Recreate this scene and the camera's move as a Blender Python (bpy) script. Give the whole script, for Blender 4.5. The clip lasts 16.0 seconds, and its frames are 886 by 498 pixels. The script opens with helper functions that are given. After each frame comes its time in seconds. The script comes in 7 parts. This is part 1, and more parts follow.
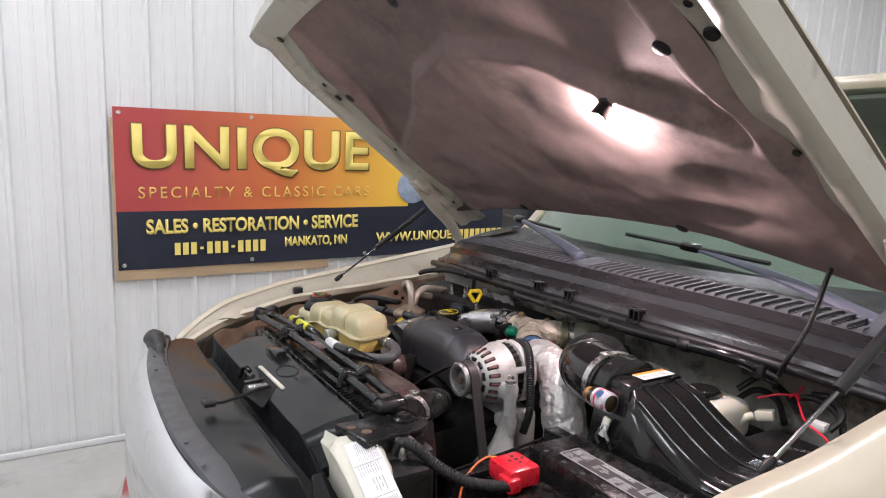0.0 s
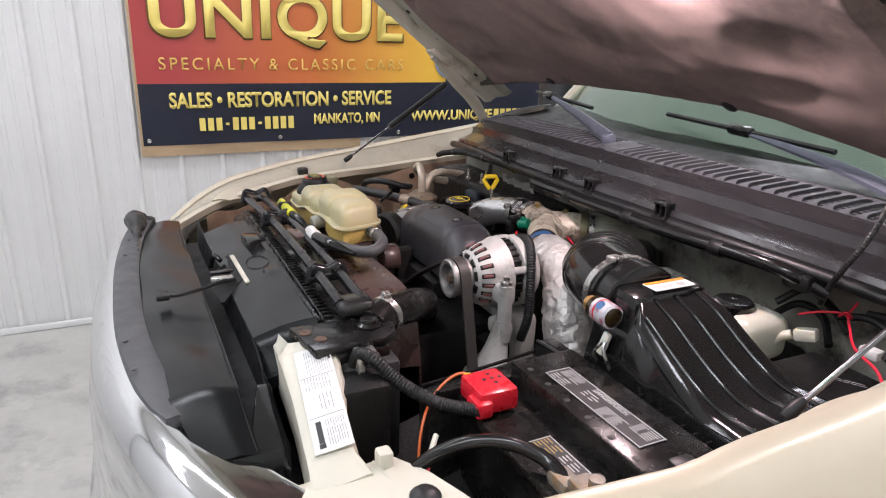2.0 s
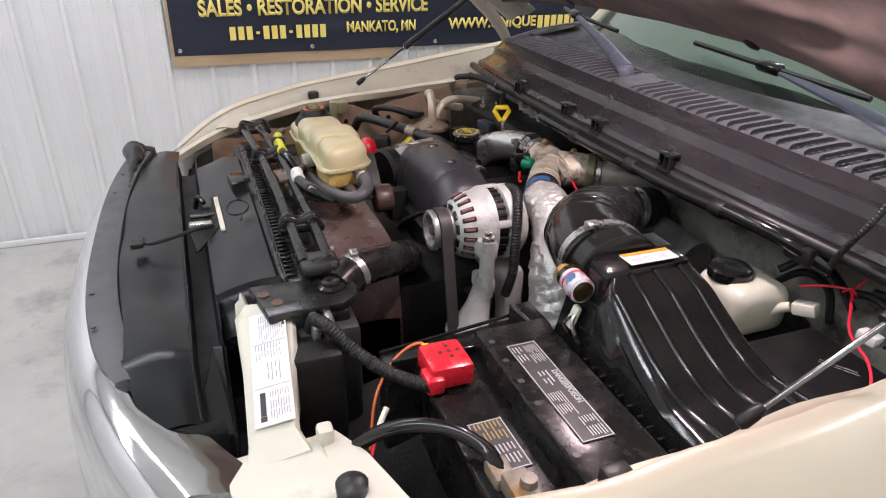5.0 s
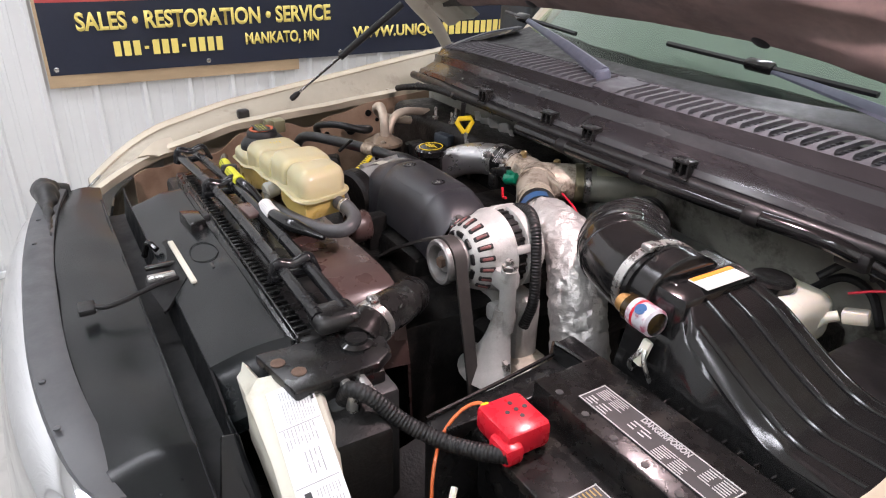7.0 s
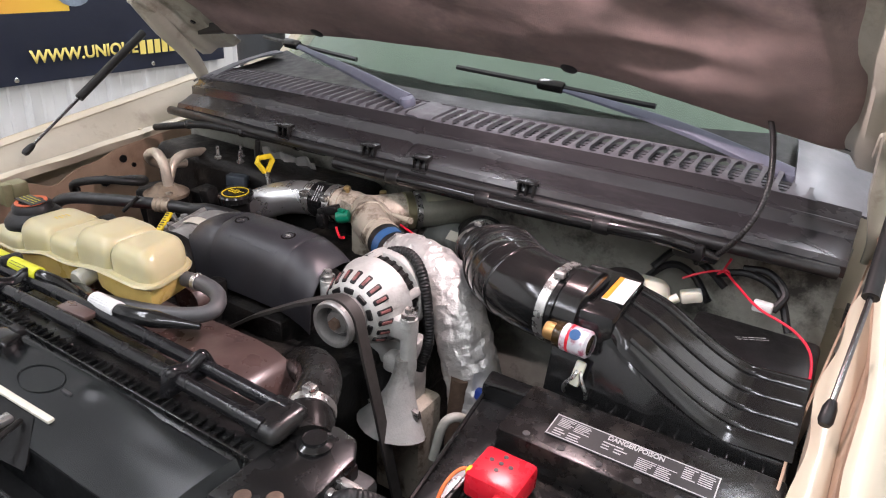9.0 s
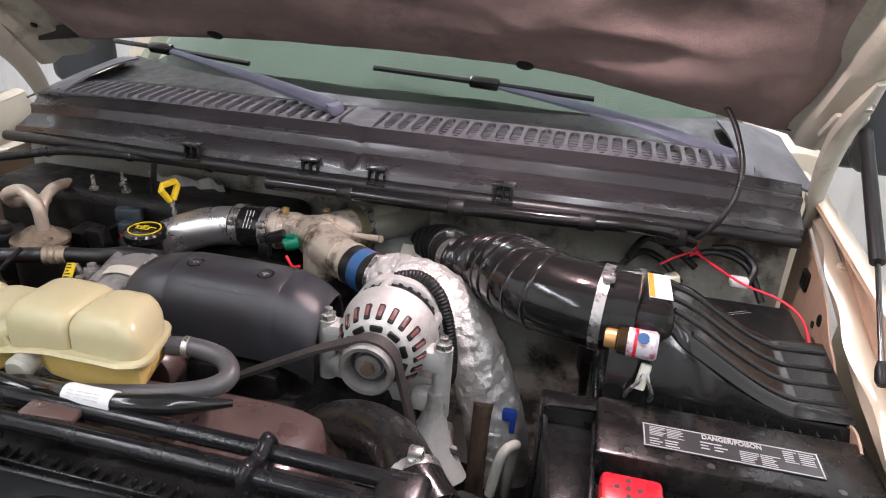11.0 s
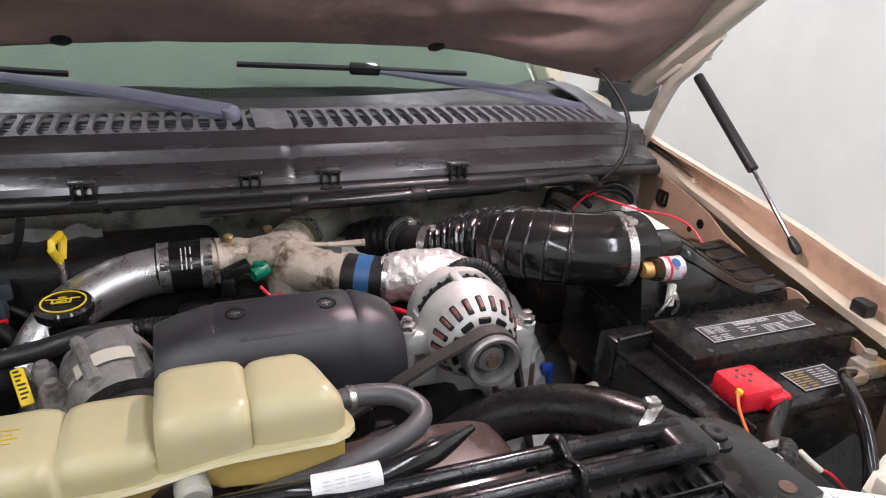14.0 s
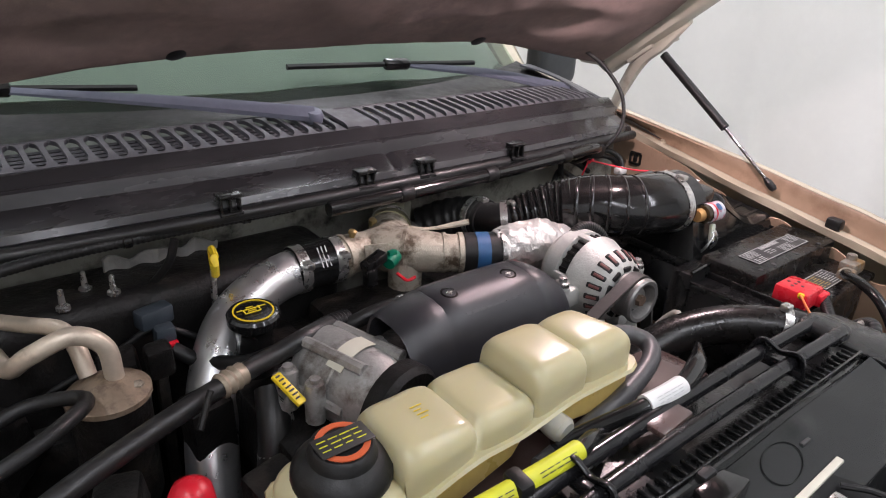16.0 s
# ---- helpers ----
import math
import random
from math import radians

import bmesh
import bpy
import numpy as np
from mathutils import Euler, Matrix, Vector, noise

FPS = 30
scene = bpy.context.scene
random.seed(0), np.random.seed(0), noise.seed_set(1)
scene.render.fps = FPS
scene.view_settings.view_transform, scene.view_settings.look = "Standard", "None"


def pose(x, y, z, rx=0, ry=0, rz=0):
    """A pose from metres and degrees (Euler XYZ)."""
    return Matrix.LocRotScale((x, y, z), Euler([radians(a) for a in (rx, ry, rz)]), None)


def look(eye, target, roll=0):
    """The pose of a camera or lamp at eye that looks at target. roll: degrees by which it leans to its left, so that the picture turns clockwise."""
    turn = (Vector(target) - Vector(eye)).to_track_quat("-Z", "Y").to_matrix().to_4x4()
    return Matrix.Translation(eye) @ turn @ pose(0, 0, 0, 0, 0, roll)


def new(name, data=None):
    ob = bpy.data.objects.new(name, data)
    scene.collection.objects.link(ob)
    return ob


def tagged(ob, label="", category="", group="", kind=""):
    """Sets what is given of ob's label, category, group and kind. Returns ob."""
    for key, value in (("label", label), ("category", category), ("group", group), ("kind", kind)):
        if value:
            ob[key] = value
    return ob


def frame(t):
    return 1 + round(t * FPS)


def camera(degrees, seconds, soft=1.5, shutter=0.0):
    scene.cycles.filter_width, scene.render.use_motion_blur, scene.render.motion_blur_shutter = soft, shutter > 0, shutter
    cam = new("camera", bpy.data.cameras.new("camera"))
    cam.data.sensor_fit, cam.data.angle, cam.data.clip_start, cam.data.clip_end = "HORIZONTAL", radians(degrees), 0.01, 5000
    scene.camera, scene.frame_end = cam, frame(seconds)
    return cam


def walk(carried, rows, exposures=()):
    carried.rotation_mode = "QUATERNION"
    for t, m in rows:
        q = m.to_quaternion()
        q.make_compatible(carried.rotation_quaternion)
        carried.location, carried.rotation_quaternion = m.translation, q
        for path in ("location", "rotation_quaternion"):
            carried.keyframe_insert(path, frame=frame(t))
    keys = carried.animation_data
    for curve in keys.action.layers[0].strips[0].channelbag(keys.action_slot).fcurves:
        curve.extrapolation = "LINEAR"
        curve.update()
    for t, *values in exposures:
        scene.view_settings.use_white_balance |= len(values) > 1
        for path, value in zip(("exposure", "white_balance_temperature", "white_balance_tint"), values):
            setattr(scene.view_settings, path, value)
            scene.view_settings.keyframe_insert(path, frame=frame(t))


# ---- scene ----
cam = camera(67.1, 16.0, 1.1)
PATH = [
    (0, (1.329, -0.165, 1.718), (-0.383, 0.831, 1.441), 1.3),
    (0.5, (1.38, -0.103, 1.711), (-0.325, 0.903, 1.428), 1.5),
    (1, (1.381, -0.064, 1.692), (-0.333, 0.908, 1.349), 1.7),
    (1.5, (1.317, -0.017, 1.68), (-0.403, 0.871, 1.179), 1.7),
    (2, (1.213, 0.041, 1.687), (-0.5, 0.863, 1.064), 1.7),
    (2.5, (1.165, 0.114, 1.695), (-0.533, 0.891, 0.978), 1.7),
    (3, (1.167, 0.171, 1.7), (-0.527, 0.9, 0.925), 1.7),
    (3.5, (1.173, 0.225, 1.693), (-0.523, 0.904, 0.879), 1.5),
    (4, (1.176, 0.251, 1.699), (-0.507, 0.901, 0.836), 1.3),
    (4.5, (1.198, 0.219, 1.728), (-0.479, 0.852, 0.841), 1.2),
    (4.7, (1.195, 0.209, 1.75), (-0.48, 0.838, 0.857), 1.2),
    (6.8, (0.999, 0.084, 1.72), (-0.573, 0.963, 0.85), 1.4),
    (7, (0.971, 0.077, 1.718), (-0.571, 1.011, 0.853), 1.4),
    (7.5, (0.909, 0.045, 1.73), (-0.532, 1.133, 0.871), 1.6),
    (8, (0.85, -0.005, 1.75), (-0.42, 1.286, 0.901), 2.2),
    (8.5, (0.793, -0.04, 1.752), (-0.306, 1.411, 0.924), 2.8),
    (8.7, (0.775, -0.054, 1.754), (-0.26, 1.444, 0.928), 2.8),
    (10.8, (0.427, -0.127, 1.74), (-0.042, 1.641, 0.931), 3.8),
    (11, (0.409, -0.115, 1.731), (0.023, 1.675, 0.927), 3.7),
    (11.5, (0.353, -0.078, 1.732), (0.164, 1.746, 0.935), 3.8),
    (12, (0.235, -0.053, 1.732), (0.242, 1.788, 0.951), 3.8),
    (12.5, (0.123, -0.037, 1.731), (0.396, 1.788, 0.96), 3.7),
    (13, (0.041, -0.06, 1.715), (0.527, 1.725, 0.953), 3.7),
    (13.5, (-0.059, -0.112, 1.708), (0.532, 1.634, 0.932), 3.6),
    (14, (-0.154, -0.082, 1.711), (0.525, 1.62, 0.912), 3.6),
    (14.5, (-0.284, -0.03, 1.727), (0.524, 1.605, 0.906), 3.3),
    (15, (-0.409, -0.019, 1.72), (0.581, 1.515, 0.903), 3.2),
    (15.5, (-0.541, -0.019, 1.717), (0.54, 1.446, 0.89), 3.3),
    (16, (-0.641, 0.046, 1.734), (0.515, 1.452, 0.906), 3.3),
]
walk(cam, [(t, look(eye, target, roll)) for t, eye, target, roll in PATH],
     ((0.0, -0.27), (1.0, -0.29), (2.0, -0.23), (3.0, -0.16), (4.5, -0.26), (7.0, 0.0), (8.5, 0.06), (11.0, 0.0), (12.0, 0.12), (12.5, 0.20), (13.0, 0.06), (13.5, -0.1), (14.0, -0.12), (14.5, -0.09), (15.0, -0.16), (15.5, -0.27), (16.0, -0.30)))

# --------------------------------------------- plane of the open bonnet
A37 = radians(37.0)
HD, HN = Vector((0, -math.cos(A37), math.sin(A37))), Vector((0, -math.sin(A37), -math.cos(A37)))
HO = Vector((0.0, 1.15, 1.475))


def hood_at(x, s, n=0.0):
    """x across, s from the hinge towards the front edge, n below the underside, over a gentle crown."""
    return HO + Vector((x, 0, 0)) + HD * s + HN * (n - 0.055 * (1 - min(1, (x / 0.8) ** 2)))


# ------------------------------------------------------------------ light
W = bpy.data.worlds.new("room_air")
W.use_nodes = True
W.node_tree.nodes["Background"].inputs[0].default_value = (0.9, 0.95, 1.0, 1)
W.node_tree.nodes["Background"].inputs[1].default_value = 0.015
scene.world = W


def area(name, m, sx, sy, watts, col):
    li = bpy.data.lights.new(name, "AREA")
    li.shape, li.size, li.size_y, li.energy, li.color = "RECTANGLE", sx, sy, watts, col
    ob = new(name, li)
    ob.matrix_world = m
    return ob


CEIL = 4.0
# the last pair, at y 6.0, is added unseen to brighten the north wall
TUBES = [(-1.5, -3.0), (1.3, -3.0), (-1.6, -0.6), (1.2, -0.6), (-1.5, 3.3), (1.5, 3.3), (-1.2, 6.0), (1.4, 6.0)]
for tx, ty in TUBES:
    area("ceiling_tube_light", look((tx, ty, CEIL - 0.13), (tx, ty, 0)), 0.25, 2.2, 44 if ty < 0 else 58 if ty < 5 else 18, (0.84, 0.855, 0.965))
bulb = bpy.data.lights.new("hood_bulb_light", "POINT")
bulb.energy, bulb.color, bulb.shadow_soft_size = 17.0, (1.0, 0.79, 0.84), 0.007
new("hood_bulb_light", bulb).location = hood_at(0.366, 0.512, 0.030)

# -------------------------------------------------------------- materials
MATS = {}


def mat(name, col, rough=0.5, metal=0.0, var=0.18, scale=14.0, bump=0.08, bscale=160.0, coat=0.0, dirt=None, dirt_amt=0.5,
        dscale=9.0, trans=0.0, sss=0.0, emit=0.0, rand=0.0, rvar=0.12, stretch=(1, 1, 1), spec=0.5):
    """A procedural surface: colour mottled at two scales, dirt patches of a second colour, uneven gloss and fine relief."""
    if name in MATS:
        return MATS[name]
    m = bpy.data.materials.new(name)
    m.use_nodes = True
    nt, n = m.node_tree, m.node_tree.nodes
    b = n["Principled BSDF"]
    ln = nt.links.new
    tc = n.new("ShaderNodeTexCoord")
    mp = n.new("ShaderNodeMapping")
    mp.inputs["Scale"].default_value = stretch
    ln(tc.outputs["Object"], mp.inputs["Vector"])

    def noise_tex(sc, detail=4.0, rg=0.6):
        t = n.new("ShaderNodeTexNoise")
        t.inputs["Scale"].default_value, t.inputs["Detail"].default_value, t.inputs["Roughness"].default_value = sc, detail, rg
        ln(mp.outputs[0], t.inputs["Vector"])
        return t.outputs["Fac"]

    def ramp(src, a, z, lo=0.0, hi=1.0):
        r = n.new("ShaderNodeMapRange")
        r.inputs[1].default_value, r.inputs[2].default_value, r.inputs[3].default_value, r.inputs[4].default_value = a, z, lo, hi
        ln(src, r.inputs[0])
        return r.outputs[0]

    def mixc(fac, a, c, mode="MIX"):
        x = n.new("ShaderNodeMix")
        x.data_type, x.blend_type = "RGBA", mode
        for sock, val in ((x.inputs["Factor"], fac), (x.inputs["A"], a), (x.inputs["B"], c)):
            if hasattr(val, "is_output"):
                ln(val, sock)
            else:
                sock.default_value = val
        return x.outputs["Result"]

    big, fine = noise_tex(scale), noise_tex(scale * 9, 6)
    c4 = (*col, 1)
    dark, light = [(*[max(0, min(1, v * k)) for v in col], 1) for k in (1 - var, 1 + var)]
    out = mixc(ramp(big, 0.3, 0.7), dark, light)
    out = mixc(ramp(fine, 0.35, 0.7, 0, 0.55), out, dark)
    if rand:
        oi = n.new("ShaderNodeObjectInfo")
        out = mixc(ramp(oi.outputs["Random"], 0, 1, 0, rand), out, (*[v * 0.45 for v in col], 1))
    if dirt:
        d = noise_tex(dscale, 8, 0.68)
        out = mixc(ramp(d, 0.62 - 0.3 * dirt_amt, 0.72 - 0.2 * dirt_amt), out, (*dirt, 1))
    ln(out, b.inputs["Base Color"])
    ln(ramp(noise_tex(scale * 2.3, 5), 0.3, 0.7, max(0.03, rough - rvar), min(1, rough + rvar)), b.inputs["Roughness"])
    b.inputs["Metallic"].default_value = metal
    b.inputs["Specular IOR Level"].default_value = spec
    b.inputs["Coat Weight"].default_value = coat
    b.inputs["Coat Roughness"].default_value = 0.06
    b.inputs["Transmission Weight"].default_value = trans
    b.inputs["Subsurface Weight"].default_value = sss
    b.inputs["Subsurface Radius"].default_value = (0.02, 0.015, 0.008)
    if emit:
        b.inputs["Emission Color"].default_value, b.inputs["Emission Strength"].default_value = c4, emit
    if bump:
        bp = n.new("ShaderNodeBump")
        bp.inputs["Strength"].default_value, bp.inputs["Distance"].default_value = bump, 0.004
        ln(noise_tex(bscale, 5), bp.inputs["Height"])
        ln(bp.outputs[0], b.inputs["Normal"])
    MATS[name] = m
    return m


WHITE_STEEL = mat("white_steel_siding", (0.72, 0.72, 0.71), 0.42, var=0.04, scale=1.5, bump=0.03, bscale=30)
CONCRETE = mat("concrete_floor", (0.46, 0.45, 0.42), 0.5, var=0.14, scale=1.6, bump=0.15, bscale=60, dirt=(0.3, 0.29, 0.27), dirt_amt=0.35, dscale=2.2)
CEILING = mat("white_ceiling_panel", (0.78, 0.78, 0.77), 0.6, var=0.03, scale=2, bump=0.02)
CLOTH = mat("white_drape_cloth", (0.90, 0.89, 0.86), 0.85, var=0.03, scale=3, bump=0.1, bscale=500)
PLYWOOD = mat("plywood", (0.5, 0.36, 0.22), 0.7, var=0.15, scale=6, bump=0.1, stretch=(1, 0.2, 1))
PAINT = mat("champagne_paint", (0.56, 0.49, 0.37), 0.32, 0.15, var=0.04, scale=3, bump=0.0, coat=0.7, rvar=0.05)
# the truck's paint again, its shaded tan look put into the colour
PAINT_SHADE = mat("shade_tinted_inner_paint", (0.40, 0.275, 0.19), 0.45, 0.0, var=0.10, scale=8, bump=0.05, dirt=(0.28, 0.18, 0.12), dirt_amt=0.3, dscale=7)
# same paint toned for the light on the passenger side, plus random dirt
PAINT_SIDE = mat("side_light_champagne_paint", (0.43, 0.385, 0.30), 0.42, 0.1, var=0.08, scale=6, bump=0.03, dirt=(0.30, 0.26, 0.20), dirt_amt=0.25, dscale=8)
# champagne paint of the bonnet frame, its shade put in as olive grey
PAINT_RAIL = mat("shaded_champagne_frame_paint", (0.40, 0.385, 0.315), 0.4, 0.1, var=0.08, scale=6, bump=0.03, coat=0.3, dirt=(0.24, 0.22, 0.17), dirt_amt=0.22, dscale=8)
PALE_CARD = mat("pale_screen_band_card", (0.27, 0.28, 0.262), 0.7, var=0.06, scale=4, bump=0.03)
CHROME = mat("chrome_plate", (0.78, 0.79, 0.8), 0.07, 1.0, var=0.03, bump=0.0, rvar=0.03)
GREY_LIP = mat("grey_plastic_lip", (0.065, 0.068, 0.072), 0.45, var=0.1, scale=12)
BLACK = mat("black_plastic", (0.009, 0.009, 0.009), 0.28, var=0.3, scale=10, bump=0.06, dirt=(0.022, 0.021, 0.02), dirt_amt=0.25)
GLOSS = mat("glossy_black_plastic", (0.012, 0.012, 0.012), 0.13, var=0.25, scale=10, bump=0.03, rvar=0.07)
MATTE = mat("matt_black_plastic", (0.011, 0.011, 0.011), 0.45, var=0.3, scale=14, bump=0.12, spec=0.35)
DARKBAY = mat("grimy_black_metal", (0.010, 0.0095, 0.009), 0.45, 0.2, var=0.5, scale=22, bump=0.4, dirt=(0.03, 0.025, 0.02), dirt_amt=0.3, spec=0.3)
SHIELD = mat("satin_black_shield", (0.0075, 0.009, 0.0095), 0.24, var=0.15, scale=5, bump=0.0, rvar=0.03, spec=0.29)
COVER = mat("charcoal_moulded_plastic", (0.026, 0.026, 0.03), 0.34, var=0.12, scale=20, bump=0.15, bscale=900, spec=0.6, rvar=0.03)
COWLM = mat("faded_black_cowl_plastic", (0.028, 0.027, 0.029), 0.26, var=0.2, scale=6, bump=0.05, stretch=(0.3, 1, 1), dirt=(0.044, 0.042, 0.044), dirt_amt=0.22, spec=0.62)
WIPER = mat("faded_blue_grey_wiper_arm", (0.13, 0.14, 0.185), 0.5, 0.1, var=0.12, scale=20)
RUBBER = mat("black_rubber", (0.012, 0.012, 0.012), 0.4, var=0.25, scale=30, bump=0.1)
BELT = mat("grey_brown_rubber_belt", (0.038, 0.034, 0.031), 0.55, var=0.2, scale=30)
ALU = mat("brushed_aluminium", (0.66, 0.66, 0.66), 0.33, 0.9, var=0.08, scale=12, bump=0.05)
CAST = mat("cast_aluminium", (0.50, 0.50, 0.475), 0.5, 0.35, var=0.14, scale=26, bump=0.3, bscale=300, dirt=(0.25, 0.23, 0.2), dirt_amt=0.25)
CASTDIRT = mat("stained_cast_aluminium", (0.52, 0.47, 0.38), 0.5, 0.35, var=0.18, scale=20, bump=0.3, bscale=200, dirt=(0.10, 0.07, 0.045), dirt_amt=0.5, dscale=20)
FOIL = mat("crinkled_foil_wrap", (0.60, 0.585, 0.56), 0.36, 0.55, var=0.1, scale=26, bump=1.0, bscale=70, rvar=0.08)
RODSTEEL = mat("polished_strut_rod", (0.20, 0.20, 0.205), 0.16, 1.0, var=0.05, scale=30, bump=0.0, rvar=0.03)
STEEL = mat("zinc_steel", (0.55, 0.54, 0.52), 0.3, 0.9, var=0.15, scale=40, bump=0.05)
RUST = mat("rusty_steel", (0.13, 0.085, 0.06), 0.7, 0.3, var=0.3, scale=40, bump=0.3)
BRONZE = mat("brown_glossy_shroud", (0.085, 0.052, 0.046), 0.3, 0.0, var=0.3, scale=8, bump=0.04, dirt=(0.11, 0.075, 0.065), dirt_amt=0.3, spec=0.7)
DEGAS = mat("yellowed_translucent_plastic", (0.50, 0.452, 0.272), 0.3, var=0.05, scale=5, bump=0.0, sss=0.45, rvar=0.02)
MILKY = mat("milky_plastic", (0.72, 0.71, 0.6), 0.35, var=0.06, scale=12, sss=0.3)
IVORY = mat("ivory_moulded_plastic", (0.62, 0.60, 0.50), 0.42, var=0.06, scale=9, bump=0.04, dirt=(0.45, 0.42, 0.33), dirt_amt=0.2)
RED = mat("red_plastic", (0.62, 0.015, 0.03), 0.3, var=0.1, scale=20, bump=0.03)
YELLOW = mat("yellow_plastic", (0.75, 0.55, 0.02), 0.4, var=0.08, scale=30)
LIME = mat("lime_yellow_label", (0.62, 0.63, 0.03), 0.45, var=0.05, scale=30, bump=0.0)
LABEL = mat("white_label", (0.72, 0.72, 0.71), 0.4, var=0.04, scale=30, bump=0.0)
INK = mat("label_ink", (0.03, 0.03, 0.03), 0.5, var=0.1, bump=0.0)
INKW = mat("pale_print", (0.5, 0.5, 0.5), 0.5, var=0.15, scale=80, bump=0.0)
ORANGE = mat("orange_print", (0.75, 0.28, 0.03), 0.45, var=0.08, bump=0.0)
REDINK = mat("orange_red_print", (0.55, 0.11, 0.04), 0.45, var=0.08, bump=0.0)
BLUE = mat("blue_band", (0.028, 0.095, 0.23), 0.35, var=0.12, bump=0.02)
GREEN = mat("green_plastic", (0.0, 0.15, 0.08), 0.35, var=0.1)
LINER = mat("dark_brown_hood_insulation", (0.215, 0.155, 0.14), 0.88, var=0.22, scale=7, bump=0.35, bscale=420, dirt=(0.105, 0.078, 0.070), dirt_amt=0.24, dscale=3.2)
BATT = mat("brown_black_battery_lid", (0.011, 0.0102, 0.0098), 0.26, var=0.35, scale=16, bump=0.06, dirt=(0.030, 0.026, 0.022), dirt_amt=0.3, dscale=18, spec=0.32)
REDWIRE = mat("red_wire_insulation", (0.7, 0.02, 0.05), 0.4, var=0.05, bump=0.0)
ORWIRE = mat("orange_wire_insulation", (0.8, 0.18, 0.05), 0.4, var=0.05, bump=0.0)
INTERIOR = mat("dark_cab_trim", (0.03, 0.032, 0.03), 0.7, var=0.2)
GREYTRIM = mat("grey_cab_cloth", (0.20, 0.21, 0.19), 0.8, var=0.15)
TYRE = mat("tyre_rubber", (0.02, 0.02, 0.02), 0.7, var=0.2)
TUBE = mat("lit_ceiling_diffuser", (1.0, 0.98, 0.95), 0.5, var=0.0, bump=0.0, emit=6.0)
GLOW = mat("lit_bulb_glass", (1.0, 0.82, 0.74), 0.3, var=0.0, bump=0.0, emit=120.0)
LENS = mat("clear_headlamp_lens", (0.9, 0.92, 0.95), 0.08, var=0.0, bump=0.0, trans=0.85)


def glass_mat():
    m = bpy.data.materials.new("green_tinted_glass")
    m.use_nodes = True
    nt, n = m.node_tree, m.node_tree.nodes
    n.remove(n["Principled BSDF"])
    tr, gl, mx, fr, pw, ad = (n.new("ShaderNode" + k) for k in ("BsdfTransparent", "BsdfGlossy", "MixShader", "LayerWeight", "Math", "Math"))
    tr.inputs[0].default_value = (0.80, 0.88, 0.82, 1)
    gl.inputs["Roughness"].default_value = 0.02
    pw.operation, pw.inputs[1].default_value = "POWER", 4.5
    ad.operation, ad.inputs[1].default_value, ad.inputs[2].default_value = "MULTIPLY_ADD", 0.7, 0.03
    nt.links.new(fr.outputs["Facing"], pw.inputs[0])
    nt.links.new(pw.outputs[0], ad.inputs[0])
    nt.links.new(ad.outputs[0], mx.inputs[0])
    nt.links.new(tr.outputs[0], mx.inputs[1])
    nt.links.new(gl.outputs[0], mx.inputs[2])
    nt.links.new(mx.outputs[0], n["Material Output"].inputs[0])
    return m


GLASS = glass_mat()

# ---------------------------------------------------------------- helpers
ORG = {}


def thing(name, at, label, category, group="", kind=""):
    """An empty at the base of a thing; its parts hang under it."""
    ob = new(name)
    ob.empty_display_size = 0.05
    ob.location = at
    ORG[ob.name] = Vector(at)
    return tagged(ob, label, category, group, kind)


def part(name, bm, material, parent=None, label="", smooth=True, angle=40):
    """One mesh object, built in world places, under a thing or a part (or on its own)."""
    me = bpy.data.meshes.new(name)
    org = ORG[parent.name] if parent else Vector((0, 0, 0))
    bmesh.ops.recalc_face_normals(bm, faces=bm.faces)
    if smooth:
        lim = radians(angle)
        for f in bm.faces:
            f.smooth = True
        for e in bm.edges:
            if len(e.link_faces) == 2 and e.calc_face_angle(0) > lim:
                e.smooth = False
    for v in bm.verts:
        v.co -= org
    bm.to_mesh(me)
    bm.free()
    for mm in material if isinstance(material, (list, tuple)) else (material,):
        me.materials.append(mm)
    ob = new(name, me)
    if parent:
        ob.parent = parent
        ORG[ob.name] = org
    else:
        ORG[ob.name] = Vector((0, 0, 0))
    if label:
        tagged(ob, label)
    return ob


def solo(name, bm, material, label, category, group="", kind="", **kw):
    return tagged(part(name, bm, material, None, **kw), label, category, group, kind)


def B():
    return bmesh.new()


def box(bm, c, s, bev=0.004, m=None, seg=2, mi=0):
    """A box with rounded edges; m turns it about its centre."""
    g = bmesh.ops.create_cube(bm, size=1.0)
    vs = g["verts"]
    for v in vs:
        v.co = Vector((v.co.x * s[0], v.co.y * s[1], v.co.z * s[2]))
    fs = {f for v in vs for f in v.link_faces}
    if bev:
        es = {e for f in fs for e in f.edges}
        r = bmesh.ops.bevel(bm, geom=list(es), offset=min(bev, 0.45 * min(s)), segments=seg, affect="EDGES", profile=0.5)
        vs = list({v for v in r["verts"]} | {v for v in vs if v.is_valid})
    mm = Matrix.Translation(c) @ (m.to_4x4() if m else Matrix())
    seen = set()
    stack = [v for v in vs if v.is_valid]
    while stack:
        v = stack.pop()
        if v in seen:
            continue
        seen.add(v)
        stack += [e.other_vert(v) for e in v.link_edges]
    for v in seen:
        v.co = mm @ v.co
    if mi:
        for f in {f for v in seen for f in v.link_faces}:
            f.material_index = mi
    return bm


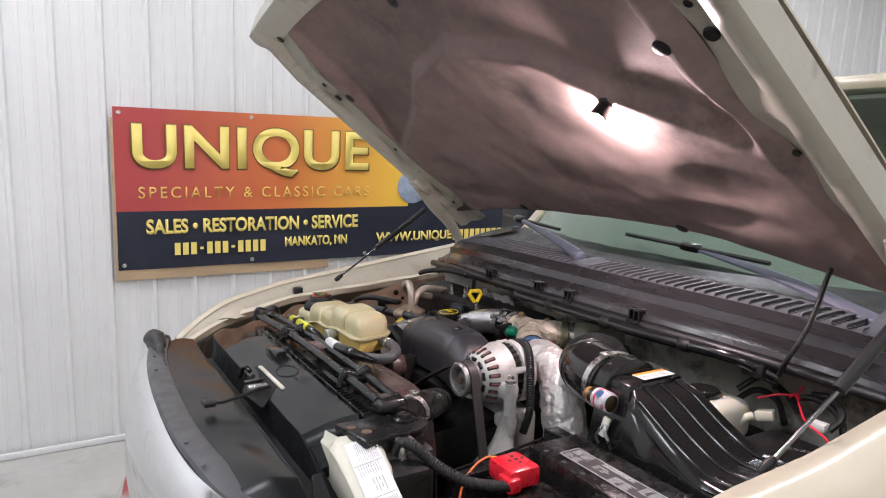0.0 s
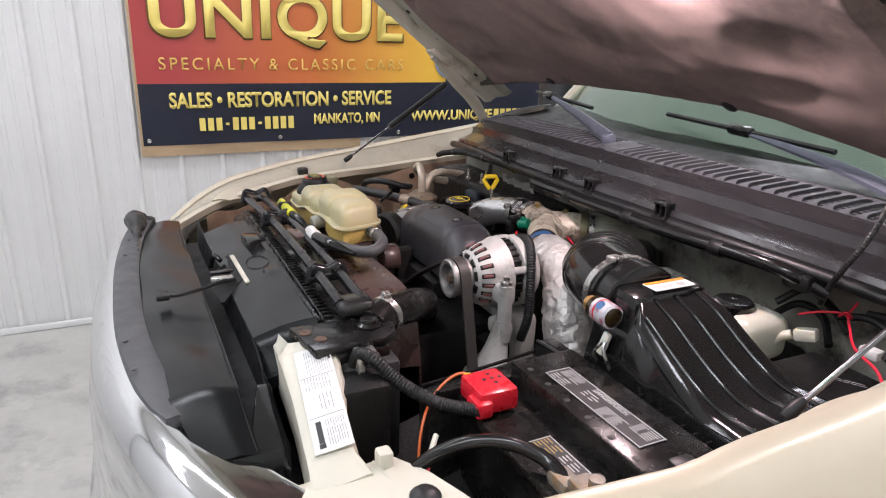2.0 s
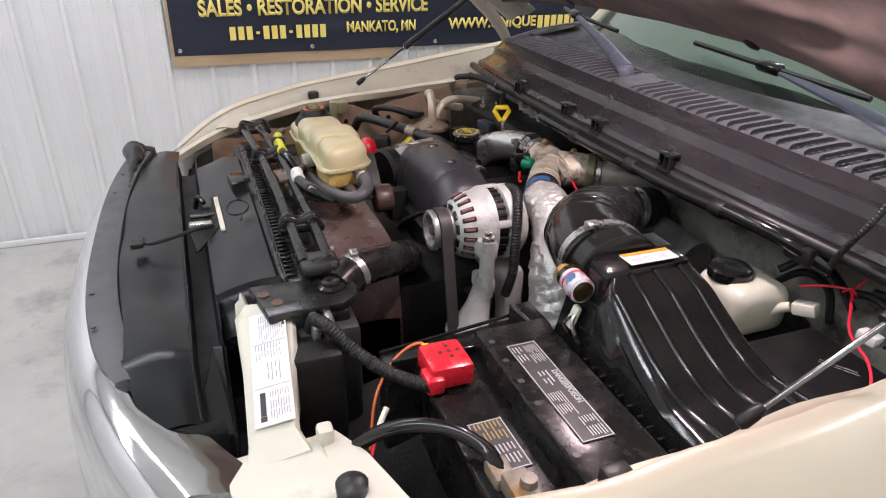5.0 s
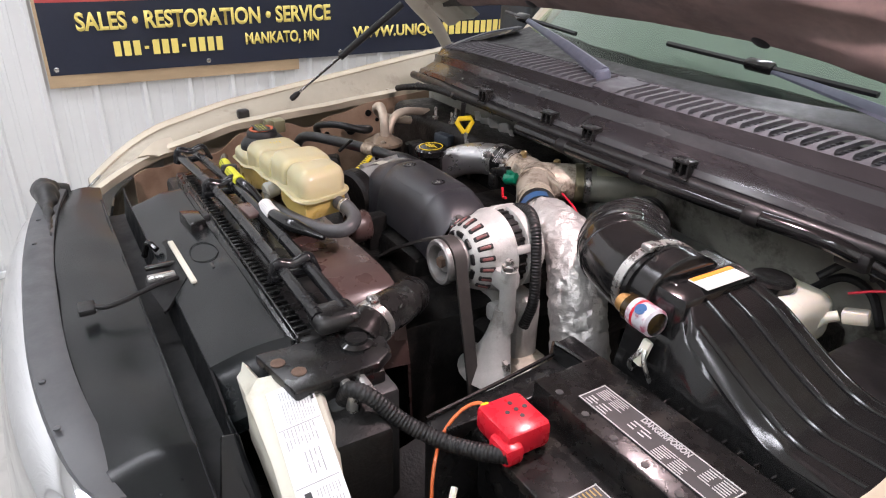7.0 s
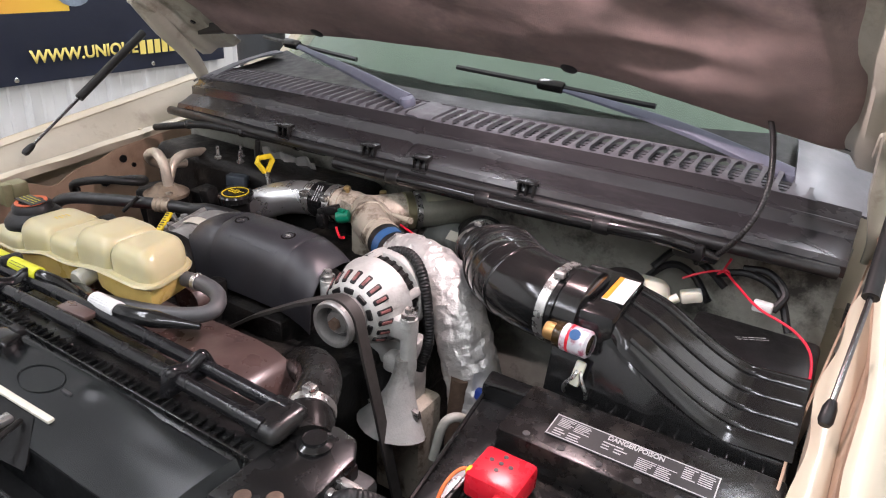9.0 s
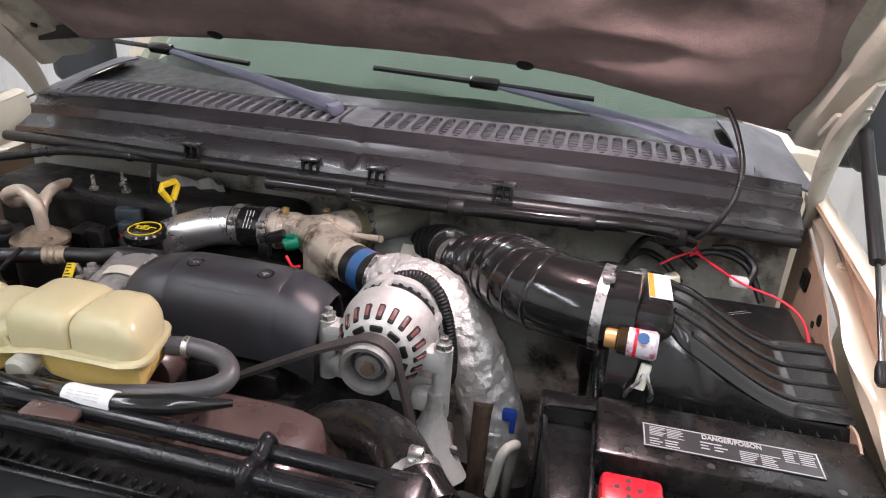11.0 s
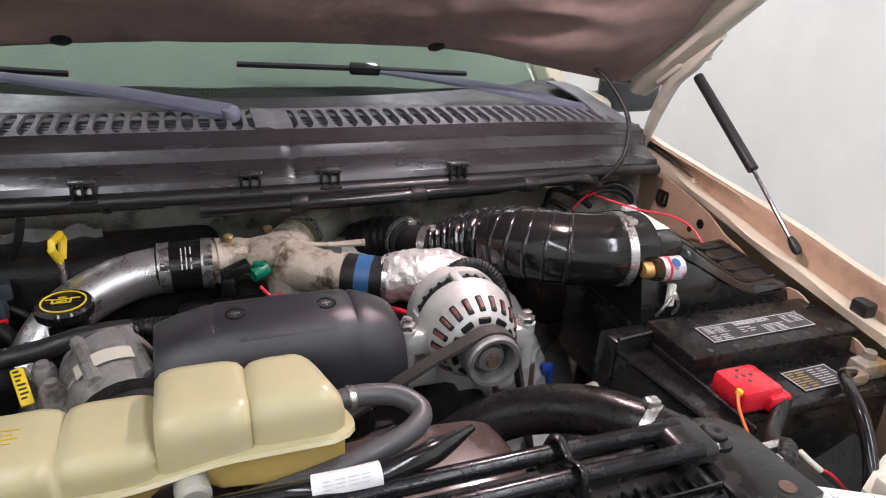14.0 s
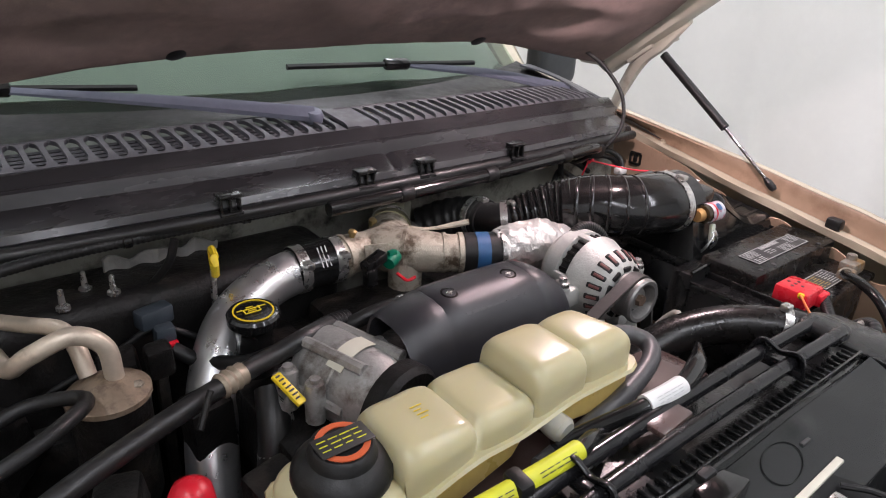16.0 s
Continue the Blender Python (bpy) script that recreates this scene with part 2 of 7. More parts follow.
def spline(pts, n=8):
    """A smooth line through the points."""
    p = [Vector(q) for q in pts]
    p = [2 * p[0] - p[1]] + p + [2 * p[-1] - p[-2]]
    out = []
    for i in range(1, len(p) - 2):
        for k in range(n):
            t = k / n
            a, b, c, d = p[i - 1], p[i], p[i + 1], p[i + 2]
            out.append(0.5 * (2 * b + (c - a) * t + (2 * a - 5 * b + 4 * c - d) * t * t + (3 * b - a - 3 * c + d) * t ** 3))
    return out + [p[-2].copy()]


def loft(bm, rings, closed=True, caps=True, mi=0):
    """Faces between rings of equal length."""
    vr = [[bm.verts.new(p) for p in r] for r in rings]
    k = len(vr[0])
    for a, b in zip(vr, vr[1:]):
        for i in range(k if closed else k - 1):
            f = bm.faces.new((a[i], a[(i + 1) % k], b[(i + 1) % k], b[i]))
            f.material_index = mi
    if caps and closed:
        for r in (vr[0], vr[-1]):
            bm.faces.new(r).material_index = mi
    return vr


def tube(bm, pts, r, seg=12, n=8, wave=0.0, pitch=0.012, flat=1.0, caps=True, smooth_line=True, mi=0):
    """A round pipe along a smooth line; r a radius or one for each point; wave and pitch make it corrugated."""
    line = spline(pts, n) if smooth_line else [Vector(q) for q in pts]
    if wave:
        dense, acc = [], 0.0
        for a, b in zip(line, line[1:]):
            k = max(1, math.ceil((b - a).length / (pitch / 4)))
            dense += [a.lerp(b, i / k) for i in range(k)]
        line = dense + [line[-1]]
    rad = [r] * len(pts) if isinstance(r, (int, float)) else list(r)
    rings, dist = [], 0.0
    up = None
    for i, p in enumerate(line):
        tan = (line[min(i + 1, len(line) - 1)] - line[max(i - 1, 0)]).normalized()
        if up is None:
            up = tan.orthogonal().normalized()
        up = (up - tan * up.dot(tan)).normalized()
        side = tan.cross(up)
        if i:
            dist += (p - line[i - 1]).length
        f = i / (len(line) - 1) * (len(rad) - 1)
        k = min(int(f), len(rad) - 2)
        rr = rad[k] + (rad[k + 1] - rad[k]) * (f - k)
        rr *= 1 + wave * math.sin(2 * math.pi * dist / pitch)
        rings.append([p + (up * math.cos(a) + side * math.sin(a) * flat) * rr for a in (2 * math.pi * j / seg for j in range(seg))])
    loft(bm, rings, caps=caps, mi=mi)
    return bm


def lathe(bm, prof, base, axis=(0, 0, 1), seg=24, caps=True, mi=0):
    """Turned shape: prof of (radius, height) along axis from base."""
    ax = Vector(axis).normalized()
    u = ax.orthogonal().normalized()
    w = ax.cross(u)
    rings = [[Vector(base) + ax * h + (u * math.cos(a) + w * math.sin(a)) * max(rr, 1e-4) for a in (2 * math.pi * j / seg for j in range(seg))]
             for rr, h in prof]
    loft(bm, rings, caps=caps, mi=mi)
    return bm


def sheet(bm, nx, ny, fn, thick=0.0, mi=0):
    """A surface over (u, v) in 0..1 with some thickness: fn gives the place, and thickness goes along its normal."""
    g = [[Vector(fn(i / nx, j / ny)) for i in range(nx + 1)] for j in range(ny + 1)]

    def norm(i, j):
        a = g[j][min(i + 1, nx)] - g[j][max(i - 1, 0)]
        b = g[min(j + 1, ny)][i] - g[max(j - 1, 0)][i]
        return a.cross(b).normalized()

    top = [[bm.verts.new(g[j][i]) for i in range(nx + 1)] for j in range(ny + 1)]
    for j in range(ny):
        for i in range(nx):
            bm.faces.new((top[j][i], top[j][i + 1], top[j + 1][i + 1], top[j + 1][i])).material_index = mi
    if thick:
        bot = [[bm.verts.new(g[j][i] - norm(i, j) * thick) for i in range(nx + 1)] for j in range(ny + 1)]
        for j in range(ny):
            for i in range(nx):
                bm.faces.new((bot[j + 1][i], bot[j + 1][i + 1], bot[j][i + 1], bot[j][i])).material_index = mi
        rim = [(0, i) for i in range(nx)] + [(j, nx) for j in range(ny)] + [(ny, i) for i in range(nx, 0, -1)] + [(j, 0) for j in range(ny, 0, -1)]
        for (j, i), (j2, i2) in zip(rim, rim[1:] + rim[:1]):
            bm.faces.new((top[j][i], bot[j][i], bot[j2][i2], top[j2][i2])).material_index = mi
    return bm


def prism(bm, poly, z0, z1, m=None, mi=0, bev=0.0):
    """A flat outline, (x, y) pairs, raised from z0 to z1; m places it."""
    lo = [bm.verts.new((x, y, z0)) for x, y in poly]
    hi = [bm.verts.new((x, y, z1)) for x, y in poly]
    k = len(poly)
    fs = [bm.faces.new(lo[::-1]), bm.faces.new(hi)]
    for i in range(k):
        fs.append(bm.faces.new((lo[i], lo[(i + 1) % k], hi[(i + 1) % k], hi[i])))
    vs = lo + hi
    if bev:
        es = list({e for f in fs for e in f.edges})
        r = bmesh.ops.bevel(bm, geom=es, offset=bev, segments=2, affect="EDGES", profile=0.5)
        vs = list({v for f in r["faces"] for v in f.verts} | {v for v in vs if v.is_valid})
        seen, stack = set(), vs
        while stack:
            v = stack.pop()
            if v not in seen:
                seen.add(v)
                stack += [e.other_vert(v) for e in v.link_edges]
        vs = list(seen)
        fs = list({f for v in vs for f in v.link_faces})
    for f in fs:
        f.material_index = mi
    if m:
        for v in vs:
            v.co = m @ v.co
    return bm


def frame_of(o, ux, uy):
    """A placing matrix from an origin and two directions."""
    x = Vector(ux).normalized()
    z = x.cross(Vector(uy)).normalized()
    y = z.cross(x)
    return Matrix.Translation(o) @ Matrix((x, y, z)).transposed().to_4x4()


def text(name, words, m, height, width, material, parent, depth=0.0005, bold=0.0, label="", space=1.0):
    """Thin letters, scaled to a height and width, centred on m."""
    cu = bpy.data.curves.new(name, "FONT")
    cu.body, cu.size, cu.extrude, cu.offset = words, 1.0, 0.0, bold
    cu.resolution_u, cu.space_character = 8, space
    tmp = bpy.data.objects.new(name, cu)
    scene.collection.objects.link(tmp)
    bpy.context.view_layer.update()
    me = bpy.data.meshes.new_from_object(tmp.evaluated_get(bpy.context.evaluated_depsgraph_get()))
    bpy.data.objects.remove(tmp)
    bm = B()
    bm.from_mesh(me)
    bpy.data.meshes.remove(me)
    xs, ys = [v.co.x for v in bm.verts], [v.co.y for v in bm.verts]
    x0, x1, y0, y1 = min(xs), max(xs), min(ys), max(ys)
    bmesh.ops.solidify(bm, geom=bm.faces[:], thickness=0.02)
    zs = [v.co.z for v in bm.verts]
    z0, z1 = min(zs), max(zs)
    for v in bm.verts:
        v.co = m @ Vector(((v.co.x - (x0 + x1) / 2) / (x1 - x0) * width, (v.co.y - (y0 + y1) / 2) / (y1 - y0) * height, (v.co.z - z0) / (z1 - z0) * depth))
    return part(name, bm, material, parent, label, smooth=False)


def bars(name, m, w, h, rows, material, parent, fill=0.8, seed=1, depth=0.0008, split=3):
    """Plain bars standing for small print on a w x h field centred on m."""
    rnd = random.Random(seed)
    bm = B()
    for r in range(rows):
        y = h / 2 - (r + 0.5) * h / rows
        x = -w / 2
        for _ in range(split):
            ln = w / split * rnd.uniform(0.55, 0.98)
            box(bm, (x + ln / 2, y, depth / 2), (ln, h / rows * fill * 0.6, depth), 0)
            x += w / split
    for v in bm.verts:
        v.co = m @ v.co
    return part(name, bm, material, parent, smooth=False)


# ------------------------------------------------------------------- room
WX, LEANW = -2.864, 0.045


def wall_x(z):
    return WX + LEANW * (z - 1.03)


def ribbed(n_from, n_to, place, pitch=0.2286, top=CEIL):
    """Steel siding: tall ribs every pitch with two faint swages between, as one sheet with a thickness."""
    prof = []
    k = n_from
    while k < n_to:
        for d, o in ((0, 0), (0.012, 0.02), (0.03, 0.02), (0.042, 0), (0.09, 0), (0.094, 0.003), (0.108, 0.003), (0.112, 0), (0.155, 0), (0.159, 0.003), (0.173, 0.003), (0.177, 0)):
            prof.append((k + d, o))
        k += pitch
    prof.append((k, 0))
    bm = B()
    front = [[place(a, o, z) for a, o in prof] for z in (0.0, top)]
    back = [[place(a, -0.06, z) for a, o in prof] for z in (top, 0.0)]
    loft(bm, [front[0], front[1], back[0], back[1], front[0]], closed=False, caps=False)
    bmesh.ops.remove_doubles(bm, verts=bm.verts, dist=1e-5)
    return bm


solo("wall_west", ribbed(-4.6, 7.4, lambda a, o, z: Vector((wall_x(z) + o, a + 0.09, z))), WHITE_STEEL,
     "white ribbed steel wall behind the banner", "wall", kind="structure", angle=20)
solo("wall_north", ribbed(-2.8, 3.4, lambda a, o, z: Vector((a, 7.2 - o, z))), WHITE_STEEL, "white ribbed steel wall behind the truck", "wall", kind="structure", angle=20)
bm = B()
box(bm, (0.3, -4.7, CEIL / 2), (6.6, 0.15, CEIL), 0)
solo("wall_south", bm, WHITE_STEEL, "plain white steel wall", "wall", kind="structure")
bm = B()
box(bm, (3.5, 1.3, CEIL / 2), (0.15, 12.0, CEIL), 0)
solo("wall_east", bm, WHITE_STEEL, "plain white steel wall behind the drape", "wall", kind="structure")
bm = B()
box(bm, (0.3, 1.3, -0.1), (6.6, 12.2, 0.2), 0)
solo("floor", bm, CONCRETE, "smooth grey concrete floor", "floor", kind="structure")
bm = B()
box(bm, (0.3, 1.3, CEIL + 0.06), (6.6, 12.2, 0.1), 0)
solo("ceiling", bm, CEILING, "white ceiling", "ceiling", kind="structure")
bm = B()
box(bm, (wall_x(0.04) + 0.035, 1.3, 0.02), (0.02, 11.8, 0.035), 0.003)
solo("baseboard", bm, WHITE_STEEL, "white steel base trim", "trim", kind="structure")

for i, (tx, ty) in enumerate(TUBES):
    lamp = thing("ceiling_light", (tx, ty, CEIL), "long white ceiling light with a lit diffuser", "ceiling light", "ceiling lights")
    bm = B()
    box(bm, (tx, ty, CEIL - 0.03), (0.3, 2.3, 0.07), 0.01)
    part("housing", bm, CEILING, lamp)
    bm = B()
    box(bm, (tx, ty, CEIL - 0.085), (0.24, 2.2, 0.035), 0.012)
    part("diffuser", bm, TUBE, lamp, "lit white diffuser")

# drape at the driver's side, hung in soft folds
bm = B()


def drape(u, v):
    y = -1.6 + u * 8.0
    fold = 0.035 * math.sin(y * 9) + 0.03 * math.sin(y * 4.1 + 1.2 * v) + 0.012 * math.sin(y * 21 + 2 * v)
    return (2.25 + fold * (0.5 + 0.6 * (1 - v)), y, 0.04 + v * 3.85)


sheet(bm, 260, 14, drape, 0.004)
rail = thing("drape", (2.25, 2.4, 3.9), "white cloth drape hanging in soft folds", "curtain")
part("cloth", bm, CLOTH, rail)
bm = B()
tube(bm, [(2.25, -1.7, 3.92), (2.25, 2.4, 3.92), (2.25, 6.5, 3.92)], 0.02, n=2)
for y in (-1.5, 0.5, 2.5, 4.5, 6.3):
    tube(bm, [(2.25, y, 3.92), (2.25, y, 3.98), (2.25, y, CEIL + 0.02)], 0.008, 8, 1)
part("rail", bm, STEEL, rail)

# plywood backing and banner on the west wall
BY0, BZ0, BZ1 = 0.124, 1.027, 1.943
BW = 2.80


def on_wall(y, z, d):
    """A frame on the west wall: x along the wall, y up, facing the room."""
    return frame_of((wall_x(z) + d, y, z), (0, 1, 0), (LEANW, 0, 1))


bm = B()
box(bm, (0, 0, 0), (1.27, 0.92, 0.012), 0.002, m=None)
for v in bm.verts:
    v.co = on_wall(0.745, 1.425, 0.027) @ v.co
solo("plywood_board", bm, PLYWOOD, "thin brown plywood board behind the banner", "board")
ban = thing("banner", (WX, BY0, BZ0), "vinyl shop banner, red to yellow above dark blue", "banner")


def banner_mat():
    m = bpy.data.materials.new("banner_red_yellow_fade")
    m.use_nodes = True
    nt, n = m.node_tree, m.node_tree.nodes
    tc, sp, rp = n.new("ShaderNodeTexCoord"), n.new("ShaderNodeSeparateXYZ"), n.new("ShaderNodeValToRGB")
    mr = n.new("ShaderNodeMapRange")
    mr.inputs[1].default_value, mr.inputs[2].default_value = 0.0, 1.9
    nt.links.new(tc.outputs["Object"], sp.inputs[0])
    nt.links.new(sp.outputs[1], mr.inputs[0])
    nt.links.new(mr.outputs[0], rp.inputs[0])
    e = rp.color_ramp.elements
    e[0].position, e[0].color = 0.1, (0.42, 0.055, 0.055, 1)
    e[1].position, e[1].color = 0.95, (0.85, 0.52, 0.06, 1)
    mid = rp.color_ramp.elements.new(0.5)
    mid.color = (0.62, 0.17, 0.05, 1)
    b = n["Principled BSDF"]
    nt.links.new(rp.outputs[0], b.inputs["Base Color"])
    b.inputs["Roughness"].default_value = 0.42
    return m


FADE = banner_mat()
NAVY = mat("banner_navy", (0.014, 0.018, 0.035), 0.42, var=0.1, scale=5, bump=0.03)
GOLD = mat("banner_gold_print", (0.80, 0.52, 0.13), 0.45, var=0.05, scale=5, bump=0.0)
GOLDPALE = mat("banner_pale_gold_print", (0.85, 0.68, 0.18), 0.45, var=0.05, scale=5, bump=0.0)
OLIVE = mat("banner_dark_outline", (0.16, 0.09, 0.02), 0.45, var=0.1, bump=0.0)


def ripple(y, z):
    return 0.004 * math.sin(y * 11 + z * 3) + 0.003 * math.sin(y * 4 - z * 9)


def panel(y0, y1, z0, z1, d, material, name, th=0.0012, lab=""):
    bm = B()
    sheet(bm, max(2, int((y1 - y0) * 40)), max(2, int((z1 - z0) * 30)),
          lambda u, v: on_wall(y0 + u * (y1 - y0), z0 + v * (z1 - z0), d + ripple(y0 + u * (y1 - y0), z0 + v * (z1 - z0))).translation, th)
    return part(name, bm, material, ban, lab)


ZM = 1.365
panel(BY0, BY0 + BW, BZ0, ZM, 0.042, NAVY, "lower_field", lab="dark navy lower field")
panel(BY0, 1.95, ZM, BZ1, 0.042, FADE, "upper_field", lab="red field fading to yellow")
panel(1.95, BY0 + BW, ZM, BZ1, 0.042, NAVY, "photo_field", lab="dark field")
for i, (yy, zz) in enumerate([(BY0 + 0.03, BZ1 - 0.03), (BY0 + 0.03, BZ0 + 0.03), (0.875, BZ0 + 0.025), (0.875, BZ1 - 0.025), (1.63, BZ0 + 0.025), (2.4, BZ0 + 0.025)]):
    bm = B()
    lathe(bm, [(0.006, 0), (0.011, 0), (0.012, 0.002), (0.010, 0.0035), (0.006, 0.003)], on_wall(yy, zz, 0.046).translation, (1, 0, 0), 14)
    part("grommet", bm, STEEL, ban)


def on_banner(y, z, d=0.052):
    return on_wall(y, z, d)


text("big_word_outline", "UNIQUE", on_banner(0.928, 1.71, 0.0505), 0.312, 1.445, OLIVE, ban, bold=0.034, space=1.06)
text("big_word", "UNIQUE", on_banner(0.928, 1.712, 0.0525), 0.294, 1.425, GOLDPALE, ban, bold=0.024, space=1.06)
text("small_line", "SPECIALTY & CLASSIC CARS", on_banner(0.945, 1.472), 0.066, 1.41, GOLD, ban, bold=0.006, space=1.35)
text("service_line", "SALES \u2022 RESTORATION \u2022 SERVICE", on_banner(0.925, 1.275), 0.088, 1.30, GOLDPALE, ban, bold=0.034)
text("town_line", "MANKATO, MN", on_banner(1.29, 1.150), 0.074, 0.42, GOLDPALE, ban, bold=0.034)
for k in range(12):
    bm = B()
    box(bm, (-0.25 + 0.0455 * k, 0, 0), (0.02, 0.014, 0.002) if k in (3, 7) else (0.032, 0.072, 0.002), 0)
    for v in bm.verts:
        v.co = on_banner(0.69, 1.140) @ v.co
    part("number_bar", bm, GOLDPALE, ban, smooth=False)
text("web_line", "WWW.UNIQUE", on_banner(2.01, 1.150), 0.078, 0.60, GOLDPALE, ban, bold=0.034)
for k in range(10):
    bm = B()
    box(bm, (2.34 + 0.048 * k - 2.55, 0, 0), (0.036, 0.076, 0.002), 0)
    for v in bm.verts:
        v.co = on_banner(2.55, 1.150) @ v.co
    part("web_bar", bm, GOLDPALE, ban, smooth=False)
# a pale rounded emblem at the right end of the coloured field
bm = B()
lathe(bm, [(0.001, 0.003), (0.11, 0.003), (0.115, 0)], on_banner(1.98, 1.50, 0.048).translation, (1, 0, 0), 24)
part("emblem", bm, mat("banner_blue_grey_print", (0.3, 0.36, 0.45), 0.4, var=0.3, scale=25, bump=0.0), ban)

# ------------------------------------------------------------------ truck
truck = thing("pickup_truck", (0, 2.2, 0), "champagne pickup truck with its bonnet propped open", "truck")
def wing_line(sx, y):
    """Inner lip (x, z) and ridge (x, z) of a front wing at y; the two sides stand a little differently in the bay."""
    n = max(0, 0.5 - y)
    if sx > 0:
        f = max(0, 0.7 - y)
        return (0.788 + 0.087 * (y - 0.8) + 0.062 * f - 0.6 * n * n, 1.284 + 0.14 * (y - 0.8)), (0.832 - 0.03 * (y - 0.8) - 0.25 * n - 0.016 * max(0, min(1, (0.72 - y) / 0.15)), 1.331 + 0.125 * (y - 0.8))
    return (0.832 + 0.125 * (y - 0.8) - 0.3 * n, 1.256 + 0.05 * (y - 0.8) - 0.05 * n - 0.9 * max(0, 0.34 - y) ** 2), (0.925 + 0.10 * (y - 0.7) - 0.35 * n, 1.295 + 0.12 * (y - 0.7) - 1.6 * max(0, 0.34 - y) ** 2)


def wing_rows(sx, cols, y0=0.27, y1=1.27, k=32):
    rows = []
    y0 = y0 if sx > 0 else 0.13
    for i in range(k + 1):
        y = y0 + (y1 - y0) * i / k
        (xi, zi), (xr, zr) = wing_line(sx, y)
        rows.append([Vector((sx * x, y, z)) for x, z in cols(y, xi, zi, xr, zr)])
    return rows


def from_rows(rows, th=0.003):
    nu, nv = len(rows[0]) - 1, len(rows) - 1
    return sheet(B(), nu, nv, lambda u, v: rows[round(v * nv)][round(u * nu)], th)


for sx in (1, -1):
    w = part("front_wing", from_rows(wing_rows(sx, lambda y, xi, zi, xr, zr: (
        (xr - 0.010, zr - 0.004), (xr, zr), (xr + 0.02, zr + (0.001 if sx < 0 else -0.010)), (xr + 0.055, zr - (0.010 if sx < 0 else 0.044)), (xr + 0.10, zr - (0.04 if sx < 0 else 0.098)), (xr + 0.135, zr - (0.10 if sx < 0 else 0.15)), (xr + 0.15, zr - 0.24), (xr + 0.145, zr - 0.45), (xr + 0.135, 0.55)))),
        PAINT, truck, "champagne front wing", angle=60)
    # cream inner flange with its wavy edge, then the wall, shaded tan by colour, up to the ridge
    fl = part("wing_flange", from_rows(wing_rows(sx, lambda y, xi, zi, xr, zr: (
        (xi + 0.002, zi - 0.016), (xi - 0.001 + 0.004 * math.sin(31 * y) + 0.003 * math.sin(13 * y), zi), (xi + 0.012, zi + 0.003), (xi + 0.025, zi + 0.001), (xi + 0.034, zi - 0.006)), k=60)), PAINT, w, "cream inner flange with a wavy edge", angle=50)
    # one paint on both sides; each tone carries that side's light
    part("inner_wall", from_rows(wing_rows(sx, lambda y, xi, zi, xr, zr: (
        (xi + 0.031, zi - 0.012), (xi + 0.036, zi - 0.004), ((xi + xr) / 2 + 0.014, (zi + zr) / 2 - 0.004), (xr - 0.012, zr - 0.010), (xr - 0.007, zr - 0.004)))), PAINT_SHADE if sx > 0 else PAINT_SIDE, w, "wall between flange and ridge", angle=60)
    if sx > 0:
        # dark sheet laid on the wall, standing in for a gap's shade
        def wall_gap(u, v):
            y = 0.985 + 0.19 * u
            (xi, zi), (xr, zr) = wing_line(1, y)
            return Vector((xi + 0.030, y, zi + 0.003)).lerp(Vector((xr - 0.010, y, zr - 0.006)), v * 0.66 * u) + Vector((-0.006, 0, 0.003))
        part("wall_gap", sheet(B(), 16, 3, wall_gap, 0.002), INK, w, "dark sheet on the wall for the gap's shade beside the hinge")
    (xi, zi), (xr, zr) = wing_line(sx, 0.531)
    bm = B()
    box(bm, (0.789 if sx > 0 else -0.842, 0.531, zi + 0.010), (0.024, 0.032, 0.026), 0.006)
    part("rubber_stop", bm, RUBBER, fl, "black rubber bonnet stop")
    for y in (0.983, 0.40):
        bm = B()
        (xi, zi), _ = wing_line(sx, y)
        lathe(bm, [(0.009, 0), (0.009, 0.002), (0.005, 0.003), (0.005, 0.007), (0.001, 0.0075)], (sx * (xi + 0.02), y, zi + 0.001), (0, 0, 1), 8)
        part("flange_bolt", bm, PAINT, fl)

    def apron(u, v, sx=sx):
        y = 0.22 + u * 0.95
        (xi, zi), _ = wing_line(sx, y)
        front = max(0, min(1, (0.95 - y) / 0.25))
        top = zi - 0.014 - front * (0.022 + 0.010 * math.sin(y * 19) + 0.008 * math.sin(y * 47))
        x = xi - 0.004 - 0.006 * front + 0.030 * math.sin(v * 3.1) * front
        return (sx * x, y, 0.62 + v * (top - 0.62))

    bm = B()
    sheet(bm, 60, 12, apron, 0.003)
    ap = part("inner_apron", bm, PAINT_SHADE, truck, "dusty inner wing panel, shade put into its tan colour")
    bm = B()
    for y, dz, w_, h_ in ((1.037, 0.045, 0.030, 0.028),):
        p = Vector(apron((y - 0.22) / 0.95, 1)) - Vector((sx * 0.006, 0, dz))
        for dy, dz2, ww, hh in ((-w_ / 2, 0, 0.006, h_), (w_ / 2, 0, 0.006, h_), (0, h_ / 2, w_, 0.006), (0, -h_ / 2, w_, 0.006), (0.0, 0, 0.010, h_ * 0.7)):
            box(bm, p + Vector((0, dy, dz2)), (0.006, ww, hh), 0.0015)
    part("apron_clip", bm, DARKBAY, ap, "square dark clip in the panel")
    for y, dz, w_, h_ in ((0.90, 0.03, 0.02, 0.014), (0.93, 0.055, 0.012, 0.012), (0.76, 0.05, 0.015, 0.02), (0.84, 0.06, 0.03, 0.010), (0.62, 0.05, 0.014, 0.014)):
        bm = B()
        p = Vector(apron((y - 0.22) / 0.95, 1 - dz / 0.62)) - Vector((sx * 0.002, 0, 0))
        lathe(bm, [(w_ / 2, -0.003), (w_ / 2, 0.003)], p, (1, 0, 0), 10)
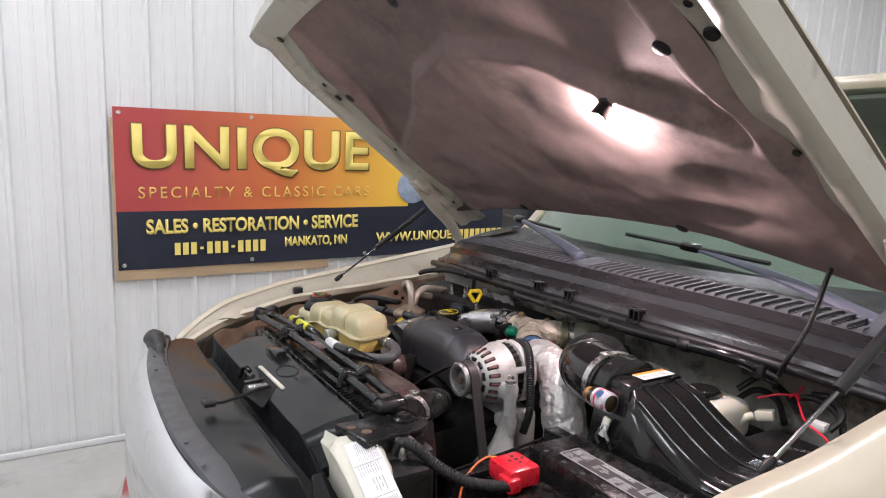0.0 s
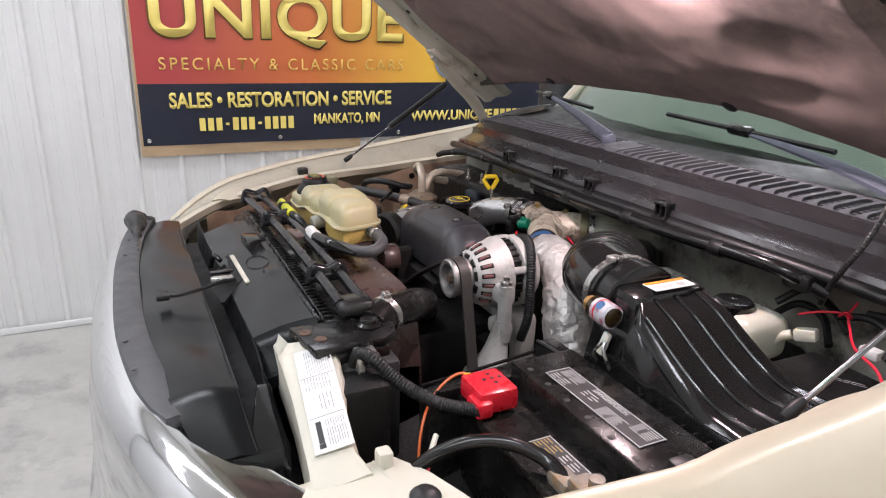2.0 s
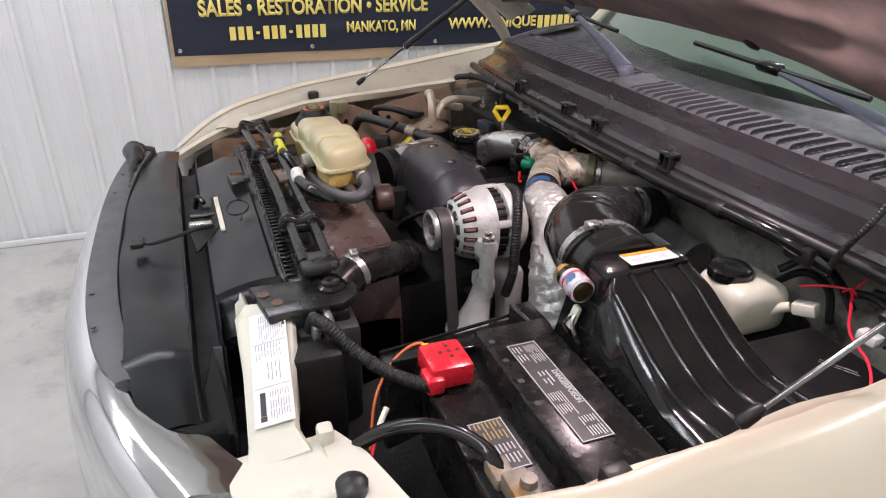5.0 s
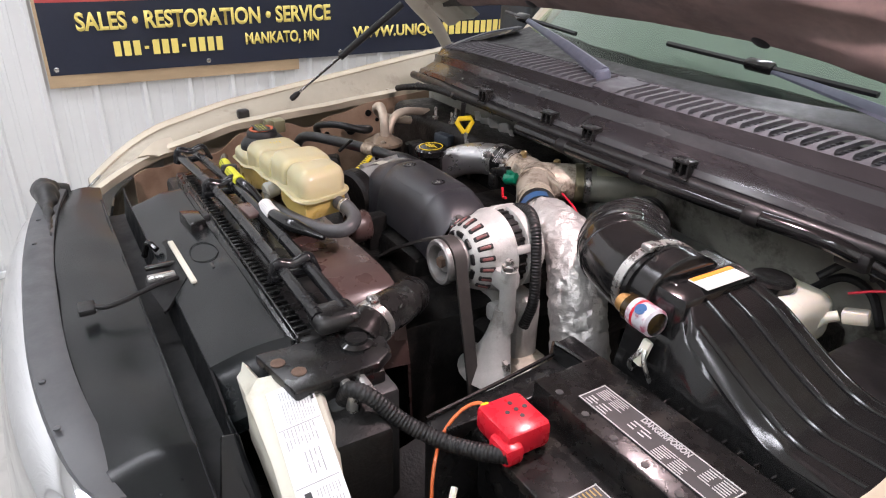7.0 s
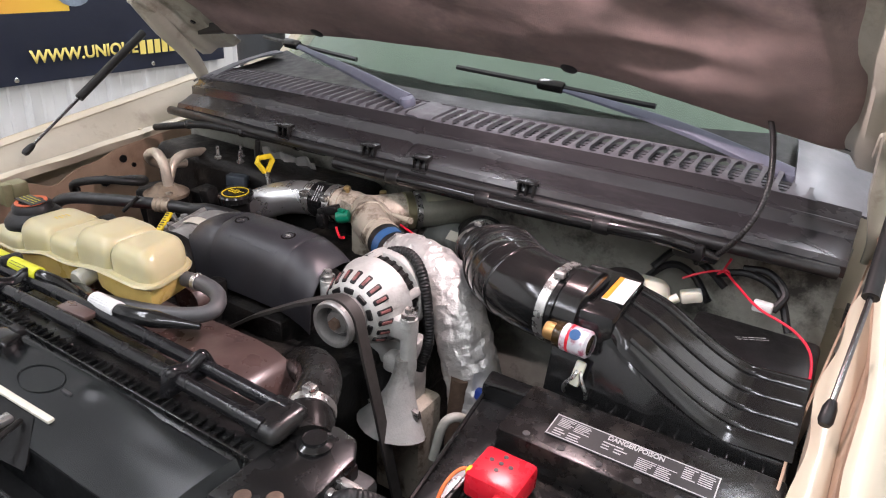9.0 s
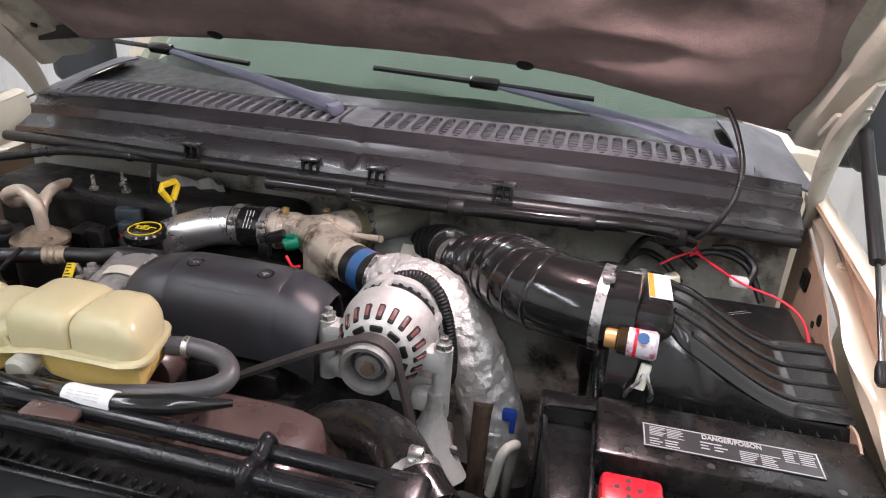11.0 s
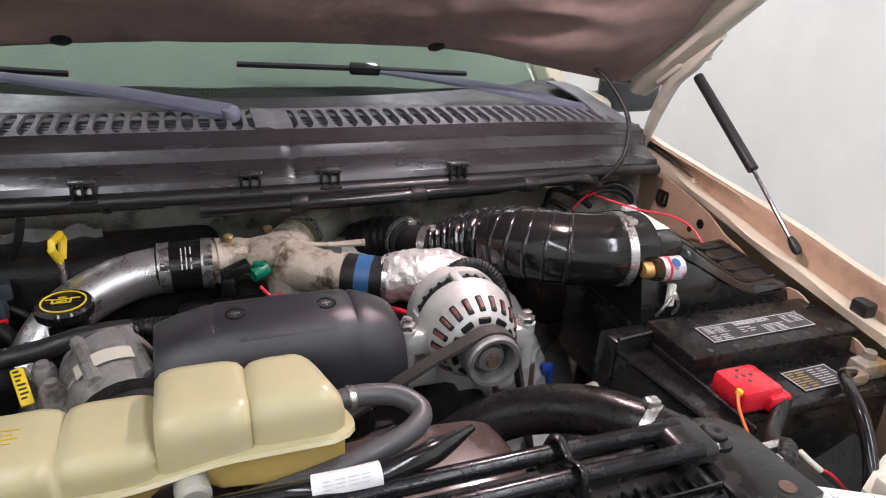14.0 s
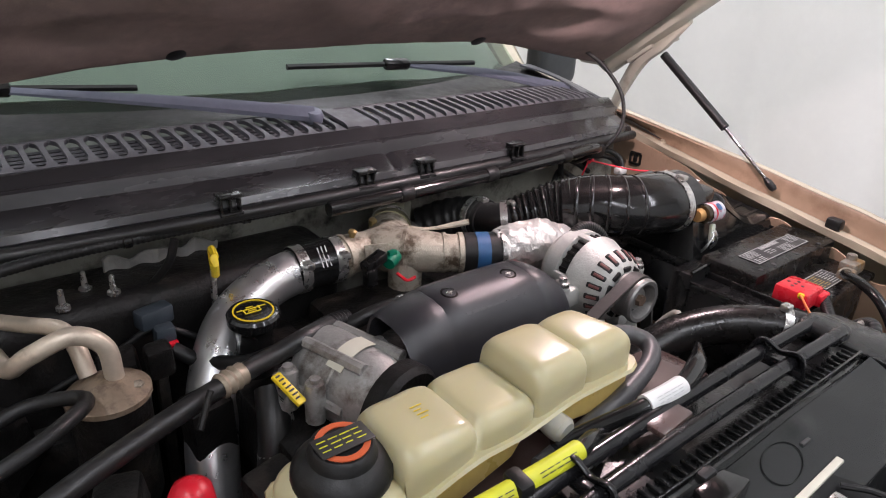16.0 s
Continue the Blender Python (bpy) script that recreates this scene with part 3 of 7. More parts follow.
        part("apron_hole", bm, DARKBAY, ap, "dark punched opening")
    # folded front bracket of the wing with a dark gap
    if sx < 0:
        bm = B()
        sheet(bm, 16, 4, lambda u, v: (-0.66 - 0.13 * u, 0.235 + 0.10 * u + 0.045 * v, 1.222 + 0.012 * u + 0.01 * math.sin(4 * u + 2 * v) - 0.012 * v), 0.004)
        part("front_bracket", bm, PAINT, w, "cream folded bracket at the wing's front")

# bulkhead behind the engine, bay floor and frame rails
bm = B()
sheet(bm, 40, 12, lambda u, v: (-0.80 + 1.58 * u, 1.09 + 0.02 * noise.noise(Vector((u * 9, v * 5, 2.0))), 0.66 + 0.68 * v), 0.02)
part("bulkhead", bm, mat("sooty_champagne_bulkhead", (0.36, 0.36, 0.31), 0.5, var=0.25, scale=9, bump=0.2, dirt=(0.06, 0.058, 0.05), dirt_amt=0.4), truck, "grimy pale bulkhead")
bm = B()
box(bm, (-0.02, 0.68, 0.60), (1.5, 1.0, 0.04), 0.01)
box(bm, (-0.47, 0.65, 0.66), (0.1, 1.2, 0.12), 0.01)
box(bm, (0.43, 0.65, 0.66), (0.1, 1.2, 0.12), 0.01)
part("bay_floor", bm, DARKBAY, truck, "black grimy frame rails and splash pan")

VENTM = mat("pale_grey_vent_plastic", (0.085, 0.083, 0.092), 0.55, var=0.15, scale=20, bump=0.08)
# cowl: sloping plastic apron, grille slots and seal strip
COWL = ((0.955, 1.346), (0.951, 1.366), (0.956, 1.376), (0.972, 1.380), (0.988, 1.388), (1.002, 1.394), (1.005, 1.404), (1.009, 1.413), (1.014, 1.416), (1.020, 1.4155), (1.034, 1.427), (1.041, 1.4325))


def cowl_pt(u, v):
    q = abs(2 * u - 1)
    y, z = COWL[round(v * 11)]
    return (-0.80 + 1.58 * u, y + 0.10 * q ** 3 * (1 if v < 0.6 else 0.95), z - 0.035 * q ** 4 - (0.004 if abs(u - 0.506) < 0.004 and 0.15 < v < 0.95 else 0))


cowl = part("cowl", sheet(B(), 158, 11, cowl_pt, 0.004), COWLM, truck, "faded black plastic cowl cover", angle=28)
bm = B()


def cowl_z(x):
    return 1.438 - 0.035 * abs(x / 0.8) ** 4


def cowl_y(x):
    return 0.10 * abs(x / 0.8) ** 3


# slotted vent: flared webs side by side, so that rounded openings stay between them
def vent_at(x, y, dz=0.0):
    """A point of the vent's surface; y runs 1.041 to 1.142 at the truck's middle line."""
    rise = -0.006 * max(0, (1.056 - y) / 0.015) + 0.006 * max(0, (y - 1.056) / 0.086)
    return (-0.02 + x, y + 0.9 * cowl_y(x), cowl_z(x) + rise + dz)


bm = B()
sheet(bm, 60, 2, lambda u, v: vent_at(-0.76 + 1.52 * u, 1.140 + 0.010 * v, 0.002 - 0.004 * v), 0.005)
sheet(bm, 6, 8, lambda u, v: vent_at(-0.031 + 0.062 * u, 1.043 + 0.096 * v, 0.003 if u < 0.45 else 0.0), 0.006)
part("vent_border", bm, VENTM, cowl)
bm = B()


def below_screen(u, v):
    p, q = Vector(vent_at(-0.76 + 1.52 * u, 1.150, -0.004)), Vector(screen(0.0 + 1.0 * u, 0.02)) + Vector((0, -0.004, 0.006))
    return p.lerp(q, v) - Vector((0, 0, 0.004 * math.sin(3.14 * v)))


def screen(u, v):
    x = (u - 0.5) * (1.46 - 0.22 * v)
    return (-0.02 + x, 1.20 + 0.62 * v + 0.22 * (abs(x) / 0.75) ** 2.2 * (1 - 0.3 * v), 1.435 + 0.50 * v)


# black strip added in place of the dark dash showing through the glass
sheet(bm, 60, 5, below_screen, 0.004)
part("screen_seal", bm, MATTE, cowl, "dull black strip added below the windscreen for its dark lower band")
for k in range(6):
    bm = B()
    sheet(bm, 40, 1, lambda u, v: vent_at(-0.75 + 1.5 * u, 1.050 + 0.015 * k + 0.005 * v, -0.013 + 0.002 * v), 0.002)
    part("louvre", bm, VENTM, cowl)
for side in (-1, 1):
    for k in range(27):
        x = side * (0.045 + 0.026 * k)
        bm = B()
        sheet(bm, 2, 12, lambda u, v: vent_at(x + (2 * u - 1) * (0.0036 + 0.0092 * abs(2 * v - 1) ** 7), 1.042 + 0.0985 * v), 0.007)
        part("vent_slat", bm, VENTM, cowl)
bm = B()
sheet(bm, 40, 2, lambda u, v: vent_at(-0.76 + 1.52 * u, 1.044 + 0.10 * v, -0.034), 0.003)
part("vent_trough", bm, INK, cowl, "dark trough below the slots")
bm = B()
tube(bm, [(-0.02 + x, 0.952 + 0.9 * cowl_y(x), 1.352 - 0.03 * abs(x / 0.8) ** 4) for x in (-0.79, -0.5, -0.2, 0.1, 0.4, 0.62, 0.79)], 0.011, 10)
part("seal_strip", bm, RUBBER, cowl, "black rubber edge seal")
for x in (-0.306, -0.072, 0.053, 0.277):
    bm = B()
    for dx in (-0.014, 0, 0.014):
        box(bm, (x + dx, 0.957, 1.372), (0.004, 0.022, 0.026), 0.001)
    box(bm, (x, 0.955, 1.385), (0.036, 0.024, 0.006), 0.002)
    box(bm, (x, 0.945, 1.358), (0.036, 0.008, 0.005), 0.002)
    part("cowl_clip", bm, BLACK, cowl, "small wire-form retaining clip")

# moulded corner pieces between the cowl, hinge and windscreen
for sx in (-1, 1):
    bm = B()
    sheet(bm, 10, 12, lambda u, v: (-0.02 + sx * (0.70 + 0.14 * u - 0.03 * v), 1.10 + 0.24 * v + 0.06 * u, 1.405 - 0.03 * u * u + 0.05 * v + 0.012 * math.sin(3.1 * v) * (1 - u)), 0.004)
    part("cowl_corner", bm, mat("lilac_grey_corner_plastic", (0.10, 0.10, 0.115), 0.4, var=0.12, scale=8, bump=0.05), truck, "lilac-grey moulded cowl corner", angle=60)

# windscreen, cab and bed
bm = B()
sheet(bm, 30, 12, screen, 0.005)
ws = part("windscreen", bm, GLASS, truck, "green-tinted windscreen")
ws.visible_shadow = False
bm = B()
box(bm, (-0.02, 3.0, 1.965), (1.42, 2.1, 0.05), 0.02)
part("roof", bm, PAINT, truck, "champagne cab roof")
for sx in (-1, 1):
    part("windscreen_pillar", tube(B(), [(-0.02 + sx * 0.75, 1.42, 1.40), (-0.02 + sx * 0.70, 1.72, 1.72), (-0.02 + sx * 0.635, 2.0, 1.965)], 0.035, 8), PAINT, truck)
    part("rear_pillar", box(B(), (-0.02 + sx * 0.70, 4.0, 1.65), (0.06, 0.12, 0.65), 0.02), PAINT, truck)
    part("door_pillar", box(B(), (-0.02 + sx * 0.70, 2.9, 1.68), (0.05, 0.10, 0.58), 0.02), PAINT, truck)
for nm, c, d, bv in (("cab_door", (-0.86, 2.75, 0.98), (0.16, 2.75, 0.86), 0.05), ("cab_door", (0.82, 2.75, 0.98), (0.16, 2.75, 0.86), 0.05), ("bed_side", (-0.92, 5.2, 1.0), (0.12, 2.1, 0.75), 0.04),
                     ("bed_side", (0.88, 5.2, 1.0), (0.12, 2.1, 0.75), 0.04), ("cab_back", (-0.02, 4.07, 1.2), (1.7, 0.08, 0.7), 0.03), ("tailgate", (-0.02, 6.22, 1.0), (1.8, 0.06, 0.72), 0.03)):
    part(nm, box(B(), c, d, bv), PAINT, truck)
bm = B()
box(bm, (-0.02, 3.0, 0.60), (1.6, 2.3, 0.06), 0.01)
box(bm, (-0.02, 5.2, 0.70), (1.7, 2.1, 0.06), 0.01)
part("cab_floor", bm, INTERIOR, truck)
bm = B()
sheet(bm, 20, 8, lambda u, v: (-0.02 - 0.68 + 1.36 * u, 1.27 + 0.42 * v + 0.1 * (2 * u - 1) ** 2, 1.425 + 0.035 * math.sin(min(1, v * 3) * 1.57) - 0.02 * v), 0.004)
part("dashboard", bm, INTERIOR, truck, "dark dashboard top")
bm = B()
box(bm, (-0.02, 4.0, 1.66), (1.3, 0.01, 0.42), 0.004)
part("rear_window", bm, GLASS, truck).visible_shadow = False
bm = B()
sheet(bm, 30, 10, lambda u, v: (-0.70 + 1.36 * u, 2.10 + 0.30 * v + 0.02 * math.cos(u * 12.6), 1.0 + 0.86 * v), 0.12)
box(bm, (-0.02, 2.25, 0.98), (1.3, 0.55, 0.16), 0.06)
box(bm, (-0.02, 2.25, 0.76), (1.2, 0.5, 0.3), 0.02)
part("bench_seat", bm, GREYTRIM, truck, "grey cloth bench seat")
bm = B()
sheet(bm, 16, 4, lambda u, v: (-0.66 + 1.28 * u, 1.98 + 1.9 * v, 1.93 - 0.01 * math.sin(3.1 * v)), 0.012)
part("headliner", bm, GREYTRIM, truck, "grey headliner")
for sx in (-1, 1):
    for y in (0.75, 4.9):
        bm = B()
        lathe(bm, [(0.2, -0.13), (0.34, -0.13), (0.385, -0.1), (0.40, -0.05), (0.40, 0.05), (0.385, 0.1), (0.34, 0.13), (0.2, 0.13)], (-0.02 + sx * 0.86, y, 0.40), (1, 0, 0), 36)
        wh = part("wheel", bm, TYRE, truck, "black tyre on a steel rim")
        bm = B()
        lathe(bm, [(0.02, 0.09), (0.06, 0.10), (0.16, 0.07), (0.205, 0.11), (0.21, -0.11)], (-0.02 + sx * 0.86, y, 0.40), (sx, 0, 0), 30)
        part("rim", bm, ALU, wh)

# pale card added behind the windscreen, standing in for the pale band in its glass
bm = B()
sheet(bm, 40, 10, lambda u, v: Vector(screen(0.03 + 0.94 * u, (0.060 - 0.055 * max(0.0, u - 0.62) / 0.38) * (1 - v) + 0.29 * v)) + Vector((0, 0.035 + 0.006 * math.sin(u * 40), -0.006)), 0.003)
solo("sunshade", bm, PALE_CARD, "pale card added low behind the windscreen for its pale band", "sunshade")

# door mirrors
for sx in (-1, 1):
    bm = B()
    box(bm, (sx * 1.12, 1.66, 1.44), (0.20, 0.09, 0.27), 0.045, seg=4)
    tube(bm, [(sx * 1.06, 1.68, 1.34), (sx * 0.97, 1.74, 1.32), (sx * 0.88, 1.78, 1.33)], [0.03, 0.025, 0.03], 10)
    part("door_mirror", bm, mat("dark_grey_mirror_shell", (0.035, 0.04, 0.045), 0.4, var=0.1), truck, "dark grey plastic door mirror")

# wipers
def wiper(pivot, elbow, block, tip, tail):
    w = part("wiper", tube(B(), [pivot, elbow, block], [0.017, 0.013, 0.006], 8, flat=0.6), WIPER, truck, "faded blue-grey wiper arm")
    bm = B()
    lathe(bm, [(0.017, -0.012), (0.018, 0.0), (0.014, 0.007), (0.004, 0.009)], pivot, (0, -0.3, 1), 14)
    part("pivot_cap", bm, WIPER, w)
    bm = B()
    tube(bm, [tail, block, tip], 0.006, 6)
    part("blade", bm, RUBBER, w, "black rubber blade")
    bm = B()
    d = (Vector(tip) - Vector(tail)).normalized()
    box(bm, block, (0.062, 0.022, 0.02), 0.006, m=frame_of((0, 0, 0), d, (0, 1, 0.5)).to_3x3())
    part("blade_joint", bm, GLOSS, w)


wiper((0.664, 1.19, 1.42), (0.45, 1.215, 1.465), (0.181, 1.236, 1.50), (-0.06, 1.255, 1.505), (0.40, 1.24, 1.49))
wiper((-0.087, 1.10, 1.45), (-0.28, 1.16, 1.475), (-0.55, 1.235, 1.505), (-0.72, 1.30, 1.50), (-0.34, 1.24, 1.49))

# bonnet: skin, inner frame with holes, insulation pad
def hood_edge(v):
    """Half width of the bonnet at v of its length."""
    return 0.80 - 0.03 * v - 0.05 * max(0, v - 0.8) / 0.2


def smooth(t):
    t = max(0.0, min(1.0, t))
    return t * t * (3 - 2 * t)


def rear_s(x):
    """Where the bonnet's rear edge lies; it sweeps back towards the driver's corner."""
    return 0.078 - 0.074 * smooth((x - 0.22) / 0.55) - 0.025 * smooth((-x - 0.5) / 0.3)


hood = part("bonnet", sheet(B(), 24, 20, lambda u, v: hood_at((2 * u - 1) * hood_edge(v), (rear_s((2 * u - 1) * 0.8) - 0.012) * (1 - v) + v * (0.98 + 0.06 * (1 - (2 * u - 1) ** 2)), -0.042 - 0.01 * math.sin(math.pi * v)), 0.003),
            PAINT, truck, "champagne bonnet, open")



for sx in (-1, 1):
    bm = B()

    def rail_f(u, v, sx=sx):
        """side rail: outer hem, flange, then the step up to the pad"""
        e = hood_edge(v)
        x = (e, e, e - 0.015, e - 0.045, e - 0.06, e - 0.115, e - 0.13)[round(u * 6)]
        n = (-0.04, 0.012, 0.02, 0.018, 0.0, -0.004, -0.02)[round(u * 6)]
        n += 0.006 * math.sin(v * 26) * (1 if round(u * 6) in (4, 5) else 0)
        return hood_at(sx * x, 0.0 + v * 0.99, n)

    sheet(bm, 6, 40, rail_f, 0.002)
    part("side_rail", bm, PAINT_RAIL, hood, "champagne pressed-steel side rail")
    for v, r in ((0.93, 0.012), (0.74, 0.008), (0.68, 0.013), (0.42, 0.007), (0.30, 0.006), (0.12, 0.007)):
        bm = B()
        lathe(bm, [(r, 0), (r * 0.9, 0.004)], hood_at(sx * (hood_edge(v) - 0.085), v * 0.99, 0.0), HN, 12)
        part("rail_hole", bm, DARKBAY, hood, "dark punched hole")
bm = B()
sheet(bm, 40, 5, lambda u, v: hood_at((2 * u - 1) * 0.77, 0.90 + 0.10 * v + 0.06 * (1 - (2 * u - 1) ** 2), (0.0, 0.004, 0.012, 0.014, 0.01, -0.05)[round(v * 5)]), 0.002)
part("front_rail", bm, PAINT_RAIL, hood, "champagne front edge of the bonnet")
bm = B()
sheet(bm, 40, 4, lambda u, v: hood_at((2 * u - 1) * 0.79, rear_s((2 * u - 1) * 0.79) - 0.010 + 0.05 * v, (-0.03, 0.0, 0.006, 0.004, -0.006)[round(v * 4)]), 0.002)
part("rear_rail", bm, MATTE, hood, "dark rear edge of the bonnet")


def step_s(ax):
    """Where the rear field of the pad ends and the sunken front field begins."""
    for (x0, s0), (x1, s1) in (((0, 0.72), (0.24, 0.655)), ((0.24, 0.655), (0.37, 0.555)), ((0.37, 0.555), (0.50, 0.485)), ((0.50, 0.485), (0.636, 0.41)), ((0.636, 0.41), (0.9, 0.27))):
        if ax <= x1:
            return s0 + (s1 - s0) * (ax - x0) / (x1 - x0)
    return 0.27


def pad(u, v):
    """Insulation pad: a raised rear field, a sunken front field and a proud rim."""
    s = 0.93 * v
    e = hood_edge(v) - 0.10 - 0.02 * v - 0.045 * smooth((0.32 - s) / 0.25)
    if u > 0.5:
        e += (0.752 - e) * smooth((0.55 - s) / 0.35)
    x = (2 * u - 1) * e
    s += 0.05 * (1 - (2 * u - 1) ** 2) * v
    s += (rear_s(x) - 0.002) * (1 - v) ** 2
    ax = abs(x)
    n = 0.016
    sunk = smooth((s - step_s(ax)) / 0.035) * smooth((0.655 - 0.05 * smooth((s - 0.45) / 0.2) - ax) / 0.04)
    n -= 0.034 * sunk

    def bulge(cx, cs, rx, rs, h):
        q = ((ax - cx) / rx) ** 2 + ((s - cs) / rs) ** 2
        return h * math.exp(-q * q)

    n += bulge(0.0, 0.28, 0.40, 0.16, 0.014) + bulge(0.52, 0.30, 0.12, 0.06, -0.008) + bulge(0.42, 0.19, 0.14, 0.04, -0.006) + bulge(0.55, 0.13, 0.09, 0.06, 0.006)
    n += 0.0028 * noise.noise(Vector((x * 7 + 3 * s, s * 9, 1.0))) + 0.0016 * noise.noise(Vector((x * 19, s * 19, 4.0)))
    edge = min(1, min(u, 1 - u, v, 1 - v) / 0.03)
    return hood_at(x, s, n * edge - 0.004 * (1 - edge))


bm = B()
sheet(bm, 150, 110, pad, 0.004)
part("insulation_pad", bm, LINER, hood, "dark brown heat-stained insulation pad", angle=80)
for x, s in ((-0.321, 0.112), (0.275, 0.104), (0.0, 0.88), (0.606, 0.667), (-0.606, 0.667)):
    bm = B()
    lathe(bm, [(0.016, 0), (0.016, 0.003), (0.008, 0.006), (0.001, 0.006)], hood_at(x, s, 0.014), HN, 14)
    part("pad_clip", bm, MATTE, hood, "black push clip")
hl = hood_at(0.374, 0.538, 0.010)
LE = Vector((0.79, 0, 0)) - HD * 0.61          # along the pad's step
LF = Vector((0.61, 0, 0)) + HD * 0.79          # across it, towards the front edge
bm = B()
lathe(bm, [(0.003, 0), (0.017, 0.0), (0.018, 0.004), (0.015, 0.009), (0.008, 0.011)], hl, HN, 20)
lampbase = part("under_bonnet_lamp", bm, MATTE, hood, "small dark lamp base with a curved shield")
bm = B()
sheet(bm, 18, 4, lambda u, v: hl + (LF * math.cos((2 * u - 1) * 1.75) + LE * math.sin((2 * u - 1) * 1.75)) * (0.0125 + 0.003 * v) + HN * (0.004 + 0.036 * v), 0.0012)
part("lamp_shield", bm, MATTE, lampbase, "curved dark shield on the front side")
bm = B()
lathe(bm, [(0.004, 0.010), (0.007, 0.016), (0.007, 0.030), (0.002, 0.038)], hl - LF * 0.012, HN, 12)
part("bulb", bm, GLOW, lampbase, "lit bulb").visible_shadow = False
# hinges at the rear corners
for sx in (-1, 1):
    bm = B()
    hx = 0.765 if sx < 0 else 0.792
    if sx < 0:
        tube(bm, [(-0.81, 1.17, 1.30), (-0.81, 1.165, 1.37), (-0.785, 1.10, 1.46), (-0.772, 1.02, 1.535), hood_at(-0.765, 0.27, 0.012)], [0.014, 0.015, 0.022, 0.026, 0.022], 10, flat=0.4)
    else:
        tube(bm, [(0.812, 1.16, 1.31), (0.812, 1.148, 1.355), (0.80, 1.105, 1.44), (0.797, 1.065, 1.51), hood_at(0.792, 0.16, 0.022), hood_at(0.790, 0.24, 0.016)], [0.016, 0.018, 0.026, 0.030, 0.028, 0.012], 12, flat=0.55)
    box(bm, hood_at(sx * hx, 0.235 if sx < 0 else 0.10, 0.018), (0.05, 0.08, 0.018), 0.006, m=pose(0, 0, 0, -37, 0, 0).to_3x3())
    hg = part("hinge", bm, PAINT_RAIL, hood, "champagne bonnet hinge")
    for s_ in ((0.16, 0.25) if sx < 0 else (0.07, 0.19)):
        bm = B()
        lathe(bm, [(0.010, 0), (0.010, 0.005), (0.006, 0.006), (0.006, 0.012), (0.001, 0.012)], hood_at(sx * hx, s_, 0.026), HN, 6)
        part("hinge_bolt", bm, PAINT_RAIL, hg)

# gas struts
for sx, b, mth, tp in ((1, (0.793, 0.679, 1.294), (0.805, 0.819, 1.388), (0.812, 1.014, 1.518)), (-1, (-0.855, 0.681, 1.282), (-0.868, 0.83, 1.378), (-0.888, 1.036, 1.51))):
    tp = Vector(tp) + (Vector(tp) - Vector(mth)) * 0.02
    st = thing("gas_strut", b, "black gas strut with a bright rod holding the bonnet", "gas strut", "bonnet struts")
    bm = B()
    tube(bm, [mth, Vector(mth).lerp(tp, 0.5), tp], 0.0102, 12, 2)
    part("cylinder", bm, MATTE, st)
    bm = B()
    tube(bm, [b, Vector(b).lerp(mth, 0.5), mth], 0.0036, 12, 2)
    part("rod", bm, RODSTEEL, st, "bright polished rod")
    bm = B()
    lathe(bm, [(0.006, -0.012), (0.0085, -0.006), (0.008, 0.010), (0.005, 0.02)], b, Vector(mth) - Vector(b), 12)
    part("end_socket", bm, MATTE, st)

# front panel: grille shell, lamps, radiator shield
def front_y(x):
    return (0.13 if x > 0 else 0.075) * (abs(x) / 0.62) ** 2.6


bm = B()
secs = []
for k in range(33):
    x = -0.62 + 1.24 * k / 32
    y = front_y(x)
    secs.append([Vector((x - 0.02, y + dy, z - 0.10 * max(0, abs(x) - 0.36) * (1 if z > 1.05 else 0.2))) for dy, z in ((0.03 + 0.2 * max(0, x - 0.32), 1.19), (0.0, 1.209), (-0.016, 1.208), (-0.034, 1.196), (-0.052, 1.162), (-0.062, 1.10), (-0.066, 1.02), (-0.02, 0.99), (0.06, 1.0))])
vr = loft(bm, secs, closed=True)
gr = part("grille_shell", bm, CHROME, truck, "chrome grille surround", angle=60)
bm = B()
for z in (0.96, 0.91, 0.86, 0.81):
    secs = [[Vector((x, front_y(x + 0.02) + dy - 0.01, z + dz)) for dy, dz in ((-0.012, -0.014), (-0.012, 0.014), (0.02, 0.014), (0.02, -0.014))] for x in (-0.58 + 0.058 * k for k in range(21))]
    loft(bm, secs)
part("grille_bars", bm, CHROME, gr)
bm = B()
secs = []
for k in range(29):
    x = -0.52 + 0.92 * k / 28
    y = front_y(x + 0.02)
    nar = 1 - 0.5 * max(0, (x - 0.34) / 0.06) ** 2
    dr = 0.10 * max(0, x - 0.25)
    secs.append([Vector((x, y + 0.011 + (dy - 0.011) * nar, z - dr)) for dy, z in ((-0.012, 1.2145), (-0.009, 1.222), (0.020, 1.225), (0.034, 1.221), (0.034, 1.211), (-0.008, 1.210))])
loft(bm, secs)
part("grey_lip", bm, GREY_LIP, gr, "grey plastic lip along the grille top")
bm = B()
tube(bm, [(-0.555, 0.075, 1.198), (-0.543, 0.048, 1.212), (-0.518, 0.040, 1.226), (-0.47, 0.042, 1.230), (-0.42, 0.040, 1.225), (-0.35, 0.038, 1.221), (-0.27, 0.036, 1.218)], [0.022, 0.024, 0.025, 0.022, 0.012, 0.006, 0.003], 16)
for v in bm.verts:
    v.co += Vector((1, 1, 1)) * 0.004 * noise.noise(v.co * 45)
part("lip_end_cap", bm, RUBBER, gr, "black rubber corner buffer")
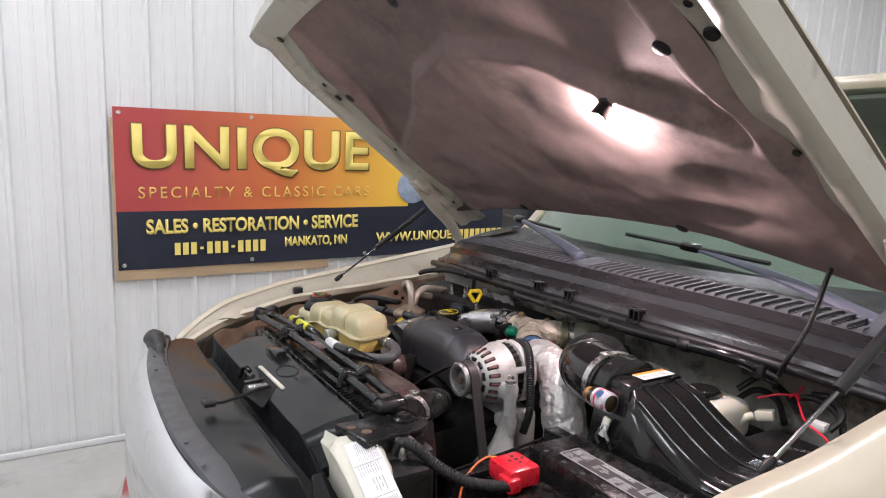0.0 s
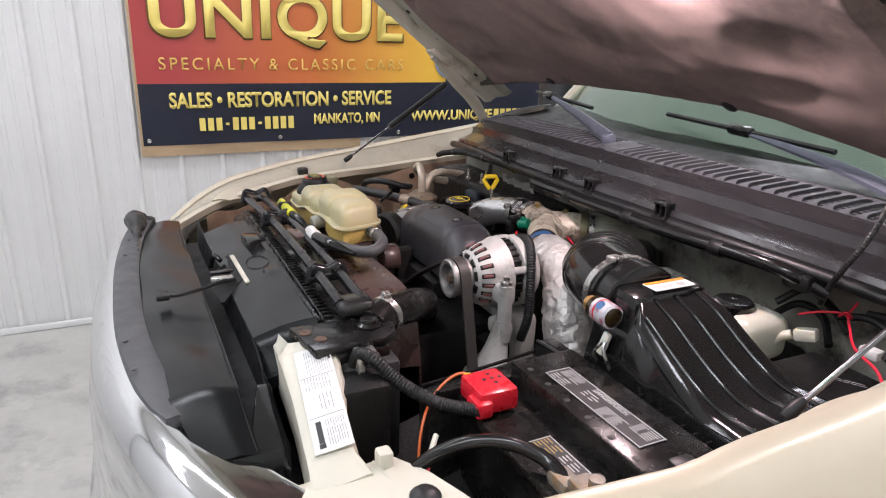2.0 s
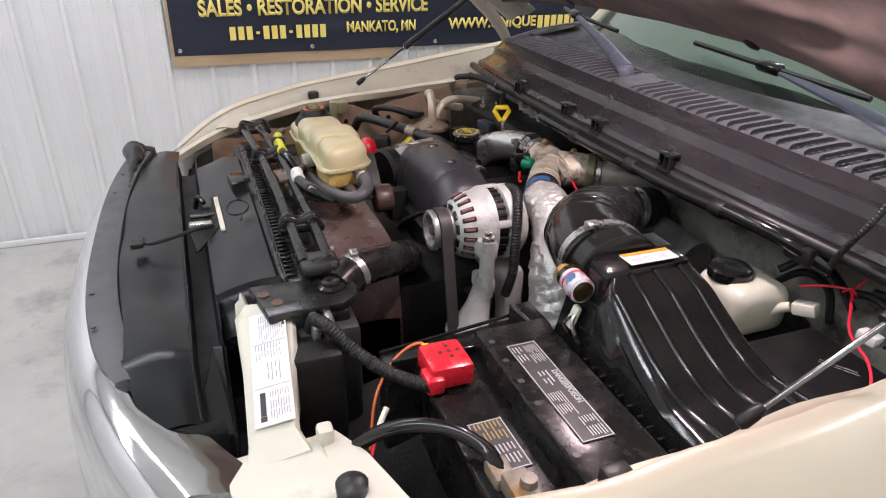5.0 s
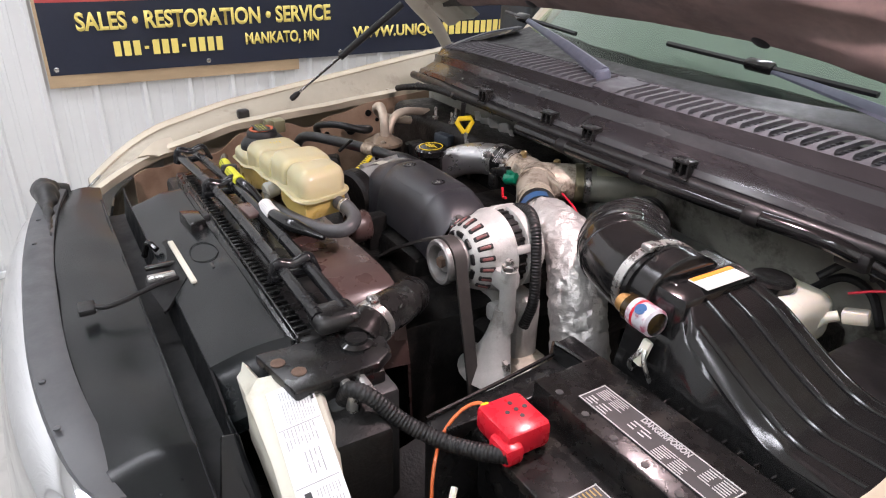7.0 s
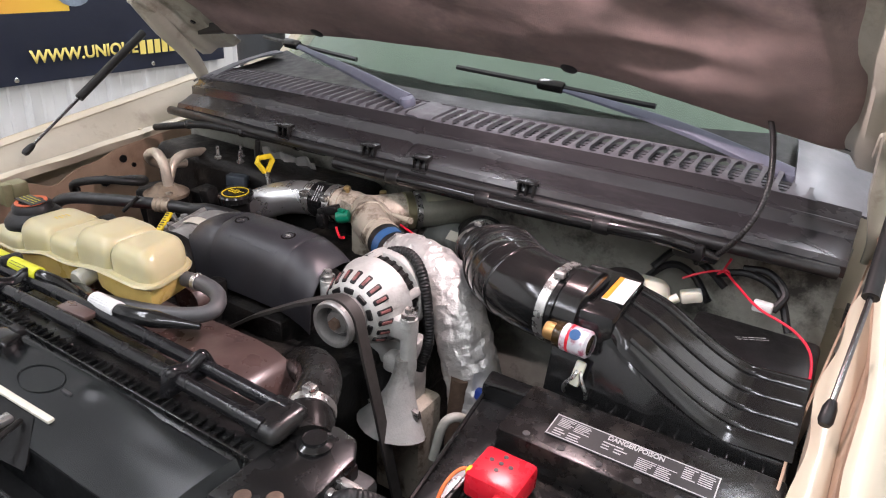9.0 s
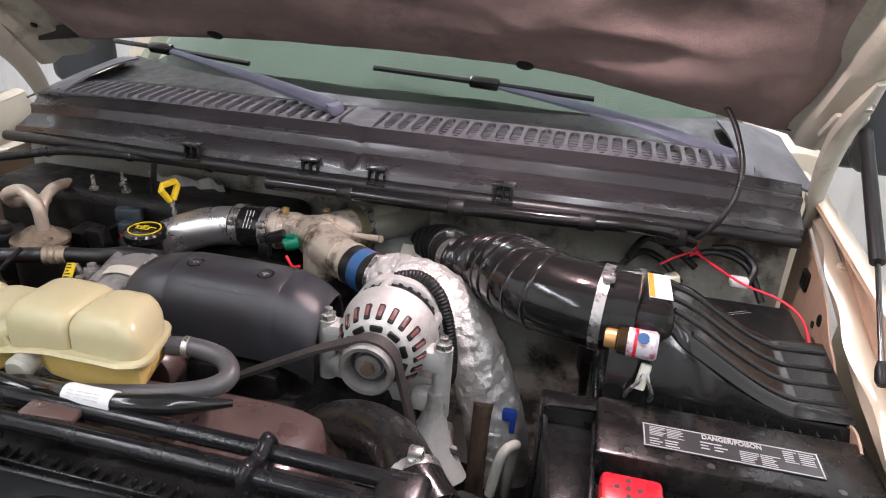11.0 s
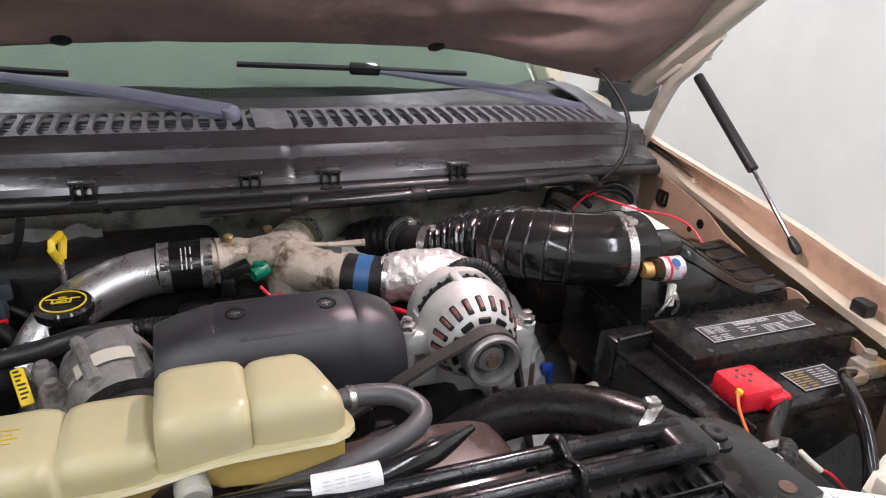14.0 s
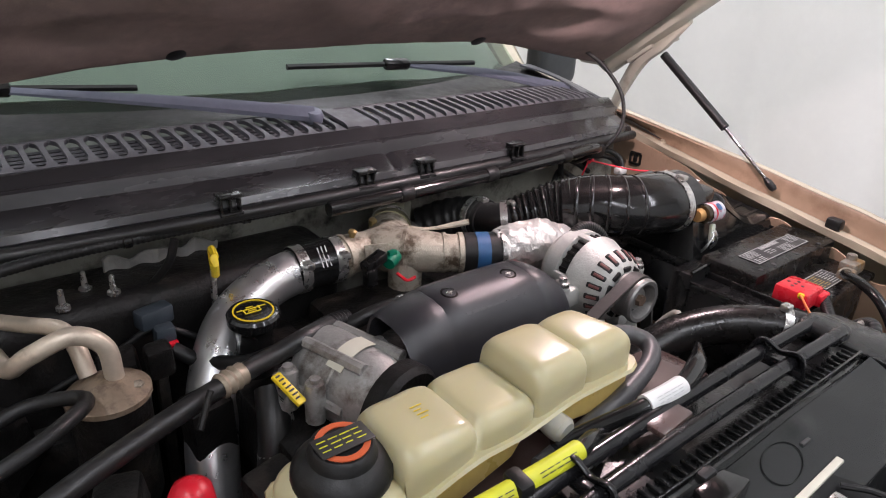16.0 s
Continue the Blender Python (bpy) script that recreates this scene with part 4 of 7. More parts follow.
for sx in (-1, 1):
    bm = B()
    sheet(bm, 14, 10, lambda u, v: (-0.02 + sx * (0.52 + 0.36 * u), front_y(0.55) + 0.0 + 0.16 * u ** 1.6 - 0.03 * math.sin(3.1 * v), 0.88 + 0.29 * v), 0.004)
    hl_ = part("headlamp", bm, LENS, truck, "clear headlamp lens")
    bm = B()
    sheet(bm, 8, 6, lambda u, v: (-0.02 + sx * (0.55 + 0.3 * u), front_y(0.55) + 0.07 + 0.16 * u ** 1.6 + 0.02 * math.sin(6 * v), 0.90 + 0.25 * v), 0.004)
    part("reflector", bm, CHROME, hl_)
bm = B()
secs = [[Vector((x - 0.02, -0.06 + 0.16 * (abs(x) / 0.95) ** 3 + dy, z)) for dy, z in ((0.1, 0.79), (-0.02, 0.80), (-0.05, 0.74), (-0.06, 0.62), (0.0, 0.52), (0.1, 0.5))] for x in (-0.98 + 0.07 * k for k in range(29))]
loft(bm, secs)
part("bumper", bm, CHROME, truck, "chrome front bumper")
bm = B()
for sx in (-1, 1):
    box(bm, (-0.02 + sx * 0.45, 0.25, 0.68), (0.1, 0.7, 0.12), 0.01)
part("frame_horns", bm, DARKBAY, truck)

# radiator shield: satin black moulding with a step, a fold and the latch opening
shield = thing("radiator_shield", (-0.02, 0.17, 1.2), "satin black plastic shield over the radiator support", "radiator cover")
bm = B()


def shield_front(u, v):
    x = -0.535 + 1.02 * u
    y0 = 0.022 + 0.85 * front_y(x + 0.02) - 0.03 * max(0, x - 0.4)
    y1 = 0.139 + 0.012 * x + 0.05 * max(0, abs(x) - 0.4)
    z = 1.214 + 0.006 * math.sin(v * 3.1) - 0.28 * max(0, x - 0.37) - 0.05 * max(0, -0.42 - x)
    dent = 0.008 * math.exp(-((x - 0.2) / 0.05) ** 2 - ((v - 0.75) / 0.2) ** 2)
    return (x, y0 + v * max(0.01, y1 - y0), z - dent + 0.004 * noise.noise(Vector((x * 8, v * 2, 0))))


sheet(bm, 80, 8, shield_front, 0.003)
part("front_sheet", bm, SHIELD, shield)
bm = B()
sheet(bm, 8, 8, lambda u, v: (0.483 + (0.0, 0.004, 0.008, 0.012, 0.03, 0.06, 0.09, 0.10, 0.102)[round(v * 8)], 0.075 + 0.10 * u - 0.02 * v * (1 - u), 1.182 + (0, -0.006, -0.02, -0.05, -0.06, -0.062, -0.066, -0.075, -0.11)[round(v * 8)]), 0.003)
part("end_flap", bm, SHIELD, shield, "folded-down end of the shield")
bm = B()


def channel(u, v):
    x = -0.44 + 0.92 * u
    y1 = 0.137 + 0.012 * x + 0.05 * max(0, abs(x) - 0.4)
    fall = 0.28 * max(0, x - 0.37)
    return (x, y1 + (0, 0.003, 0.006, 0.02, 0.036, 0.040, 0.041)[round(v * 6)], 1.213 - fall + (0.002, -0.012, -0.034, -0.036, -0.034, 0.0, 0.020 - 0.28 * max(0, x - 0.26))[round(v * 6)])


sheet(bm, 60, 6, channel, 0.003)
# own darker, duller black puts the channel's shade into its colour
part("channel", bm, mat("shaded_channel_black", (0.006, 0.0065, 0.007), 0.55, var=0.3, spec=0.25), shield, "deep channel across the shield, shade put into its black", angle=30)
bm = B()


def raised(u, v):
    x = (-0.345 + 0.03 * v) * (1 - u) + (0.262 + 0.030 * v) * u
    y = 0.179 + 0.012 * x + 0.100 * v
    z = 1.234 + 0.034 * v + 0.006 * math.sin(3.1 * v)
    if v > 0.93:
        z -= 0.012
    edge = 0.010 * max(0, 1 - u / 0.04)
    dome = 0.004 * math.exp(-((x - 0.06) / 0.02) ** 2 - ((v - 0.72) / 0.1) ** 2)
    return (x, y, z - edge + dome + 0.0035 * noise.noise(Vector((x * 7, v * 3, 5.0))))


sheet(bm, 60, 16, raised, 0.003)
rs = part("raised_sheet", bm, SHIELD, shield, angle=35)
bm = B()
sheet(bm, 6, 12, lambda u, v: Vector(raised(1, v)) + Vector(((0, 0.003, 0.012, 0.03, 0.05, 0.064, 0.066)[round(u * 6)], -0.002 * u, (0, -0.006, -0.016, -0.026, -0.034, -0.042, -0.06)[round(u * 6)])), 0.003)
part("end_facet", bm, SHIELD, rs, "sloped end of the raised sheet", angle=25)
bm = B()
box(bm, (0.045, 0.240, 1.262), (0.018, 0.005, 0.004), 0.0015)
part("slot", bm, INK, rs, "small dark slot")
bm = B()


def latch_hole(u, v):
    x = -0.114 + 0.205 * u
    back = 0.205 + 0.03 * (x + 0.11) if u < 0.7 else 0.210 - 0.050 * (u - 0.7) / 0.3
    front = 0.192 - 0.040 * min(1, u / 0.38) + 0.020 * max(0, u - 0.5)
    y = front + (back - front) * v
    return (x, y, 1.2195 + 0.0275 * min(1, max(0, (y - 0.150) / 0.052)))


# near-black sheet over the channel paints the shade of the latch opening
sheet(bm, 24, 6, latch_hole, 0.004)
part("latch_opening", bm, mat("recess_shade_black", (0.006, 0.006, 0.006), 0.5, var=0.3, spec=0.2), shield, "dark pointed sheet laid in place of the shaded latch opening")
bm = B()
tube(bm, [Vector(raised((x + 0.335) / 0.61, v)) + Vector((0, 0, 0.0012)) for x, v in ((-0.014 + 0.035 * math.cos(a), 0.60 + 0.19 * math.sin(a)) for a in [6.2832 * k / 28 for k in range(29)])], 0.0007, 6, 1, smooth_line=False)
part("emblem_ring", bm, SHIELD, rs, "faint raised oval")
bm = B()
box(bm, (-0.014, 0.2065, 1.2505), (0.158, 0.0085, 0.005), 0.0015, m=pose(0, 0, 0, 0, 0, 1.5).to_3x3())
part("edge_tape", bm, IVORY, shield, "white strip along the opening")
bm = B()
box(bm, (-0.03, 0.178, 1.242), (0.012, 0.046, 0.006), 0.002)
part("latch_bar", bm, GLOSS, shield)
part("latch_bar", box(B(), (0.01, 0.172, 1.243), (0.016, 0.04, 0.009), 0.003), STEEL, shield, "worn bright latch bar")
bm = B()
tube(bm, [(-0.115, 0.165, 1.225), (-0.10, 0.172, 1.252), (-0.085, 0.182, 1.245)], 0.005, 8)
part("latch_hook", bm, GLOSS, shield, "black latch hook")
bm = B()
tube(bm, [(0.03, 0.192, 1.246), (0.045, 0.165, 1.250), (0.055, 0.135, 1.247), (0.066, 0.110, 1.246), (0.068, 0.09, 1.244), (0.056, 0.078, 1.242)], 0.0035, 8)
lv = part("latch_lever", bm, MATTE, shield, "thin black bonnet-release lever")
bm = B()
box(bm, (0.054, 0.068, 1.241), (0.030, 0.022, 0.010), 0.003)
part("lever_pad", bm, MATTE, lv)
bm = B()
prism(bm, [(-0.150, 0.232), (-0.080, 0.237), (-0.090, 0.264), (-0.140, 0.264)], 1.252, 1.280, bev=0.004)
pt_ = part("push_tab", bm, GLOSS, shield)
bm = B()
box(bm, (-0.11, 0.268, 1.276), (0.022, 0.012, 0.012), 0.003)
part("tab_screw", bm, MATTE, pt_)
# folded side fin towards the wing
bm = B()
vs = [bm.verts.new(p) for p in ((0.352, 0.168, 1.206), (0.366, 0.186, 1.214), (0.470, 0.132, 1.150), (0.486, 0.186, 1.152), (0.474, 0.130, 1.120), (0.492, 0.184, 1.120), (0.352, 0.17, 1.08), (0.366, 0.19, 1.08), (0.474, 0.130, 1.05), (0.492, 0.184, 1.05))]
for f in ((0, 1, 3, 2), (2, 3, 5, 4), (0, 2, 4, 8, 6), (1, 7, 9, 5, 3), (4, 5, 9, 8), (0, 6, 7, 1), (6, 8, 9, 7)):
    bm.faces.new([vs[i] for i in f])
bmesh.ops.bevel(bm, geom=bm.edges[:], offset=0.003, segments=2, affect="EDGES", profile=0.5)
part("side_fin", bm, GLOSS, shield, "glossy folded side fin", smooth=False)
for x, y in ((-0.36, 0.022), (-0.25, 0.012), (0.18, 0.006), (0.28, 0.016)):
    bm = B()
    lathe(bm, [(0.004, 0), (0.004, 0.002), (0.001, 0.003)], (x, y, 1.2235), (0, 0, 1), 10)
    part("lip_screw", bm, GREY_LIP, shield)
bm = B()
box(bm, (-0.02, 0.20, 0.90), (1.1, 0.06, 0.36), 0.01)
box(bm, (-0.02, 0.30, 0.95), (0.95, 0.07, 0.55), 0.01)
part("radiator_core", bm, DARKBAY, truck, "black radiator and support")

# filler block added so the gap below the shield's end stays dark
bm = B()
box(bm, (0.47, 0.155, 1.03), (0.30, 0.13, 0.12), 0.012)
part("support_panel", bm, MATTE, truck, "black filler block added to darken the gap under the shield")

# pale end bracket of the radiator support with its big label
sup = thing("support_bracket", (0.45, 0.23, 1.1), "ivory moulded bracket carrying a large white label", "bracket")
bm = B()
rings = []
for x, y0, y1, z in ((0.285, 0.207, 0.222, 1.240), (0.334, 0.205, 0.226, 1.246), (0.341, 0.203, 0.270, 1.247), (0.37, 0.203, 0.283, 1.244), (0.43, 0.203, 0.276, 1.2245), (0.48, 0.200, 0.262, 1.208), (0.54, 0.196, 0.258, 1.189), (0.57, 0.19, 0.27, 1.175)):
    rings.append([Vector((x, y, zz)) for y, zz in ((y0, z - 0.07), (y0, z - 0.012), (y0 + 0.006, z - 0.0065), (y1 - 0.006, z + 0.006), (y1, z - 0.002), (y1, z - 0.07))])
loft(bm, rings)
part("arm", bm, IVORY, sup)
lm = frame_of((0.447, 0.238, 1.2245), (0.17, -0.015, -0.055), (0.009, 0.046, 0.011))
bm = B()
box(bm, (0, 0, 0), (0.178, 0.050, 0.0015), 0.0004)
for v in bm.verts:
    v.co = lm @ v.co
lab = part("label", bm, LABEL, sup, "large white printed label")


def Bx(m, cx, cy, w_, h_):
    bm = B()
    box(bm, (cx, cy, 0.0010), (w_, h_, 0.0004), 0)
    for v in bm.verts:
        v.co = m @ v.co
    return bm


GREYINK = mat("grey_small_print", (0.33, 0.33, 0.34), 0.5, var=0.1, bump=0.0)
for k, (cx, cy, w_, h_, r, sp) in enumerate(((-0.060, 0.004, 0.045, 0.034, 11, 3), (-0.022, -0.002, 0.025, 0.036, 9, 2), (0.012, 0.004, 0.03, 0.02, 4, 2), (0.062, 0.008, 0.042, 0.026, 8, 3))):
    bars("print", lm @ pose(cx, cy, 0.0009), w_, h_, r, GREYINK, lab, 0.4, k, 0.0003, sp)
for cx, cy, w_, h_ in ((-0.068, 0.0215, 0.016, 0.003), (0.058, -0.013, 0.034, 0.007), (0.079, -0.013, 0.007, 0.008)):
    part("print_block", Bx(lm, cx, cy, w_, h_), INK, lab, smooth=False)
for cx in (-0.036, 0.034):
    part("rule", Bx(lm, cx, 0, 0.0008, 0.046), GREYINK, lab, smooth=False)
bm = B()
rings = [[Vector((x, y, z)) for y, z in ((y0, 0.98), (y0, z1), (y1, z1 + 0.01), (y1, 0.98))] for x, y0, y1, z1 in ((0.54, 0.17, 0.30, 1.165), (0.60, 0.17, 0.325, 1.176), (0.66, 0.18, 0.340, 1.184), (0.72, 0.20, 0.355, 1.190), (0.775, 0.22, 0.365, 1.195))]
loft(bm, rings)
cpl = part("corner_plate", bm, IVORY, sup, "ivory corner plate")
bm = B()
sheet(bm, 10, 3, lambda u, v: (0.545 + 0.20 * u, 0.272 + 0.028 * u + 0.004 * v, 1.176 + 0.014 * u + (0, 0.002, 0.003, 0.001)[round(v * 3)]), 0.004)
part("plate_step", bm, IVORY, cpl)
bm = B()
box(bm, (0.555, 0.285, 1.178), (0.022, 0.02, 0.04), 0.005)
part("plate_tab", bm, IVORY, cpl)
bm = B()
lathe(bm, [(0.009, 0), (0.009, 0.012), (0.017, 0.014), (0.018, 0.03), (0.012, 0.036), (0.002, 0.037)], (0.66, 0.294, 1.175), (0, 0, 1), 16)
part("rubber_stop", bm, RUBBER, sup, "black rubber stop on a stud")

# ------------------------------------------------------------- engine bay
blk = thing("engine_block", (-0.08, 0.74, 0.62), "grimy black engine block deep in the bay", "engine")
for nm, c, d in (("crankcase", (-0.08, 0.74, 0.90), (0.52, 0.5, 0.5)), ("valve_cover", (-0.30, 0.78, 1.10), (0.15, 0.5, 0.12)), ("valve_cover", (0.15, 0.82, 1.08), (0.15, 0.42, 0.1)), ("front_case", (-0.08, 0.50, 1.0), (0.3, 0.06, 0.26)), ("intake_valley", (-0.08, 0.76, 1.15), (0.24, 0.36, 0.08))):
    part(nm, box(B(), c, d, 0.02), DARKBAY, blk)

# moulded engine cover
cov = thing("engine_cover", (-0.09, 0.65, 1.17), "charcoal moulded plastic engine cover with rounded front", "engine cover")
prof = [(0.722, 1.240), (0.719, 1.268), (0.712, 1.288), (0.702, 1.2985), (0.690, 1.3025), (0.660, 1.3035), (0.640, 1.300), (0.626, 1.291), (0.615, 1.277), (0.607, 1.260), (0.602, 1.243), (0.599, 1.222), (0.597, 1.200)]
stations = ((-0.216, 0.99, -0.024), (-0.212, 0.995, -0.020), (-0.185, 1, -0.009), (-0.152, 1, -0.001), (-0.148, 0.993, -0.0030), (-0.144, 1, 0.0004), (-0.12, 1, 0.0012), (-0.065, 1, 0.002), (-0.01, 1, 0.0012), (0.017, 1, 0.0), (0.021, 0.992, -0.003), (0.025, 1, -0.001), (0.045, 0.99, -0.007), (0.066, 0.97, -0.018), (0.080, 0.95, -0.029), (0.083, 0.94, -0.034))
bm = B()
sheet(bm, len(prof) - 1, len(stations) - 1, lambda u, v: (stations[round(v * (len(stations) - 1))][0], 0.65 + (prof[round(u * (len(prof) - 1))][0] - 0.65) * stations[round(v * (len(stations) - 1))][1],
      prof[round(u * (len(prof) - 1))][1] + stations[round(v * (len(stations) - 1))][2] * (1 - 0.5 * abs(u - 0.45))), 0.004)
cb = part("shell", bm, COVER, cov, angle=50)
bm = B()
box(bm, (-0.065, 0.662, 1.235), (0.22, 0.075, 0.09), 0.02)
part("foam_core", bm, DARKBAY, cov, "dark body under the shell")
for x in (-0.122, -0.012):
    bm = B()
    lathe(bm, [(0.0125, -0.004), (0.0125, 0.0012), (0.0100, 0.0016), (0.0095, -0.002), (0.002, -0.002)], (x, 0.659, 1.303), (0, -0.12, 1), 18)
    sc = part("screw_well", bm, GLOSS, cov)
    bm = B()
    box(bm, (x, 0.659, 1.304), (0.011, 0.0025, 0.003), 0.0008)
    box(bm, (x, 0.659, 1.3036), (0.0025, 0.011, 0.003), 0.0008)
    part("screw_cross", bm, STEEL, sc, "bright cross of the screw")
bars("raised_lettering", frame_of((-0.06, 0.6232, 1.2886), (1, 0, 0), (0, 0.78, 0.62)), 0.12, 0.010, 1, COVER, cov, 1.2, 3, 0.0003, 10)

# alternator
AX, AZ = 0.177, 1.251
alt = thing("alternator", (AX, 0.64, 1.15), "pale cast-aluminium alternator with slotted end frame", "alternator")
bm = B()
lathe(bm, [(0.020, 0.584), (0.030, 0.582), (0.032, 0.586), (0.041, 0.588), (0.047, 0.592), (0.053, 0.600), (0.0575, 0.610), (0.0605, 0.621), (0.0625, 0.633), (0.066, 0.641), (0.069, 0.648), (0.069, 0.654), (0.060, 0.656)], (AX, 0, AZ), (0, 1, 0), 48)
part("front_housing", bm, CAST, alt)
bm = B()
lathe(bm, [(0.056, 0.652), (0.0635, 0.655), (0.0635, 0.672), (0.056, 0.676)], (AX, 0, AZ), (0, 1, 0), 48)
stt = part("stator_ring", bm, MATTE, alt, "dark stator laminations")
for k in range(22):
    a = math.radians(-40 + 260 * k / 21)
    bm = B()
    box(bm, Vector((AX + 0.0635 * math.cos(a), 0.664, AZ + 0.0635 * math.sin(a))), (0.006, 0.018, 0.006), 0.0015, m=pose(0, 0, 0, 0, -math.degrees(a), 0).to_3x3())
    part("lamination_rib", bm, DARKBAY, stt)
bm = B()
lathe(bm, [(0.058, 0.673), (0.068, 0.677), (0.068, 0.700), (0.054, 0.716), (0.02, 0.720)], (AX, 0, AZ), (0, 1, 0), 40)
rh_ = part("rear_housing", bm, CAST, alt)
for a in (20, 100, 170):
    d = Vector((math.cos(math.radians(a)), 0, math.sin(math.radians(a))))
    bm = B()
    box(bm, Vector((AX, 0.665, AZ)) + d * 0.0645, (0.012, 0.030, 0.014), 0.004, m=pose(0, 0, 0, 0, -a, 0).to_3x3())
    part("bolt_boss", bm, CAST, rh_, "cast boss bridging the laminations")
WIND = mat("copper_red_winding", (0.20, 0.07, 0.065), 0.5, var=0.5, scale=90)
for k in range(15):
    a = math.radians(-38 + 256 * k / 14)
    d = Vector((math.cos(a), 0, math.sin(a)))
    m_ = frame_of((0, 0, 0), d * 0.44 + Vector((0, 0.898, 0)), Vector((-d.z, 0, d.x))).to_3x3()
    bm = B()
    box(bm, Vector((AX, 0.6065, AZ)) + d * 0.0540, (0.025, 0.0088, 0.0072), 0.0022, m=m_)
    sl = part("vent_slot", bm, MATTE, alt, "dark vent slot")
    bm = B()
    box(bm, Vector((AX, 0.6065, AZ)) + d * 0.0544, (0.017, 0.0048, 0.0088), 0.0012, m=m_)
    part("winding", bm, WIND, sl, "copper-red winding in the slot")
for k in range(10):
    a = math.radians(36 * k + 18)
    bm = B()
    d = Vector((math.cos(a), 0, math.sin(a)))
    box(bm, Vector((AX, 0.5888, AZ)) + d * 0.0395, (0.009, 0.018, 0.006), 0.0025, m=frame_of((0, 0, 0), d, Vector((-d.z, 0, d.x))).to_3x3())
    part("hub_opening", bm, MATTE, alt)
for dx, ye, z0, z1 in ((-0.087, 0.640, 1.17, 1.262), (0.082, 0.626, 1.15, 1.257)):
    bm = B()
    tube(bm, [(AX + dx, ye, z0), (AX + dx, ye, (z0 + z1) / 2), (AX + dx, ye, z1)], 0.0130, 14, 1)
    box(bm, (AX + dx * 0.80, ye + 0.002, z1 - 0.020), (0.05, 0.032, 0.034), 0.008)
    box(bm, (AX + dx * 0.80, ye + 0.002, z0 + 0.02), (0.05, 0.030, 0.03), 0.008)
    ear = part("mounting_ear", bm, CAST, alt)
    bm = B()
    lathe(bm, [(0.012, -0.002), (0.012, 0.008), (0.007, 0.009), (0.007, 0.016), (0.002, 0.017)], (AX + dx, ye, z1), (0, 0, 1), 6)
    part("ear_bolt", bm, STEEL, ear, "hex bolt head")
bm = B()
lathe(bm, [(0.009, 0.558), (0.017, 0.559), (0.018, 0.566), (0.026, 0.568), (0.0275, 0.552), (0.0285, 0.549), (0.034, 0.548), (0.0365, 0.551), (0.0365, 0.557), (0.0335, 0.559), (0.0335, 0.579), (0.0365, 0.581), (0.0365, 0.585), (0.02, 0.587), (0.02, 0.595)], (AX, 0, AZ), (0, 1, 0), 40)
pu = part("pulley", bm, mat("worn_grey_steel", (0.30, 0.29, 0.28), 0.42, 0.7, var=0.2, scale=40), alt, "worn steel pulley with an open cup", angle=30)
bm = B()
lathe(bm, [(0.001, 0.551), (0.009, 0.551), (0.010, 0.560)], (AX, 0, AZ), (0, 1, 0), 6)
part("pulley_nut", bm, RUST, pu, "rusty hub nut")
bm = B()
lathe(bm, [(0.0185, 0.5662), (0.0255, 0.5675)], (AX, 0, AZ), (0, 1, 0), 30, caps=False)
part("cup_floor", bm, INK, pu, "dark ring inside the cup")
# bracket under it
abk = thing("alternator_bracket", (AX, 0.62, 0.9), "pale flared cast bracket below the alternator", "bracket")
bm = B()
rings = []
for k in range(13):
    t = k / 12
    w_ = 0.013 + 0.050 * t ** 2.2
    cx, cy = AX + 0.078 - 0.010 * t, 0.622 - 0.030 * t ** 2
    rings.append([Vector((cx + w_ * math.cos(a), cy + (0.014 + 0.016 * t) * math.sin(a) + 0.012 * t * math.cos(a) ** 2, 1.190 - 0.120 * t)) for a in [6.2832 * i / 20 for i in range(20)]])
loft(bm, rings)
part("flare", bm, CAST, abk, angle=30)
part("web", box(B(), (AX - 0.02, 0.688, 1.10), (0.17, 0.05, 0.16), 0.012), CAST, abk)
part("foot", box(B(), (AX + 0.02, 0.688, 0.97), (0.14, 0.07, 0.2), 0.012), CASTDIRT, abk)
for dx, z in ((0.03, 1.09), (0.105, 1.10)):
    bm = B()
    lathe(bm, [(0.012, 0), (0.012, 0.008), (0.004, 0.010), (0.001, 0.010)], (AX + dx, 0.616, z), (0, -1, 0), 6)
    part("bracket_bolt", bm, STEEL, abk)
# serpentine belt
bm = B()
path = [(-0.10, 1.125), (0.0, 1.195), (0.10, 1.252)]
for k in range(9):
    a = math.radians(125 - 118 * k / 8)
    path.append((AX + 0.0340 * math.cos(a), AZ + 0.0340 * math.sin(a)))
path += [(AX + 0.050, 1.19), (AX + 0.068, 1.12), (AX + 0.09, 1.03), (AX + 0.11, 0.95)]
rings = []
for i, (x, z) in enumerate(path):
    ax, az = path[max(0, i - 1)]
    bx, bz = path[min(len(path) - 1, i + 1)]
    t_ = Vector((bx - ax, 0, bz - az)).normalized()
    nn = Vector((-t_.z, 0, t_.x))
    c = Vector((x, 0, z))
    rings.append([c + nn * o + Vector((0, y, 0)) for o, y in ((0, 0.559), (0.005, 0.559), (0.005, 0.579), (0, 0.579))])
loft(bm, rings)
solo("drive_belt", bm, BELT, "worn grey-black ribbed drive belt", "belt")
for x, z, r in ((-0.14, 1.10, 0.055), (0.34, 0.95, 0.045)):
    bm = B()
    lathe(bm, [(0.02, 0.552), (r - 0.005, 0.555), (r, 0.56), (r, 0.58), (0.03, 0.59), (0.03, 0.62)], (x, 0, z), (0, 1, 0), 28)
    solo("idler_pulley", bm, DARKBAY, "dark idler pulley behind the fan shroud", "pulley", "idler pulleys")

